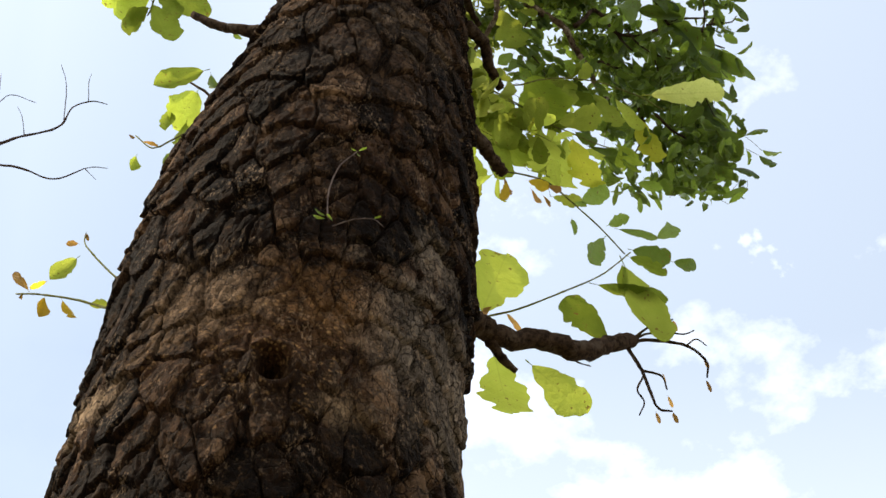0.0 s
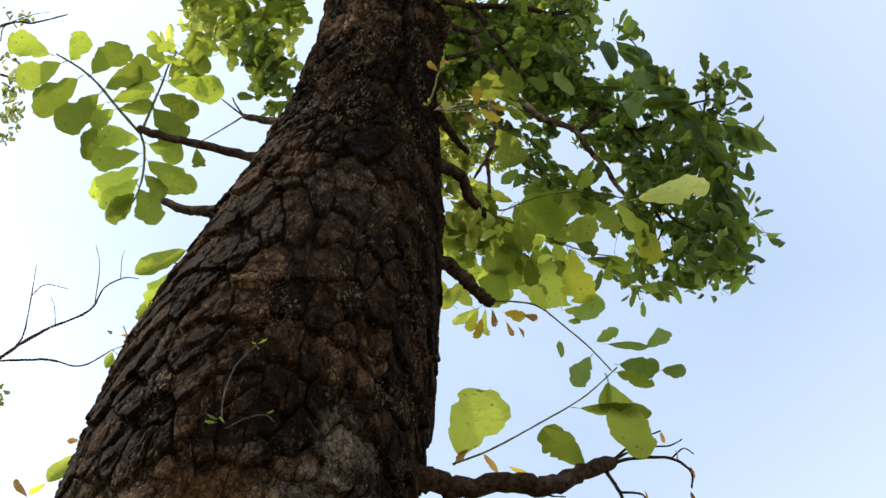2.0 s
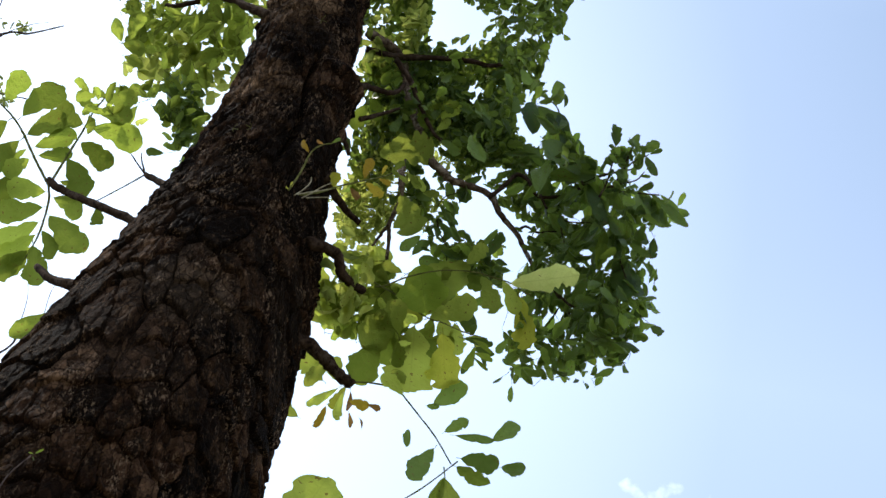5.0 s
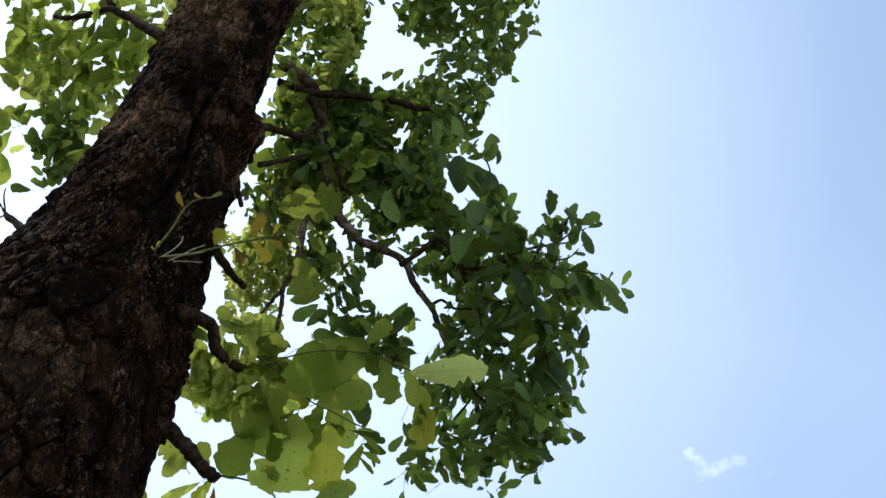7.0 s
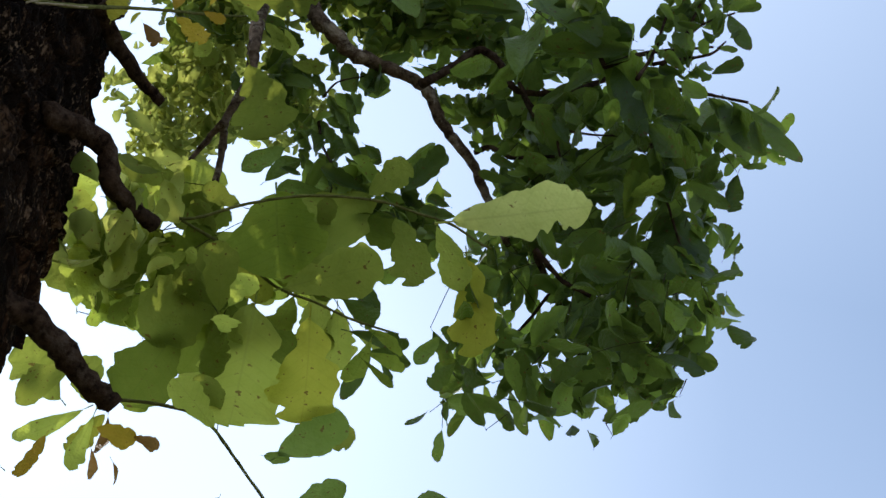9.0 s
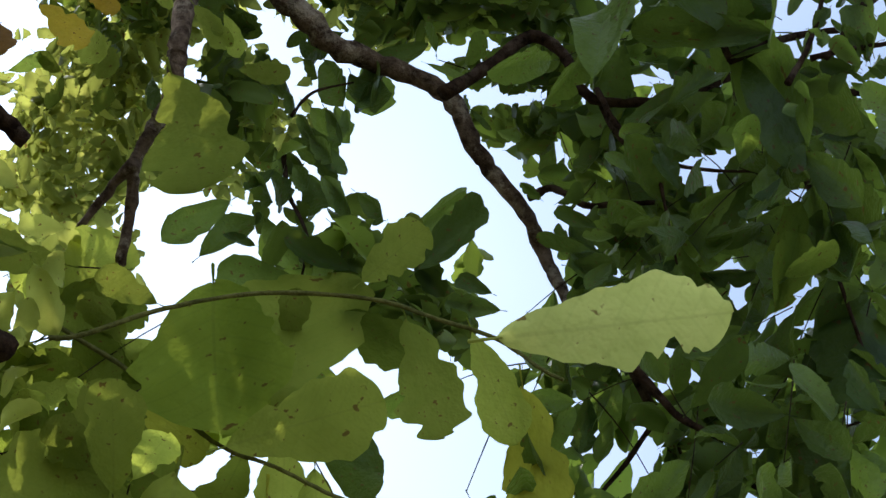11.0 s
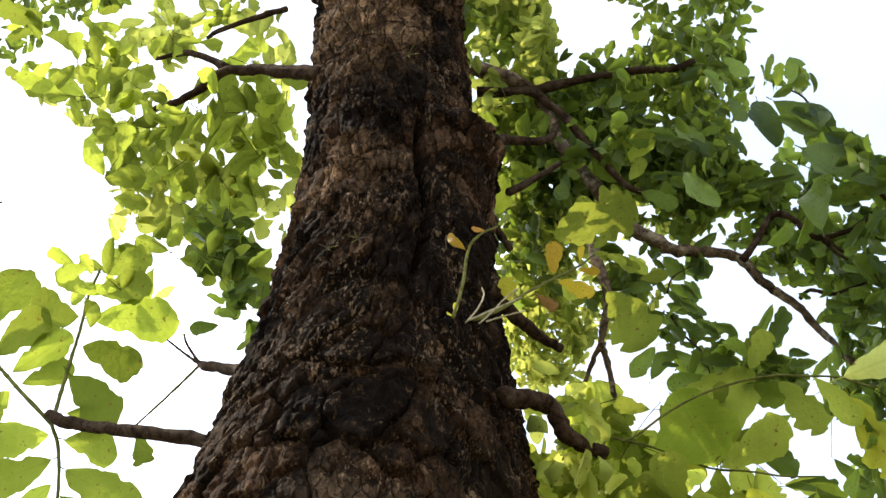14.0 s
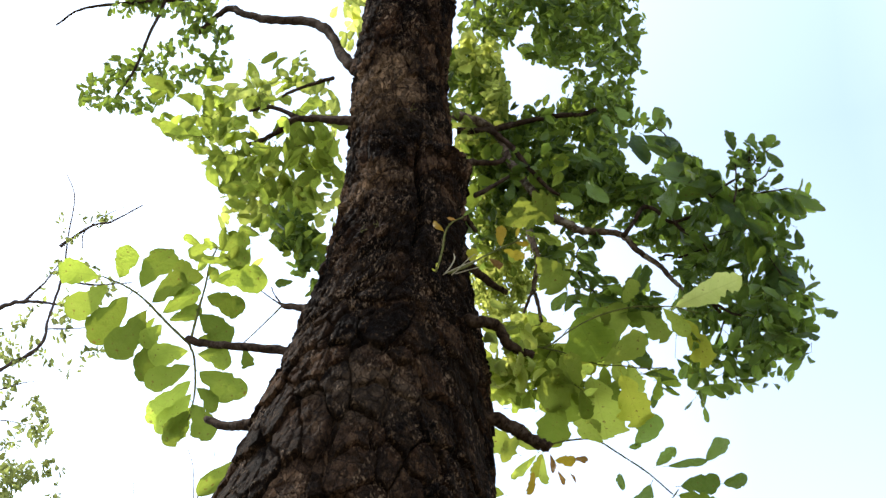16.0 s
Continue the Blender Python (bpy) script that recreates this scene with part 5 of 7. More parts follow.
crown_twig = limb(tree, [(0.431, 0.100, 5.498), (0.445, 0.103, 5.476), (0.467, 0.105, 5.458), (0.489, 0.107, 5.455), (0.519, 0.110, 5.462)], 0.0016, 0.0007)
crown_twig = limb(tree, [(0.492, 0.090, 5.517), (0.475, 0.083, 5.553), (0.448, 0.075, 5.613), (0.434, 0.068, 5.651), (0.418, 0.060, 5.661)], 0.0018, 0.0008)
crown_twig = limb(tree, [(0.467, 0.100, 5.453), (0.477, 0.110, 5.423), (0.485, 0.120, 5.402)], 0.0012, 0.0005)
crown_twig = limb(tree, [(0.284, 0.120, 5.480), (0.290, 0.120, 5.499), (0.308, 0.120, 5.510)], 0.0010, 0.0005)
crown_twig = limb(tree, [(0.284, 0.130, 5.462), (0.293, 0.130, 5.435), (0.310, 0.130, 5.405), (0.314, 0.130, 5.379)], 0.0014, 0.0006)

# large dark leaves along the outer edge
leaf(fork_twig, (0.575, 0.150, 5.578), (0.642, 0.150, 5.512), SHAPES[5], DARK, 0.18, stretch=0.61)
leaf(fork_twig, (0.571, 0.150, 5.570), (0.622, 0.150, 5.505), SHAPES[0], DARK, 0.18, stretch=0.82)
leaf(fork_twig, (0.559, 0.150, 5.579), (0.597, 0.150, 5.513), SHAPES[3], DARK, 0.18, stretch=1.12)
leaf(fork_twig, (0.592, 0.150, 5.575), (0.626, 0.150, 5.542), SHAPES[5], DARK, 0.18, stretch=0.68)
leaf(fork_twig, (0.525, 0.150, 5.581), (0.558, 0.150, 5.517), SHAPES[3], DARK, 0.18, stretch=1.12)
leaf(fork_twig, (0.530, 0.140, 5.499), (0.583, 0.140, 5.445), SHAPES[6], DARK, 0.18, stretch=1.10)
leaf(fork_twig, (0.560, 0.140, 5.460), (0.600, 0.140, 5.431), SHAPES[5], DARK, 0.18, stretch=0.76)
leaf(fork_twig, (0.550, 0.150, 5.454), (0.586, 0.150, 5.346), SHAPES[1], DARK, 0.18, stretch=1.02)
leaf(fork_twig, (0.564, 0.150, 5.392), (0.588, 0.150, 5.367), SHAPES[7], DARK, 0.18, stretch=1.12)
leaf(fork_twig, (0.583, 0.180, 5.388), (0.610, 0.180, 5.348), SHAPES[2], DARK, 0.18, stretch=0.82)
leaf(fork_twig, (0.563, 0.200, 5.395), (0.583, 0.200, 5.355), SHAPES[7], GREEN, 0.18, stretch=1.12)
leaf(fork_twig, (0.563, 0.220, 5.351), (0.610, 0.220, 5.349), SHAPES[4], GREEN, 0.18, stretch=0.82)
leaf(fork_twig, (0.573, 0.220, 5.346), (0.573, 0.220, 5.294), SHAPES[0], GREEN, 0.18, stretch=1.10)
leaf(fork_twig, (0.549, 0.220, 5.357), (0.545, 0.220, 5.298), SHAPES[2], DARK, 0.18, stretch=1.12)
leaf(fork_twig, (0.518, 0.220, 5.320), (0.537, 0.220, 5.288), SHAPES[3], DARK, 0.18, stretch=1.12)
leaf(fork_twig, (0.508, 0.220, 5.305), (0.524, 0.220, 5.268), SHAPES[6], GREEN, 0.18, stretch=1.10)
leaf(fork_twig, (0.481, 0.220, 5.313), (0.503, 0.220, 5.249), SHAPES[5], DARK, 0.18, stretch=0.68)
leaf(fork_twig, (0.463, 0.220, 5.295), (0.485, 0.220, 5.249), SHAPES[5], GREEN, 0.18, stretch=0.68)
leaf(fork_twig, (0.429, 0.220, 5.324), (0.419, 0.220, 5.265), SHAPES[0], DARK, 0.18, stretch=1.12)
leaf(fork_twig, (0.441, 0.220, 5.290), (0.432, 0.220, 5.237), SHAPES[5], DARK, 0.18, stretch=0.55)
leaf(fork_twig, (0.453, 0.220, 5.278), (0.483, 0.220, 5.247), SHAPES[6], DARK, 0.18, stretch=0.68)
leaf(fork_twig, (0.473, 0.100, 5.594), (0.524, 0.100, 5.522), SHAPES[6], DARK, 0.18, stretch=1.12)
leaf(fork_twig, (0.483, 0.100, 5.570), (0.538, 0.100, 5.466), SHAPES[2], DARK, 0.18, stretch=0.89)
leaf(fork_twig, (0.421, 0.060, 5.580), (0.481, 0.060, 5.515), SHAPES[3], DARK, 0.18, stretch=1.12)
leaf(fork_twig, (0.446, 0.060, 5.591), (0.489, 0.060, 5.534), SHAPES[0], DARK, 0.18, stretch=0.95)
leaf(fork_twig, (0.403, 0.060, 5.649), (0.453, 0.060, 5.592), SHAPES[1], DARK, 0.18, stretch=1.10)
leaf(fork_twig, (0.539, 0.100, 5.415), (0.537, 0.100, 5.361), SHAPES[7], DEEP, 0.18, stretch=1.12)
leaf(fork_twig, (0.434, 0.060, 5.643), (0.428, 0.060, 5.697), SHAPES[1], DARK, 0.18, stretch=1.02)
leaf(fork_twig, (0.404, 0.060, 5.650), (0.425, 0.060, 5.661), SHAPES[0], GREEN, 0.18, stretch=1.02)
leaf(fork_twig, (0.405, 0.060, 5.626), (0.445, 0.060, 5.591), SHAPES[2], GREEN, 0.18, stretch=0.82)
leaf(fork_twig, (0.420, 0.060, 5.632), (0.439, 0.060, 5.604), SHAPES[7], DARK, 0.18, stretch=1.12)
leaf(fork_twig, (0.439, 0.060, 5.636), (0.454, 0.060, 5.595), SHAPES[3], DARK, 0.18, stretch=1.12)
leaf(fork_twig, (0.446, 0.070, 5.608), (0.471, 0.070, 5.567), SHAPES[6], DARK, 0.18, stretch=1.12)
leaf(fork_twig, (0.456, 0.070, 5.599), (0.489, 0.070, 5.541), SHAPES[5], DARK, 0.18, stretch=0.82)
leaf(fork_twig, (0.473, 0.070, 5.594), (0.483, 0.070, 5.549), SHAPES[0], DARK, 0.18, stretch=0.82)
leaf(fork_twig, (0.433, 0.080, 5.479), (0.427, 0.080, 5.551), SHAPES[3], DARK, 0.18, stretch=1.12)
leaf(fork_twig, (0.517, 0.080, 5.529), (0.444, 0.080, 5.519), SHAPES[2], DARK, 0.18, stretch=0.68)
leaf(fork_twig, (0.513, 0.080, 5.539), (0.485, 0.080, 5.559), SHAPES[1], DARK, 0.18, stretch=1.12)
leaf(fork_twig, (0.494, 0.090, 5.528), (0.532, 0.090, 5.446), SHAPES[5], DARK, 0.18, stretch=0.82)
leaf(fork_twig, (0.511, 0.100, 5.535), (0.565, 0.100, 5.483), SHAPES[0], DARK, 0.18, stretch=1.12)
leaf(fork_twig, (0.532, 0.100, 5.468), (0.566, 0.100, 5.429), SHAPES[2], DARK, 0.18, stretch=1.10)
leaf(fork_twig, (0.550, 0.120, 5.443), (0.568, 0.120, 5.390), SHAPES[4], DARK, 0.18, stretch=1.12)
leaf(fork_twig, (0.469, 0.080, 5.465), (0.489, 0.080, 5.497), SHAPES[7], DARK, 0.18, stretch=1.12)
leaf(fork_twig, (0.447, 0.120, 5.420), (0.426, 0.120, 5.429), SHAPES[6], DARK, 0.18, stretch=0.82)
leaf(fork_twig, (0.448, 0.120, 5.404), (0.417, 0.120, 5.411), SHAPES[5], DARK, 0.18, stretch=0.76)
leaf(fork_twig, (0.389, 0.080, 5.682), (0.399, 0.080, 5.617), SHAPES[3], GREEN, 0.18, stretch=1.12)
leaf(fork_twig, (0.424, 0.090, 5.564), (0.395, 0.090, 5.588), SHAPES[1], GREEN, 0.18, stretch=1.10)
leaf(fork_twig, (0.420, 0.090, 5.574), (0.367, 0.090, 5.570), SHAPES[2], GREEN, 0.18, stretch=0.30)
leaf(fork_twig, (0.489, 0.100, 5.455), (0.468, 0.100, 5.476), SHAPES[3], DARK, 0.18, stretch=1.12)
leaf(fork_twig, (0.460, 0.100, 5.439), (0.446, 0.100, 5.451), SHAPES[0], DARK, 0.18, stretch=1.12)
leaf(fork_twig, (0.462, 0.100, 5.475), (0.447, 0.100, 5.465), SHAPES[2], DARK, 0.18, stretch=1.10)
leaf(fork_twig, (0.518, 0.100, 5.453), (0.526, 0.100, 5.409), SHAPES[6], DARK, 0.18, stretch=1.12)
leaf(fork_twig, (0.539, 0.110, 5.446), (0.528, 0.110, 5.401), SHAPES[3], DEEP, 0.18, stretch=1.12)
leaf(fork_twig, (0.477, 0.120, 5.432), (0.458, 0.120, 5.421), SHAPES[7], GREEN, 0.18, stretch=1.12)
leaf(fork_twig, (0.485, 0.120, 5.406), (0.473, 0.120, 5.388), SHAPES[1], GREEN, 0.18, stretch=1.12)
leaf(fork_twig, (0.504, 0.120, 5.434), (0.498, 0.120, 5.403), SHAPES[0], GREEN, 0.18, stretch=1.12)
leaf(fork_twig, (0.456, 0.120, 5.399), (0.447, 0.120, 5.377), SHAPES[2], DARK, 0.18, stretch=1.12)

# upright sprig at the crown's edge
sprig_twig = limb(tree, [(0.527, 0.050, 5.453), (0.533, 0.050, 5.484), (0.535, 0.050, 5.534), (0.534, 0.050, 5.565)], 0.0016, 0.0008)
sprig_twig = limb(tree, [(0.542, 0.050, 5.474), (0.551, 0.050, 5.504), (0.563, 0.050, 5.529), (0.584, 0.050, 5.548)], 0.0016, 0.0008)
sprig_twig = limb(tree, [(0.535, 0.050, 5.473), (0.554, 0.050, 5.483), (0.574, 0.050, 5.493), (0.583, 0.050, 5.511)], 0.0016, 0.0008)
sprig_twig = limb(tree, [(0.552, 0.050, 5.496), (0.555, 0.050, 5.534), (0.558, 0.050, 5.560)], 0.0016, 0.0008)
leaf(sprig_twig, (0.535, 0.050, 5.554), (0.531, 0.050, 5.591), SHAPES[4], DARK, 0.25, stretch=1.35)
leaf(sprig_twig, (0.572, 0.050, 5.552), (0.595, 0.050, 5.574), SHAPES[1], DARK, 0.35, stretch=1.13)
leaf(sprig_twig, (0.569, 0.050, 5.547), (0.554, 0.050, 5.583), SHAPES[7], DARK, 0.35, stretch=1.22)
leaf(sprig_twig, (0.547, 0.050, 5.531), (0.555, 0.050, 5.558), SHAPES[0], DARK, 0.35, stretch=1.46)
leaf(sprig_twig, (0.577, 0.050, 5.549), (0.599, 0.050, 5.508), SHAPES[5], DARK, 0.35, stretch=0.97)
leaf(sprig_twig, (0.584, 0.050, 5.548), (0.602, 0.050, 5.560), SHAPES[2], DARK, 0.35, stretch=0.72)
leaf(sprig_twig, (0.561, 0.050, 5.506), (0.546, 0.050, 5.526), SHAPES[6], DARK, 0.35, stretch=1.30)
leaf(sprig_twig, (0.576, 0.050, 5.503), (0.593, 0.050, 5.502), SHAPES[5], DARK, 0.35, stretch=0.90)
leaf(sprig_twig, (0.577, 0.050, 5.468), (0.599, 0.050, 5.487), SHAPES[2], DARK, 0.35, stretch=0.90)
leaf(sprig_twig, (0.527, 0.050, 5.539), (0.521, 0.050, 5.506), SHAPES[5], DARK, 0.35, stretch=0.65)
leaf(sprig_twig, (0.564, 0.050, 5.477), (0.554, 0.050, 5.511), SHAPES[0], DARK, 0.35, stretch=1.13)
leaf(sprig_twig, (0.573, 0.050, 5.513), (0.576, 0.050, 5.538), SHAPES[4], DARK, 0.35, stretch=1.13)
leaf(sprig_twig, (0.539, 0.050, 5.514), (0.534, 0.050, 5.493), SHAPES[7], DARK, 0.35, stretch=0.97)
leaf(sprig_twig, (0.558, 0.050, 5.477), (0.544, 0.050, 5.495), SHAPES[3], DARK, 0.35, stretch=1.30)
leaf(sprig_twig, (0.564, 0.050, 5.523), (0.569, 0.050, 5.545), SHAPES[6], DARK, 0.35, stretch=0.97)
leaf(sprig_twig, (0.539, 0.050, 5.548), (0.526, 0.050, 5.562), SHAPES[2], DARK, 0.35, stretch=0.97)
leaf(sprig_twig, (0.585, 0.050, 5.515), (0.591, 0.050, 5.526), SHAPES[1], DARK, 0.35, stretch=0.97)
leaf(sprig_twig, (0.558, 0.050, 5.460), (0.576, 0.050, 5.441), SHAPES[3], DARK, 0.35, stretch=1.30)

# leaves hanging among the upper limbs
leaf(upper_limb, (0.261, 0.070, 5.706), (0.289, 0.070, 5.700), FLATS[2], BRIGHT, 0.45, stretch=0.80)
leaf(upper_limb, (0.256, 0.070, 5.605), (0.291, 0.070, 5.642), FLATS[2], BRIGHT, 0.45, stretch=0.80)
leaf(upper_limb, (0.232, 0.070, 5.638), (0.252, 0.070, 5.581), FLATS[3], DEEP, 0.45, stretch=0.90)
leaf(upper_limb, (0.264, 0.070, 5.582), (0.279, 0.070, 5.610), FLATS[3], PALE, 0.45)
leaf(upper_limb, (0.154, 0.070, 5.646), (0.179, 0.070, 5.595), FLATS[3], DEEP, 0.45)
leaf(upper_limb, (0.150, 0.070, 5.633), (0.139, 0.070, 5.577), LEAF_BROAD, DEEP, 0.45, stretch=0.80)
leaf(upper_limb, (0.310, 0.070, 5.652), (0.334, 0.070, 5.621), SHAPES[3], GREEN, 0.45, stretch=1.10)
leaf(upper_limb, (0.313, 0.070, 5.587), (0.340, 0.070, 5.531), SHAPES[3], GREEN, 0.45, stretch=0.80)
leaf(upper_limb, (0.272, 0.070, 5.568), (0.307, 0.070, 5.539), FLATS[1], GREEN, 0.45, stretch=0.90)
leaf(upper_limb, (0.281, 0.070, 5.651), (0.315, 0.070, 5.627), SHAPES[4], GREEN, 0.45, stretch=0.90)
leaf(upper_limb, (0.342, 0.070, 5.726), (0.359, 0.070, 5.678), SHAPES[7], GREEN, 0.45, stretch=0.90)
leaf(upper_limb, (0.328, 0.070, 5.708), (0.322, 0.070, 5.665), FLATS[0], DEEP, 0.45, stretch=0.90)
leaf(upper_limb, (0.364, 0.070, 5.678), (0.377, 0.070, 5.637), FLATS[1], GREEN, 0.45, stretch=0.80)
leaf(upper_limb, (0.204, 0.070, 5.699), (0.224, 0.070, 5.657), FLATS[1], DEEP, 0.45, stretch=0.90)
leaf(upper_limb, (0.173, 0.070, 5.713), (0.164, 0.070, 5.674), FLATS[3], DEEP, 0.45, stretch=0.90)
leaf(upper_limb, (0.133, 0.070, 5.688), (0.133, 0.070, 5.650), LEAF_BROAD, DEEP, 0.45, stretch=0.90)
leaf(upper_limb, (0.151, 0.070, 5.739), (0.175, 0.070, 5.724), FLATS[0], BRIGHT, 0.45)
leaf(upper_limb, (0.354, 0.070, 5.625), (0.374, 0.070, 5.591), SHAPES[7], GREEN, 0.45, stretch=0.90)
leaf(upper_limb, (0.335, 0.070, 5.598), (0.358, 0.070, 5.565), SHAPES[4], GREEN, 0.45, stretch=0.90)
leaf(upper_limb, (0.363, 0.070, 5.738), (0.384, 0.070, 5.701), FLATS[1], GREEN, 0.45, stretch=0.90)
leaf(upper_limb, (0.208, 0.070, 5.614), (0.199, 0.070, 5.573), FLATS[2], GREEN, 0.45)
leaf(fork_twig, (0.536, 0.090, 5.366), (0.557, 0.090, 5.392), FLATS[3], DEEP, 0.35, stretch=0.90)
leaf(fork_twig, (0.529, 0.090, 5.434), (0.520, 0.090, 5.393), SHAPES[4], GREEN, 0.35)
leaf(fork_twig, (0.466, 0.090, 5.452), (0.482, 0.090, 5.422), SHAPES[7], GREEN, 0.35)
leaf(fork_twig, (0.491, 0.090, 5.396), (0.478, 0.090, 5.374), SHAPES[3], GREEN, 0.35, stretch=0.80)
leaf(fork_twig, (0.570, 0.090, 5.322), (0.589, 0.090, 5.289), SHAPES[7], GREEN, 0.35, stretch=0.90)
leaf(fork_twig, (0.546, 0.090, 5.317), (0.568, 0.090, 5.287), SHAPES[3], GREEN, 0.35, stretch=0.90)

# open gaps in the crown
GAPS.append((0.14, [(0.317, 5.533), (0.320, 5.559), (0.328, 5.574), (0.351, 5.525), (0.387, 5.483), (0.408, 5.444), (0.422, 5.410), (0.409, 5.396), (0.397, 5.390), (0.383, 5.431), (0.373, 5.405), (0.358, 5.407), (0.334, 5.439), (0.315, 5.440), (0.315, 5.470), (0.310, 5.500)]))
GAPS.append((0.14, [(0.218, 5.433), (0.251, 5.439), (0.238, 5.403), (0.263, 5.402), (0.264, 5.370), (0.244, 5.374), (0.228, 5.412), (0.216, 5.397), (0.203, 5.420)]))
GAPS.append((0.10, [(0.394, 5.255), (0.418, 5.253), (0.440, 5.237), (0.443, 5.221), (0.407, 5.215)]))
GAPS.append((0.08, [(0.391, 5.598), (0.398, 5.640), (0.421, 5.600), (0.441, 5.557), (0.417, 5.560), (0.400, 5.564)]))
GAPS.append((0.14, [(0.196, 5.985), (0.227, 5.968), (0.243, 5.907), (0.224, 5.859), (0.193, 5.869)]))
GAPS.append((0.10, [(0.449, 5.775), (0.563, 5.793), (0.564, 5.699), (0.516, 5.660), (0.481, 5.655), (0.467, 5.727)]))
GAPS.append((0.10, [(0.550, 5.443), (0.564, 5.406), (0.559, 5.397), (0.567, 5.315), (0.560, 5.331), (0.548, 5.369), (0.555, 5.404)]))
GAPS.append((0.08, [(0.408, 5.720), (0.392, 5.573), (0.408, 5.630), (0.426, 5.721)]))

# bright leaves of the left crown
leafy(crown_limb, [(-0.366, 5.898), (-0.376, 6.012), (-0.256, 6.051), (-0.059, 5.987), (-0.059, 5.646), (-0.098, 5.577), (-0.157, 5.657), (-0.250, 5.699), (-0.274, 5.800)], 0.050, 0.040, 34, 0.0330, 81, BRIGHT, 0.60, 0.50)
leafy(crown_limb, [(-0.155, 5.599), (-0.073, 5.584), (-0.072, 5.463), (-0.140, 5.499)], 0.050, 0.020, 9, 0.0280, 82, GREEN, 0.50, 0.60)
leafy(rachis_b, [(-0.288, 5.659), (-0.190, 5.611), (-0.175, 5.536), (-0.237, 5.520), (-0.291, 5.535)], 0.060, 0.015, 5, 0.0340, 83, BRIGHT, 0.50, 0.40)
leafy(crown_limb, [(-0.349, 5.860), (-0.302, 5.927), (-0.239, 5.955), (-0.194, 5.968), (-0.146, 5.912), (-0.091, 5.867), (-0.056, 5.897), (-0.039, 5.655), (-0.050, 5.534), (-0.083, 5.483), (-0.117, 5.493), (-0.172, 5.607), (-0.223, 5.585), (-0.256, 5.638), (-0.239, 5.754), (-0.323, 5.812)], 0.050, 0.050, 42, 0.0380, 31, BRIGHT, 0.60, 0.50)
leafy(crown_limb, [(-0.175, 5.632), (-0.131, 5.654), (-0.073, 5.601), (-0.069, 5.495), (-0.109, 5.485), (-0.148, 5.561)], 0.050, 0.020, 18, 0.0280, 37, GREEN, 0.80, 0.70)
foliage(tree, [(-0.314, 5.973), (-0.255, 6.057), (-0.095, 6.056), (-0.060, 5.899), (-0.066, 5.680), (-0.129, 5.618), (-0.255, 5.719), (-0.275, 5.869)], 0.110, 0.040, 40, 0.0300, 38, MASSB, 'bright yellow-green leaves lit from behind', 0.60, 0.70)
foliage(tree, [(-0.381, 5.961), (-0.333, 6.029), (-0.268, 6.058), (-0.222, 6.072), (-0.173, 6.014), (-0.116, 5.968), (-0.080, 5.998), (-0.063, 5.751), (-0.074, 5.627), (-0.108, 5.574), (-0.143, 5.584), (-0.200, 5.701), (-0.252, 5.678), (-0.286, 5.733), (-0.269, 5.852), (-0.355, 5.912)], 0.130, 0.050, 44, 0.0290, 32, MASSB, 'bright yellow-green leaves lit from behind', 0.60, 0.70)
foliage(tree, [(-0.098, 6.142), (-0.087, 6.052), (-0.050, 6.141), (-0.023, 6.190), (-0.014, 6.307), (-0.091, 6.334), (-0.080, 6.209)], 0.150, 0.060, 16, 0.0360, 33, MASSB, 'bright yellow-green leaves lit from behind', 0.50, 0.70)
foliage(tree, [(-0.532, 6.130), (-0.462, 6.166), (-0.405, 6.177), (-0.339, 6.199), (-0.353, 6.278), (-0.255, 6.260), (-0.259, 6.129), (-0.247, 6.068), (-0.332, 6.067), (-0.376, 6.010), (-0.500, 6.028)], 0.120, 0.050, 110, 0.0175, 34, MASS, 'small leaves of the high crown', 0.50, 0.70)
foliage(tree, [(-0.532, 6.446), (-0.258, 6.353), (-0.273, 6.237), (-0.341, 6.244), (-0.470, 6.272)], 0.120, 0.050, 80, 0.0185, 35, MASS, 'small leaves of the high crown', 0.50, 0.70)
foliage(tree, [(-0.152, 5.605), (-0.099, 5.540), (-0.074, 5.607), (-0.064, 5.506), (-0.106, 5.470), (-0.132, 5.489)], 0.100, 0.050, 10, 0.0240, 36, MASS, 'small leaves behind the trunk', 0.50, 0.70)

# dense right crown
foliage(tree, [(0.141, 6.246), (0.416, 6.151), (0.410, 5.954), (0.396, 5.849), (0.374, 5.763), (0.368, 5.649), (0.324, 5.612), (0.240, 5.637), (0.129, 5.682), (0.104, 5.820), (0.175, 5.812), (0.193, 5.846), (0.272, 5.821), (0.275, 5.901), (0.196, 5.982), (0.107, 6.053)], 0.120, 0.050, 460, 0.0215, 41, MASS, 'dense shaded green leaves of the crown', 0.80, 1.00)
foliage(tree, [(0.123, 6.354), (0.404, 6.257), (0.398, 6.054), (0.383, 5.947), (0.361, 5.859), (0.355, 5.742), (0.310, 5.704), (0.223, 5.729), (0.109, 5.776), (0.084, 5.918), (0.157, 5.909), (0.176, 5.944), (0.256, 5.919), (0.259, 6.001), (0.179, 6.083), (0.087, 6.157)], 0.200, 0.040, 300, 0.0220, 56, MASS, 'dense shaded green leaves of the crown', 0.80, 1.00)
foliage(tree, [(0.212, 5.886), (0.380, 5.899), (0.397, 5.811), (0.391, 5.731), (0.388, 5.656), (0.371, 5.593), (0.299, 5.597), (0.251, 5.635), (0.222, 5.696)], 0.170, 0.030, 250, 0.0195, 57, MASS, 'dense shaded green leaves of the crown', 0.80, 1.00)
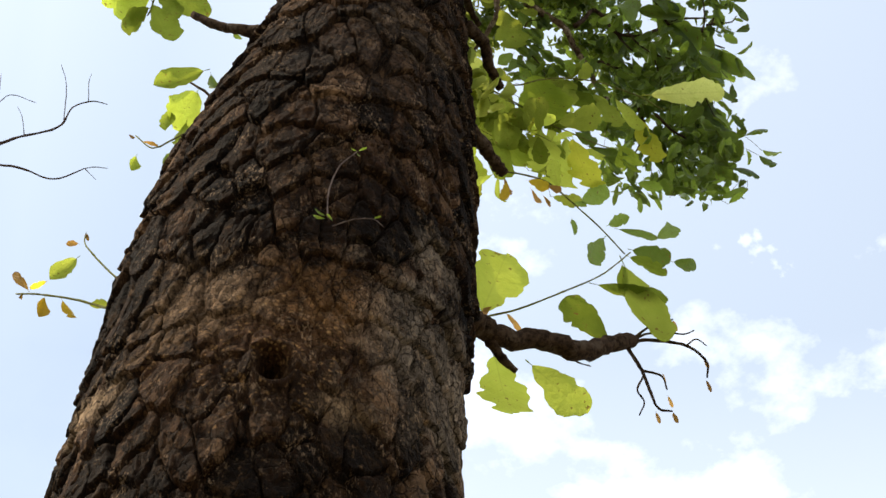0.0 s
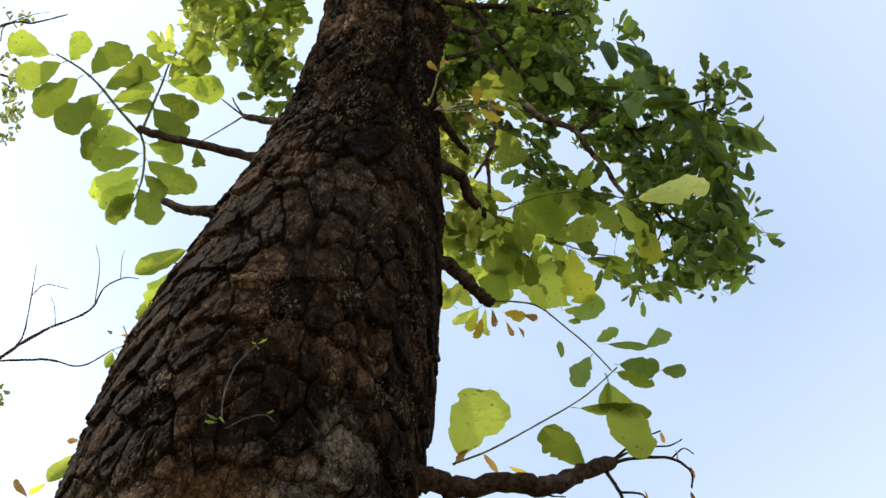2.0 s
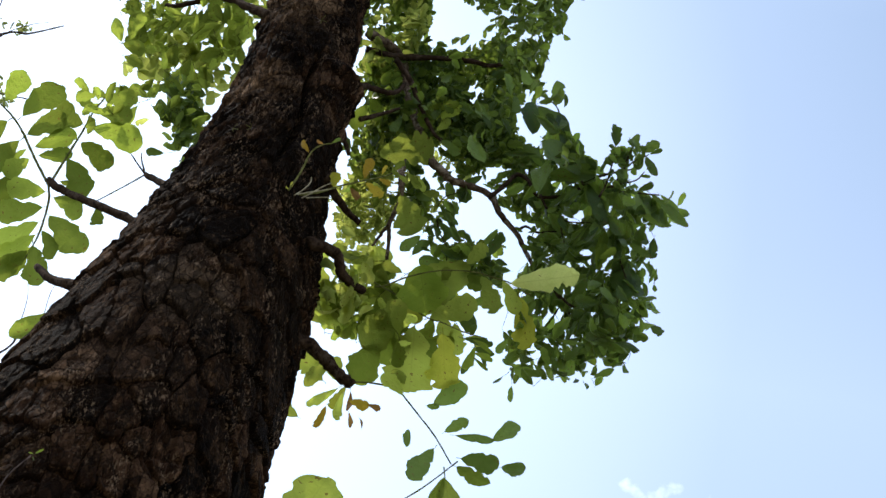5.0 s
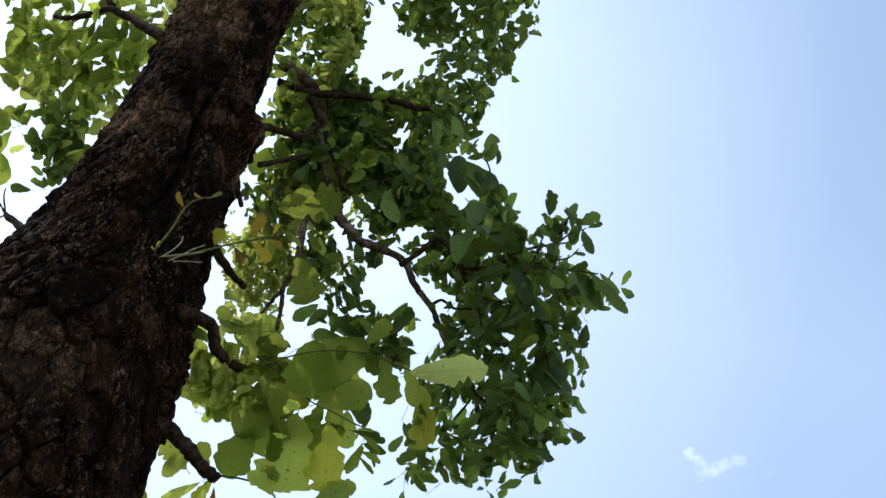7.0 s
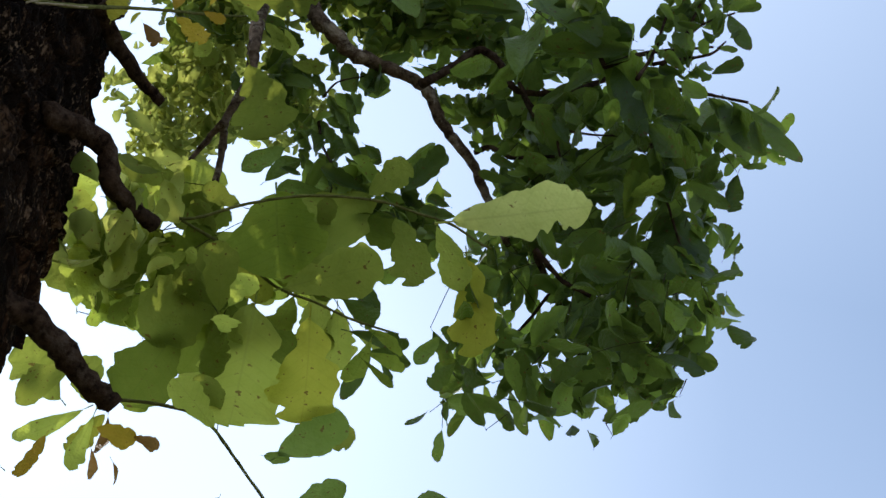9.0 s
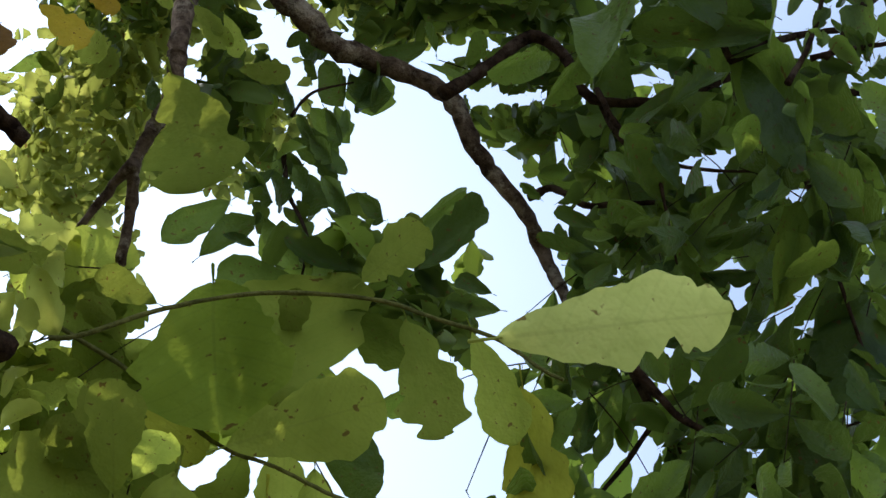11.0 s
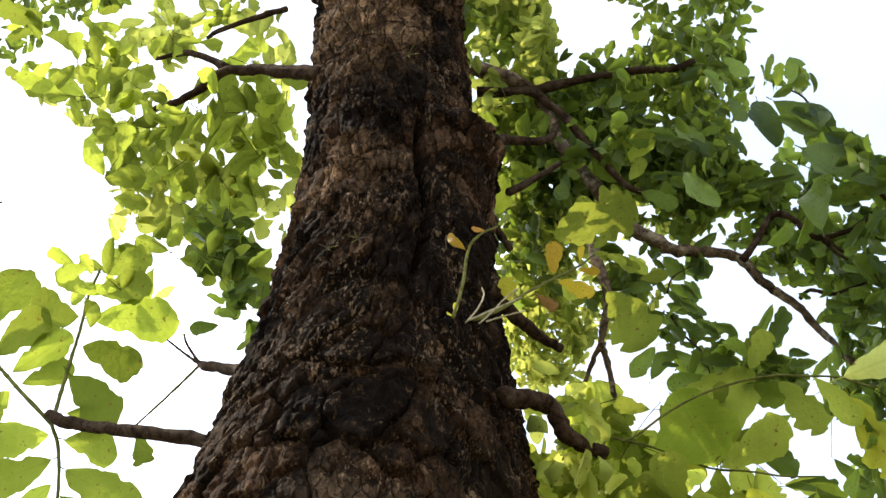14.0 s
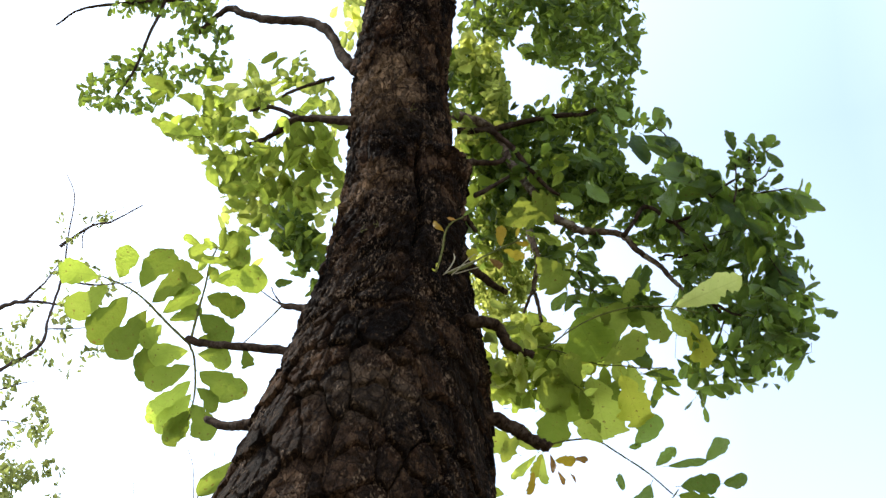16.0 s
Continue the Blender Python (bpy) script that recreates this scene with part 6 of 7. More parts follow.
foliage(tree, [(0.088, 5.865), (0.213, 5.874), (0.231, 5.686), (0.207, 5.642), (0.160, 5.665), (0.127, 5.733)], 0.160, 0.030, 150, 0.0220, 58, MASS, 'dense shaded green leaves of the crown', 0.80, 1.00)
# bright clumps by the trunk get their sunlight from the MASSB colour
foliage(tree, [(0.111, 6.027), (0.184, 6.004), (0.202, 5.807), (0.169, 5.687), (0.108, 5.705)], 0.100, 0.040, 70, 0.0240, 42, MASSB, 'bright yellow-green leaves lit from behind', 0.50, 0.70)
foliage(tree, [(0.097, 6.105), (0.170, 6.081), (0.188, 5.880), (0.155, 5.758), (0.093, 5.776)], 0.160, 0.030, 60, 0.0200, 69, MASS, 'dense shaded green leaves of the crown', 0.50, 0.70)
foliage(tree, [(0.047, 5.794), (0.195, 5.823), (0.225, 5.714), (0.169, 5.648), (0.203, 5.601), (0.138, 5.570), (0.076, 5.675)], 0.170, 0.030, 150, 0.0180, 52, MASS, 'dense shaded green leaves of the crown', 0.70, 1.00)
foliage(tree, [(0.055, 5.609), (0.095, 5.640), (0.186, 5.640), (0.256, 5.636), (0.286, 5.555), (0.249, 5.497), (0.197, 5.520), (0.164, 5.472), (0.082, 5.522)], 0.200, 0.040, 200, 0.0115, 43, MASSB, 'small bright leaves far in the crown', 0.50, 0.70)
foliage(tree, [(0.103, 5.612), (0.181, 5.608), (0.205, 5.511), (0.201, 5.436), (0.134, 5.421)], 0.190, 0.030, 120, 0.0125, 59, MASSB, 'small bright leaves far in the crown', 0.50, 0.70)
foliage(tree, [(0.244, 5.686), (0.372, 5.708), (0.385, 5.649), (0.356, 5.644), (0.313, 5.626), (0.268, 5.643)], 0.180, 0.020, 44, 0.0200, 62, MASS, 'dense shaded green leaves of the crown', 0.80, 1.00)
foliage(tree, [(0.339, 5.591), (0.379, 5.617), (0.409, 5.539), (0.392, 5.527), (0.372, 5.546)], 0.190, 0.020, 22, 0.0180, 63, MASS, 'dense shaded green leaves of the crown', 0.80, 1.00)
foliage(tree, [(0.034, 6.036), (0.158, 6.061), (0.192, 5.934), (0.188, 5.805), (0.079, 5.828)], 0.140, 0.030, 80, 0.0200, 64, MASS, 'dense shaded green leaves of the crown', 0.50, 0.70)
foliage(tree, [(0.289, 5.627), (0.348, 5.706), (0.385, 5.698), (0.397, 5.626), (0.418, 5.627), (0.417, 5.587), (0.373, 5.559), (0.330, 5.570)], 0.160, 0.030, 110, 0.0200, 65, MASS, 'dense shaded green leaves of the crown', 0.80, 1.00)
leafy(second_stem, [(0.111, 5.417), (0.321, 5.428), (0.377, 5.236), (0.298, 5.160), (0.230, 5.179), (0.146, 5.259)], 0.160, 0.020, 22, 0.0460, 66, PALE, 0.90, 0.30, FLATS)
leafy(second_stem, [(0.110, 5.429), (0.306, 5.444), (0.346, 5.282), (0.284, 5.200), (0.212, 5.226), (0.141, 5.290)], 0.180, 0.020, 18, 0.0440, 67, DEEP, 0.90, 0.30, FLATS)
foliage(tree, [(0.164, 5.766), (0.238, 5.778), (0.251, 5.724), (0.238, 5.680), (0.226, 5.633), (0.194, 5.684)], 0.180, 0.020, 70, 0.0190, 68, MASS, 'dense shaded green leaves of the crown', 0.80, 1.00)
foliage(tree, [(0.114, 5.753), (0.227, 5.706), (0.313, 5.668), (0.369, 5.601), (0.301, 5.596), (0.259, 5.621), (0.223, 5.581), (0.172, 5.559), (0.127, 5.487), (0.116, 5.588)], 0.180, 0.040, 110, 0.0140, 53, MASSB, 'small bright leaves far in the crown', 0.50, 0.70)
foliage(tree, [(0.203, 5.591), (0.253, 5.564), (0.285, 5.506), (0.267, 5.475), (0.201, 5.530)], 0.160, 0.040, 24, 0.0230, 48, MASS, 'dense shaded green leaves of the crown', 0.50, 0.70)
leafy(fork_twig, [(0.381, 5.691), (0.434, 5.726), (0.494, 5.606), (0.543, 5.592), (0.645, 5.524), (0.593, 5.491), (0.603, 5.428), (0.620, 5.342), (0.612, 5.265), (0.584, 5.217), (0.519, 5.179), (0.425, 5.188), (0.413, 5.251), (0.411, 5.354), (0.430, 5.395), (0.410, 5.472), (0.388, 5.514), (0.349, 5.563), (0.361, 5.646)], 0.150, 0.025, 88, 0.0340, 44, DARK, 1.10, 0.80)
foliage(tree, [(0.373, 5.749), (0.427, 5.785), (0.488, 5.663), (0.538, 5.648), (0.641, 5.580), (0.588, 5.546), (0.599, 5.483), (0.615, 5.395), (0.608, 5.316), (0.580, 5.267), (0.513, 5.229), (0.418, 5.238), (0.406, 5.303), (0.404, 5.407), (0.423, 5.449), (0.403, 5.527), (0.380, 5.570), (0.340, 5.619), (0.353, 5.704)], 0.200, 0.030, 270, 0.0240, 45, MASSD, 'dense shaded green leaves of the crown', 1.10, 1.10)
foliage(tree, [(0.387, 5.608), (0.461, 5.622), (0.498, 5.568), (0.495, 5.502), (0.442, 5.496), (0.405, 5.547)], 0.200, 0.030, 60, 0.0160, 54, MASS, 'small leaves deep in the crown', 0.80, 1.00)
foliage(tree, [(0.524, 5.467), (0.520, 5.558), (0.526, 5.594), (0.551, 5.590), (0.586, 5.571), (0.599, 5.520), (0.584, 5.479), (0.555, 5.454)], 0.060, 0.012, 26, 0.0150, 46, MASSD, 'small leaves on an upright sprig', 0.30, 0.80)
foliage(tree, [(0.386, 5.698), (0.436, 5.682), (0.467, 5.578), (0.523, 5.500), (0.436, 5.538)], 0.050, 0.020, 10, 0.0300, 47, MASS, 'dense shaded green leaves of the crown', 1.00, 0.90)
foliage(tree, [(0.142, 5.433), (0.183, 5.410), (0.231, 5.373), (0.229, 5.305), (0.259, 5.219), (0.178, 5.207), (0.143, 5.238)], 0.120, 0.030, 16, 0.0340, 49, MASSB, 'yellow-green leaves behind', 0.50, 0.70)
foliage(tree, [(0.251, 5.504), (0.407, 5.448), (0.401, 5.344), (0.329, 5.387), (0.257, 5.430)], 0.160, 0.030, 36, 0.0280, 50, MASS, 'dense shaded green leaves of the crown', 0.50, 0.70)

# seedlings rooted in the bark
def seedling(label):
    e = new("epiphyte")
    return tagged(e, label, "epiphyte", "seedlings on the bark")


yellow_sprig = seedling("yellowing seedling with straw-pale roots in the bark")

sprig_stem = limb(yellow_sprig, [(0.160, -0.135, 5.217), (0.175, -0.100, 5.262), (0.190, -0.065, 5.313), (0.208, -0.030, 5.363), (0.224, 0.005, 5.411), (0.232, 0.040, 5.461)], 0.0017, 0.0009, TWIG, name='stem')
root = limb(yellow_sprig, [(0.154, -0.140, 5.210), (0.163, -0.137, 5.226), (0.168, -0.133, 5.245), (0.166, -0.130, 5.258)], 0.0008, 0.0006, STRAW, name='root')
root = limb(yellow_sprig, [(0.165, -0.140, 5.206), (0.174, -0.137, 5.219), (0.185, -0.133, 5.237), (0.196, -0.130, 5.250)], 0.0008, 0.0006, STRAW, name='root')
root = limb(yellow_sprig, [(0.157, -0.140, 5.212), (0.171, -0.137, 5.221), (0.187, -0.133, 5.231), (0.198, -0.130, 5.238)], 0.0008, 0.0006, STRAW, name='root')
root = limb(yellow_sprig, [(0.171, -0.140, 5.207), (0.186, -0.135, 5.215), (0.201, -0.130, 5.222)], 0.0008, 0.0006, STRAW, name='root')
leaf(yellow_sprig, (0.166, -0.020, 5.354), (0.165, -0.020, 5.385), FLATS[4], YELLOW, 0.20, stretch=1.30)
leaf(yellow_sprig, (0.206, -0.020, 5.375), (0.207, -0.020, 5.422), FLATS[1], OCHRE, 0.20, stretch=0.80)
leaf(yellow_sprig, (0.208, -0.020, 5.372), (0.241, -0.020, 5.343), LEAF_TORN, OCHRE, 0.20, stretch=0.70)
leaf(yellow_sprig, (0.226, -0.020, 5.381), (0.246, -0.020, 5.370), FLATS[4], OCHRE, 0.20, stretch=0.80)
leaf(yellow_sprig, (0.188, -0.020, 5.360), (0.208, -0.020, 5.334), SHAPES[1], BROWN, 0.20, stretch=0.80)
leaf(yellow_sprig, (0.229, -0.020, 5.387), (0.232, -0.020, 5.411), SHAPES[5], OCHRE, 0.20, stretch=0.90)
leaf(yellow_sprig, (0.180, -0.020, 5.355), (0.182, -0.020, 5.373), SHAPES[5], YELLOW, 0.20)
leaf(yellow_sprig, (0.241, -0.020, 5.401), (0.256, -0.020, 5.418), SHAPES[1], PALE, 0.20)
leaf(yellow_sprig, (0.241, -0.020, 5.399), (0.254, -0.020, 5.387), SHAPES[1], PALE, 0.20)
leaf(yellow_sprig, (0.247, -0.020, 5.395), (0.274, -0.020, 5.375), LEAF_NARROW, PALE, 0.20)
green_sprig = seedling("thin green seedling stem on dark bark")
sprig_stem = limb(green_sprig, [(0.144, -0.140, 5.219), (0.151, -0.137, 5.255), (0.157, -0.135, 5.302), (0.168, -0.133, 5.320), (0.181, -0.130, 5.328)], 0.0016, 0.0008, TWIG, name='stem')
leaf(green_sprig, (0.156, -0.140, 5.295), (0.139, -0.140, 5.320), SHAPES[5], OCHRE, 0.30)
leaf(green_sprig, (0.173, -0.140, 5.314), (0.160, -0.140, 5.321), SHAPES[5], BROWN, 0.30)
leaf(green_sprig, (0.182, -0.140, 5.318), (0.194, -0.140, 5.329), SHAPES[5], GREEN, 0.30)
leaf(green_sprig, (0.145, -0.140, 5.221), (0.147, -0.140, 5.237), SHAPES[5], YELLOW, 0.30)
leaf(green_sprig, (0.144, -0.140, 5.220), (0.138, -0.140, 5.226), SHAPES[5], YELLOW, 0.30)
low_sprig = seedling("wiry grey seedling stem with mossy tuft on bark")
sprig_stem = limb(low_sprig, [(-0.065, -0.228, 4.501), (-0.065, -0.231, 4.544), (-0.054, -0.235, 4.590), (-0.034, -0.238, 4.621)], 0.0011, 0.0007, GREYWOOD, name='stem')
sprig_stem = limb(low_sprig, [(-0.059, -0.228, 4.487), (-0.036, -0.231, 4.502), (-0.014, -0.235, 4.504), (-0.002, -0.238, 4.489)], 0.0008, 0.0005, GREYWOOD, name='stem')
leaf(low_sprig, (-0.066, -0.233, 4.495), (-0.081, -0.233, 4.501), LEAF_NARROW, DARK, 0.40)
leaf(low_sprig, (-0.067, -0.233, 4.491), (-0.083, -0.233, 4.491), LEAF_NARROW, DARK, 0.40)
leaf(low_sprig, (-0.033, -0.233, 4.628), (-0.024, -0.233, 4.637), LEAF_NARROW, DARK, 0.40)
leaf(low_sprig, (-0.034, -0.233, 4.625), (-0.030, -0.233, 4.617), LEAF_NARROW, DARK, 0.40)
leaf(low_sprig, (-0.014, -0.233, 4.507), (-0.006, -0.233, 4.514), LEAF_NARROW, DARK, 0.40)
leaf(low_sprig, (-0.059, -0.233, 4.489), (-0.065, -0.233, 4.500), LEAF_NARROW, DARK, 0.40)
leaf(low_sprig, (-0.033, -0.233, 4.628), (-0.040, -0.233, 4.630), LEAF_NARROW, DARK, 0.40)
tuft = seedling("small dry tuft of moss and fern on bark")
tuft_stem = limb(tuft, [(0.034, -0.125, 5.347), (0.032, -0.131, 5.344), (0.030, -0.137, 5.340)], 0.0006, 0.0003, GREYWOOD, name='stem', sides=4)
tuft_stem = limb(tuft, [(0.034, -0.125, 5.347), (0.039, -0.131, 5.348), (0.043, -0.137, 5.345)], 0.0006, 0.0003, TWIG, name='stem', sides=4)
tuft_stem = limb(tuft, [(0.034, -0.125, 5.347), (0.035, -0.131, 5.347), (0.035, -0.137, 5.344)], 0.0006, 0.0003, GREYWOOD, name='stem', sides=4)
tuft_stem = limb(tuft, [(0.034, -0.125, 5.347), (0.041, -0.131, 5.341), (0.047, -0.137, 5.334)], 0.0006, 0.0003, TWIG, name='stem', sides=4)
tuft_stem = limb(tuft, [(0.034, -0.125, 5.347), (0.034, -0.131, 5.339), (0.033, -0.137, 5.331)], 0.0006, 0.0003, GREYWOOD, name='stem', sides=4)
tuft_stem = limb(tuft, [(0.034, -0.125, 5.347), (0.037, -0.131, 5.338), (0.040, -0.137, 5.329)], 0.0006, 0.0003, TWIG, name='stem', sides=4)
tuft = seedling("small dry tuft of moss and fern on bark")
tuft_stem = limb(tuft, [(0.060, -0.125, 5.352), (0.064, -0.131, 5.352), (0.068, -0.137, 5.350)], 0.0006, 0.0003, GREYWOOD, name='stem', sides=4)
tuft_stem = limb(tuft, [(0.060, -0.125, 5.352), (0.060, -0.131, 5.351), (0.060, -0.137, 5.349)], 0.0006, 0.0003, TWIG, name='stem', sides=4)
tuft_stem = limb(tuft, [(0.060, -0.125, 5.352), (0.066, -0.131, 5.345), (0.073, -0.137, 5.338)], 0.0006, 0.0003, GREYWOOD, name='stem', sides=4)
tuft_stem = limb(tuft, [(0.060, -0.125, 5.352), (0.059, -0.131, 5.343), (0.058, -0.137, 5.335)], 0.0006, 0.0003, TWIG, name='stem', sides=4)
tuft_stem = limb(tuft, [(0.060, -0.125, 5.352), (0.063, -0.131, 5.342), (0.065, -0.137, 5.334)], 0.0006, 0.0003, GREYWOOD, name='stem', sides=4)
tuft_stem = limb(tuft, [(0.060, -0.125, 5.352), (0.058, -0.131, 5.348), (0.055, -0.137, 5.344)], 0.0006, 0.0003, TWIG, name='stem', sides=4)
tuft = seedling("small dry tuft of moss and fern on bark")
tuft_stem = limb(tuft, [(0.094, -0.085, 5.634), (0.094, -0.091, 5.633), (0.094, -0.097, 5.631)], 0.0006, 0.0003, GREYWOOD, name='stem', sides=4)
tuft_stem = limb(tuft, [(0.094, -0.085, 5.634), (0.101, -0.091, 5.626), (0.107, -0.097, 5.618)], 0.0006, 0.0003, TWIG, name='stem', sides=4)
tuft_stem = limb(tuft, [(0.094, -0.085, 5.634), (0.093, -0.091, 5.624), (0.092, -0.097, 5.615)], 0.0006, 0.0003, GREYWOOD, name='stem', sides=4)
tuft_stem = limb(tuft, [(0.094, -0.085, 5.634), (0.097, -0.091, 5.623), (0.099, -0.097, 5.614)], 0.0006, 0.0003, TWIG, name='stem', sides=4)
tuft_stem = limb(tuft, [(0.094, -0.085, 5.634), (0.091, -0.091, 5.630), (0.089, -0.097, 5.625)], 0.0006, 0.0003, GREYWOOD, name='stem', sides=4)
tuft_stem = limb(tuft, [(0.094, -0.085, 5.634), (0.099, -0.091, 5.634), (0.103, -0.097, 5.632)], 0.0006, 0.0003, TWIG, name='stem', sides=4)

# sprigs on the left edge
edge_stem = limb(tree, [(-0.257, 0.050, 4.614), (-0.274, 0.087, 4.657), (-0.309, 0.125, 4.708), (-0.352, 0.163, 4.751), (-0.376, 0.200, 4.789)], 0.0020, 0.0010, TWIG)
edge_stem_b = limb(tree, [(-0.260, 0.050, 4.664), (-0.275, 0.087, 4.729), (-0.292, 0.125, 4.801), (-0.301, 0.163, 4.868), (-0.298, 0.200, 4.936)], 0.0015, 0.0008, TWIG)
leaf(edge_stem, (-0.305, 0.190, 4.871), (-0.339, 0.190, 4.814), SHAPES[2], PALE, 0.40)
leaf(edge_stem, (-0.360, 0.190, 4.786), (-0.385, 0.190, 4.820), SHAPES[5], BROWN, 0.40)
leaf(edge_stem, (-0.341, 0.190, 4.782), (-0.349, 0.190, 4.737), SHAPES[0], OCHRE, 0.40)
leaf(edge_stem, (-0.320, 0.190, 4.782), (-0.300, 0.190, 4.747), SHAPES[1], OCHRE, 0.40)
leaf(edge_stem, (-0.286, 0.190, 4.780), (-0.263, 0.190, 4.790), SHAPES[1], PALE, 0.40)
leaf(edge_stem, (-0.299, 0.190, 4.923), (-0.296, 0.190, 4.909), SHAPES[3], BROWN, 0.40)
leaf(edge_stem, (-0.306, 0.190, 4.898), (-0.322, 0.190, 4.895), SHAPES[3], BROWN, 0.40)
leaf(edge_stem, (-0.339, 0.190, 4.814), (-0.359, 0.190, 4.794), SHAPES[5], OCHRE, 0.40)
leaf(edge_stem, (-0.368, 0.190, 4.780), (-0.371, 0.190, 4.768), SHAPES[1], BROWN, 0.40)
edge_twig = limb(tree, [(-0.154, 0.000, 4.958), (-0.174, 0.033, 5.052), (-0.190, 0.067, 5.117), (-0.221, 0.100, 5.181)], 0.0025, 0.0010)
edge_twig_b = limb(tree, [(-0.190, 0.000, 4.935), (-0.213, 0.033, 4.948), (-0.237, 0.067, 4.964), (-0.257, 0.100, 5.028)], 0.0015, 0.0008, TWIG)
leaf(edge_twig, (-0.176, 0.060, 5.146), (-0.247, 0.060, 5.088), SHAPES[2], BRIGHT, 0.30, stretch=0.80)
leaf(edge_twig, (-0.185, 0.060, 5.100), (-0.213, 0.060, 5.011), LEAF_BROAD, BRIGHT, 0.30)
leaf(edge_twig, (-0.221, 0.060, 5.042), (-0.224, 0.060, 4.979), SHAPES[4], BRIGHT, 0.30)
leaf(edge_twig, (-0.197, 0.060, 5.024), (-0.203, 0.060, 4.965), SHAPES[1], BRIGHT, 0.30)
leaf(edge_twig, (-0.258, 0.060, 4.933), (-0.265, 0.060, 4.895), SHAPES[0], BRIGHT, 0.30)
leaf(edge_twig, (-0.253, 0.060, 4.965), (-0.231, 0.060, 4.964), LEAF_NARROW, BROWN, 0.30)
leaf(edge_twig, (-0.270, 0.060, 4.974), (-0.262, 0.060, 4.967), SHAPES[1], BROWN, 0.30)
leaf(edge_twig, (-0.188, 0.060, 4.984), (-0.215, 0.060, 4.940), SHAPES[3], BRIGHT, 0.30)
leaf(edge_twig, (-0.171, 0.060, 5.140), (-0.164, 0.060, 5.104), SHAPES[1], GREEN, 0.30)
leaf(edge_twig, (-0.202, 0.060, 4.962), (-0.224, 0.060, 4.913), SHAPES[0], GREEN, 0.30)
leaf(edge_twig, (-0.131, 0.060, 5.232), (-0.145, 0.060, 5.238), SHAPES[3], GREEN, 0.30)

# thin half-bare trees behind, on the left
def thin_tree(label, x):
    t = new("tree")
    tagged(t, label, "tree")
    v, f = tube([(x, 0.55, -0.05), (x + 0.03, 0.5, 1.6), (x - 0.02, 0.45, 3.4), (x + 0.06, 0.36, 4.9)], 0.05, 0.018, 9, 8, 0.1, 7)
    part("trunk", mesh_of("trunk", v, f), GREYWOOD, t)
    return t


bare_tree = thin_tree("slender grey tree with bare twigs", -1.0)

limb(bare_tree, [(-0.94, 0.36, 4.9), (-0.80, 0.33, 5.02), (-0.518, 0.300, 5.107)], 0.012, 0.006, GREYWOOD)
bough = limb(bare_tree, [(-0.518, 0.300, 5.107), (-0.477, 0.300, 5.154), (-0.449, 0.300, 5.191), (-0.406, 0.300, 5.238), (-0.347, 0.300, 5.283), (-0.331, 0.300, 5.334), (-0.305, 0.300, 5.358), (-0.282, 0.300, 5.358)], 0.0029, 0.0006, GREYWOOD, sides=5, rough=0.2)
bough_twig = limb(bare_tree, [(-0.340, 0.300, 5.302), (-0.343, 0.300, 5.385), (-0.354, 0.300, 5.431)], 0.0009, 0.0004, GREYWOOD, sides=5, rough=0.2)
bough_twig = limb(bare_tree, [(-0.463, 0.300, 5.175), (-0.436, 0.300, 5.218), (-0.434, 0.300, 5.306), (-0.436, 0.300, 5.382)], 0.0017, 0.0005, GREYWOOD, sides=5, rough=0.2)
bough_twig = limb(bare_tree, [(-0.434, 0.300, 5.312), (-0.417, 0.300, 5.338), (-0.382, 0.300, 5.330)], 0.0008, 0.0004, GREYWOOD, sides=5, rough=0.2)
bough_twig = limb(bare_tree, [(-0.459, 0.300, 5.171), (-0.392, 0.300, 5.176), (-0.343, 0.300, 5.165), (-0.299, 0.300, 5.204), (-0.272, 0.300, 5.211)], 0.0017, 0.0005, GREYWOOD, sides=5, rough=0.2)
bough_twig = limb(bare_tree, [(-0.391, 0.300, 5.247), (-0.397, 0.300, 5.288), (-0.406, 0.300, 5.313)], 0.0007, 0.0003, GREYWOOD, sides=5, rough=0.2)
bough_twig = limb(bare_tree, [(-0.309, 0.300, 5.356), (-0.312, 0.300, 5.400), (-0.310, 0.300, 5.423)], 0.0007, 0.0003, GREYWOOD, sides=5, rough=0.2)
bough_twig = limb(bare_tree, [(-0.303, 0.300, 5.201), (-0.285, 0.300, 5.180)], 0.0006, 0.0003, GREYWOOD, sides=5, rough=0.2)
leafy_tree = thin_tree("slender grey tree with sparse small pale leaves", -1.25)
limb(leafy_tree, [(-1.19, 0.36, 4.9), (-0.95, 0.36, 5.15), (-0.767, 0.340, 5.705)], 0.012, 0.006, GREYWOOD)
spray = limb(leafy_tree, [(-0.767, 0.340, 5.705), (-0.694, 0.340, 5.730), (-0.631, 0.340, 5.768), (-0.622, 0.340, 5.827), (-0.606, 0.340, 5.922), (-0.604, 0.340, 6.017), (-0.600, 0.340, 6.114), (-0.619, 0.340, 6.180)], 0.0040, 0.0007, GREYWOOD, sides=5, rough=0.2)
spray = limb(leafy_tree, [(-0.782, 0.340, 5.838), (-0.709, 0.340, 5.877), (-0.670, 0.340, 5.880), (-0.630, 0.340, 5.867), (-0.595, 0.340, 5.850)], 0.0050, 0.0015, GREYWOOD, sides=5, rough=0.2)
spray = limb(leafy_tree, [(-0.670, 0.340, 5.880), (-0.635, 0.340, 5.917), (-0.610, 0.340, 5.964)], 0.0030, 0.0010, GREYWOOD, sides=5, rough=0.2)
spray = limb(leafy_tree, [(-0.620, 0.340, 5.803), (-0.576, 0.340, 5.792), (-0.548, 0.340, 5.787)], 0.0014, 0.0006, GREYWOOD, sides=5, rough=0.2)
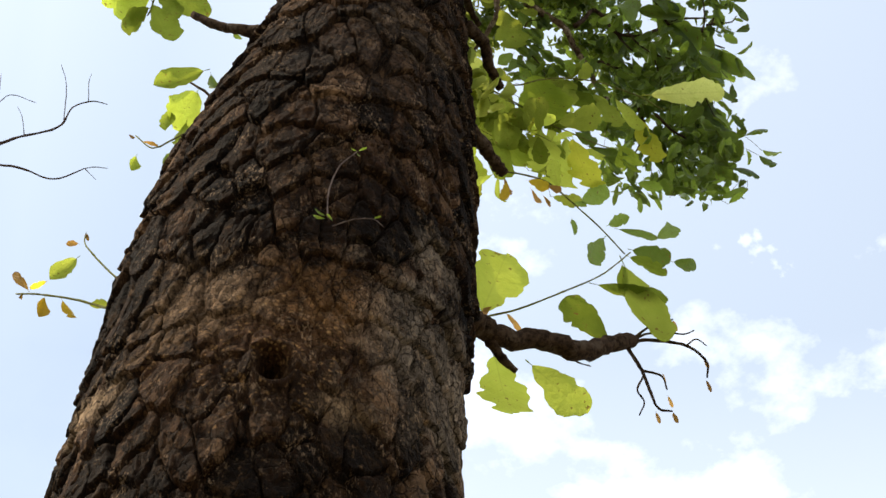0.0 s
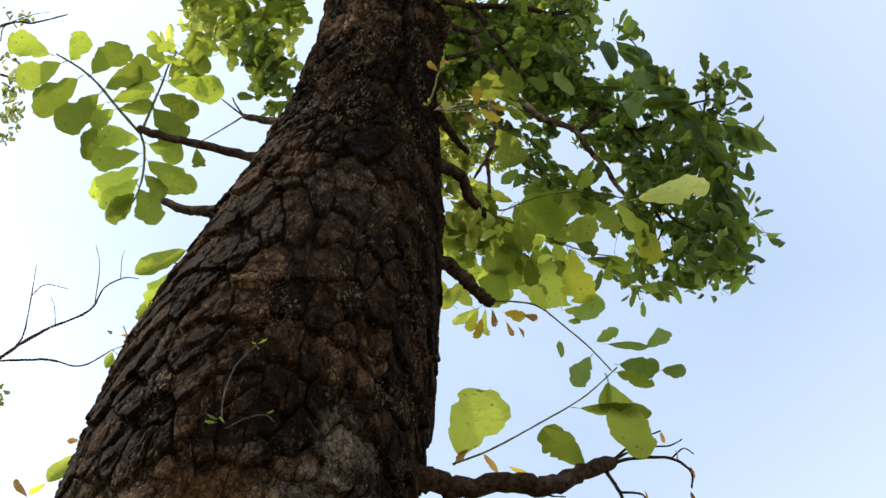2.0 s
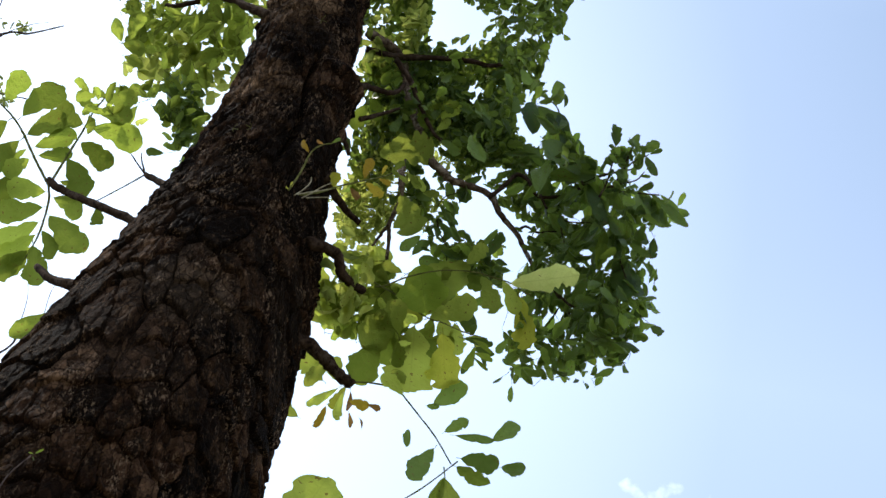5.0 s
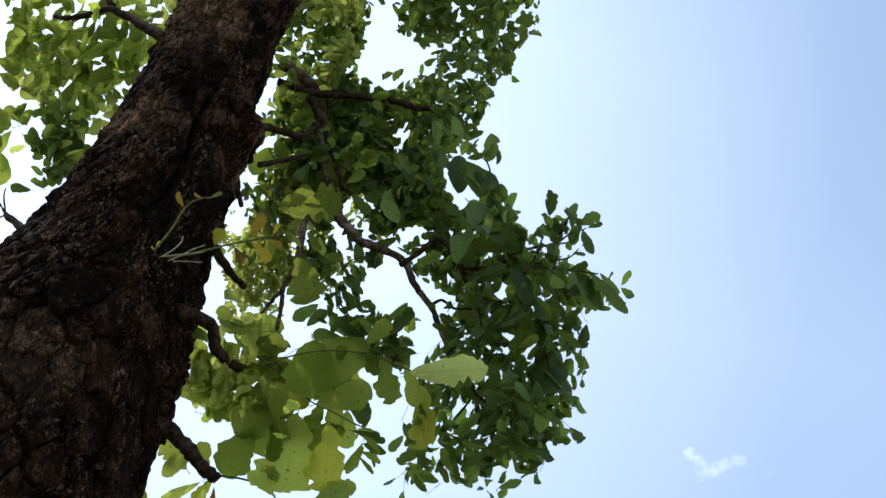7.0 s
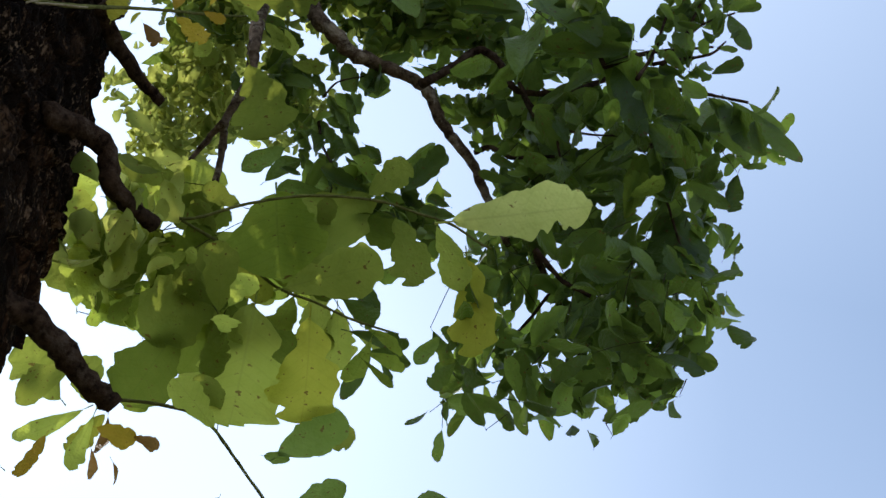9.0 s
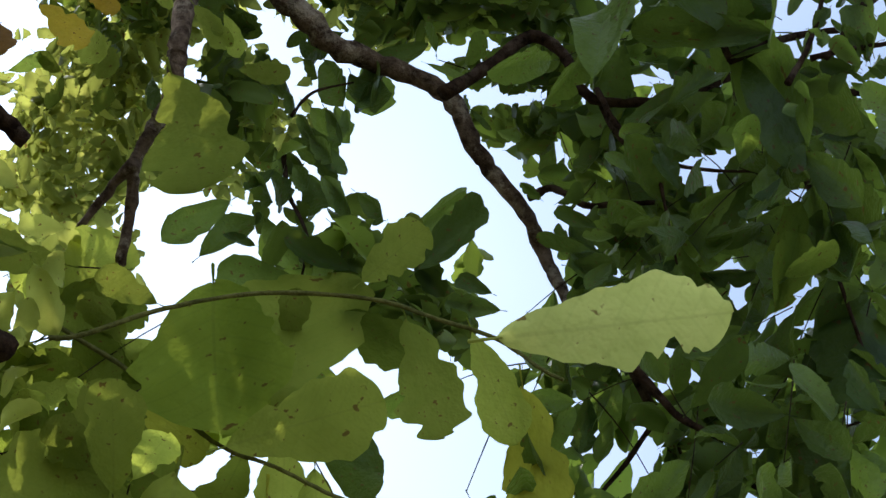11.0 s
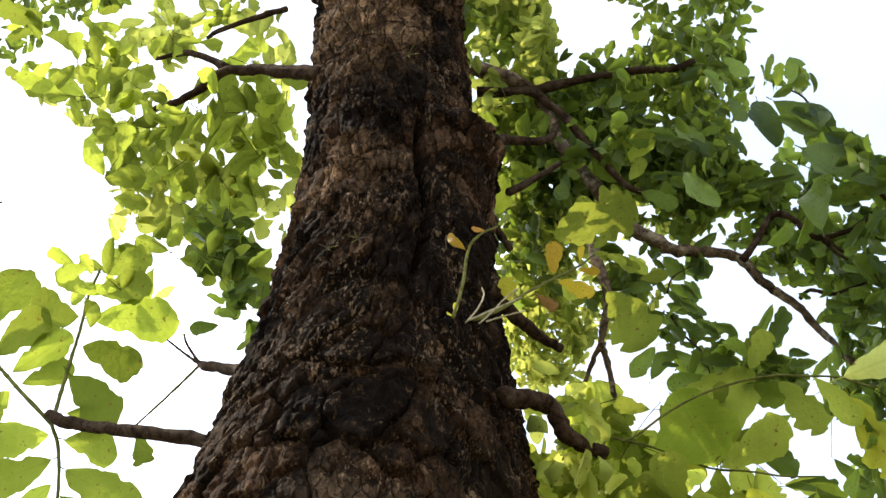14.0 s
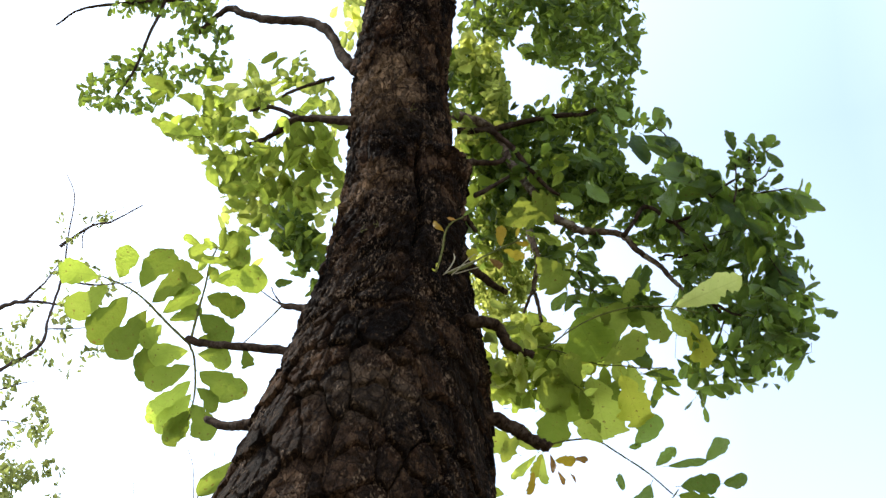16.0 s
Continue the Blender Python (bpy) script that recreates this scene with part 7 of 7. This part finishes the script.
spray = limb(leafy_tree, [(-0.690, 0.340, 5.684), (-0.653, 0.340, 5.689), (-0.634, 0.340, 5.687)], 0.0015, 0.0006, GREYWOOD, sides=5, rough=0.2)
spray = limb(leafy_tree, [(-0.738, 0.340, 5.610), (-0.683, 0.340, 5.614), (-0.644, 0.340, 5.597)], 0.0015, 0.0006, GREYWOOD, sides=5, rough=0.2)
spray = limb(leafy_tree, [(-0.577, 0.340, 5.982), (-0.575, 0.340, 6.023), (-0.538, 0.340, 6.054), (-0.505, 0.340, 6.065)], 0.0012, 0.0004, GREYWOOD, sides=5, rough=0.2)
spray = limb(leafy_tree, [(-0.616, 0.340, 5.999), (-0.565, 0.340, 6.032), (-0.529, 0.340, 6.034), (-0.477, 0.340, 6.059)], 0.0030, 0.0010, GREYWOOD, sides=5, rough=0.2)
spray = limb(leafy_tree, [(-0.605, 0.340, 5.914), (-0.548, 0.340, 5.886), (-0.484, 0.340, 5.873)], 0.0025, 0.0008, GREYWOOD, sides=5, rough=0.2)
foliage(leafy_tree, [(-0.701, 5.803), (-0.627, 5.942), (-0.615, 6.147), (-0.589, 6.068), (-0.500, 6.071), (-0.562, 5.977), (-0.542, 5.708), (-0.593, 5.646), (-0.683, 5.620)], 0.340, 0.030, 64, 0.0120, 71, SPARSE, 'sparse small pale leaves', 0.80, 0.90)
foliage(leafy_tree, [(-0.694, 5.723), (-0.635, 5.708), (-0.586, 5.570), (-0.620, 5.530), (-0.676, 5.545)], 0.340, 0.030, 40, 0.0120, 72, SPARSE, 'sparse small pale leaves', 0.80, 0.90)
foliage(leafy_tree, [(-0.714, 5.554), (-0.619, 5.518), (-0.544, 5.493), (-0.567, 5.445), (-0.554, 5.395), (-0.701, 5.432)], 0.340, 0.030, 90, 0.0130, 73, SPARSE, 'sparse small pale leaves', 0.80, 0.90)
foliage(leafy_tree, [(-0.766, 5.873), (-0.687, 5.851), (-0.623, 5.781), (-0.694, 5.723)], 0.340, 0.030, 12, 0.0130, 74, SPARSE, 'sparse small pale leaves', 0.80, 0.90)
foliage(leafy_tree, [(-0.612, 5.968), (-0.517, 5.925), (-0.483, 5.777), (-0.520, 5.717), (-0.579, 5.701)], 0.340, 0.030, 30, 0.0140, 75, SPARSE, 'sparse small pale leaves', 0.80, 0.90)
foliage(leafy_tree, [(-0.503, 5.213), (-0.453, 5.203), (-0.440, 5.119), (-0.490, 5.106)], 0.340, 0.020, 14, 0.0130, 76, SPARSE, 'sparse small pale leaves', 0.80, 0.90)
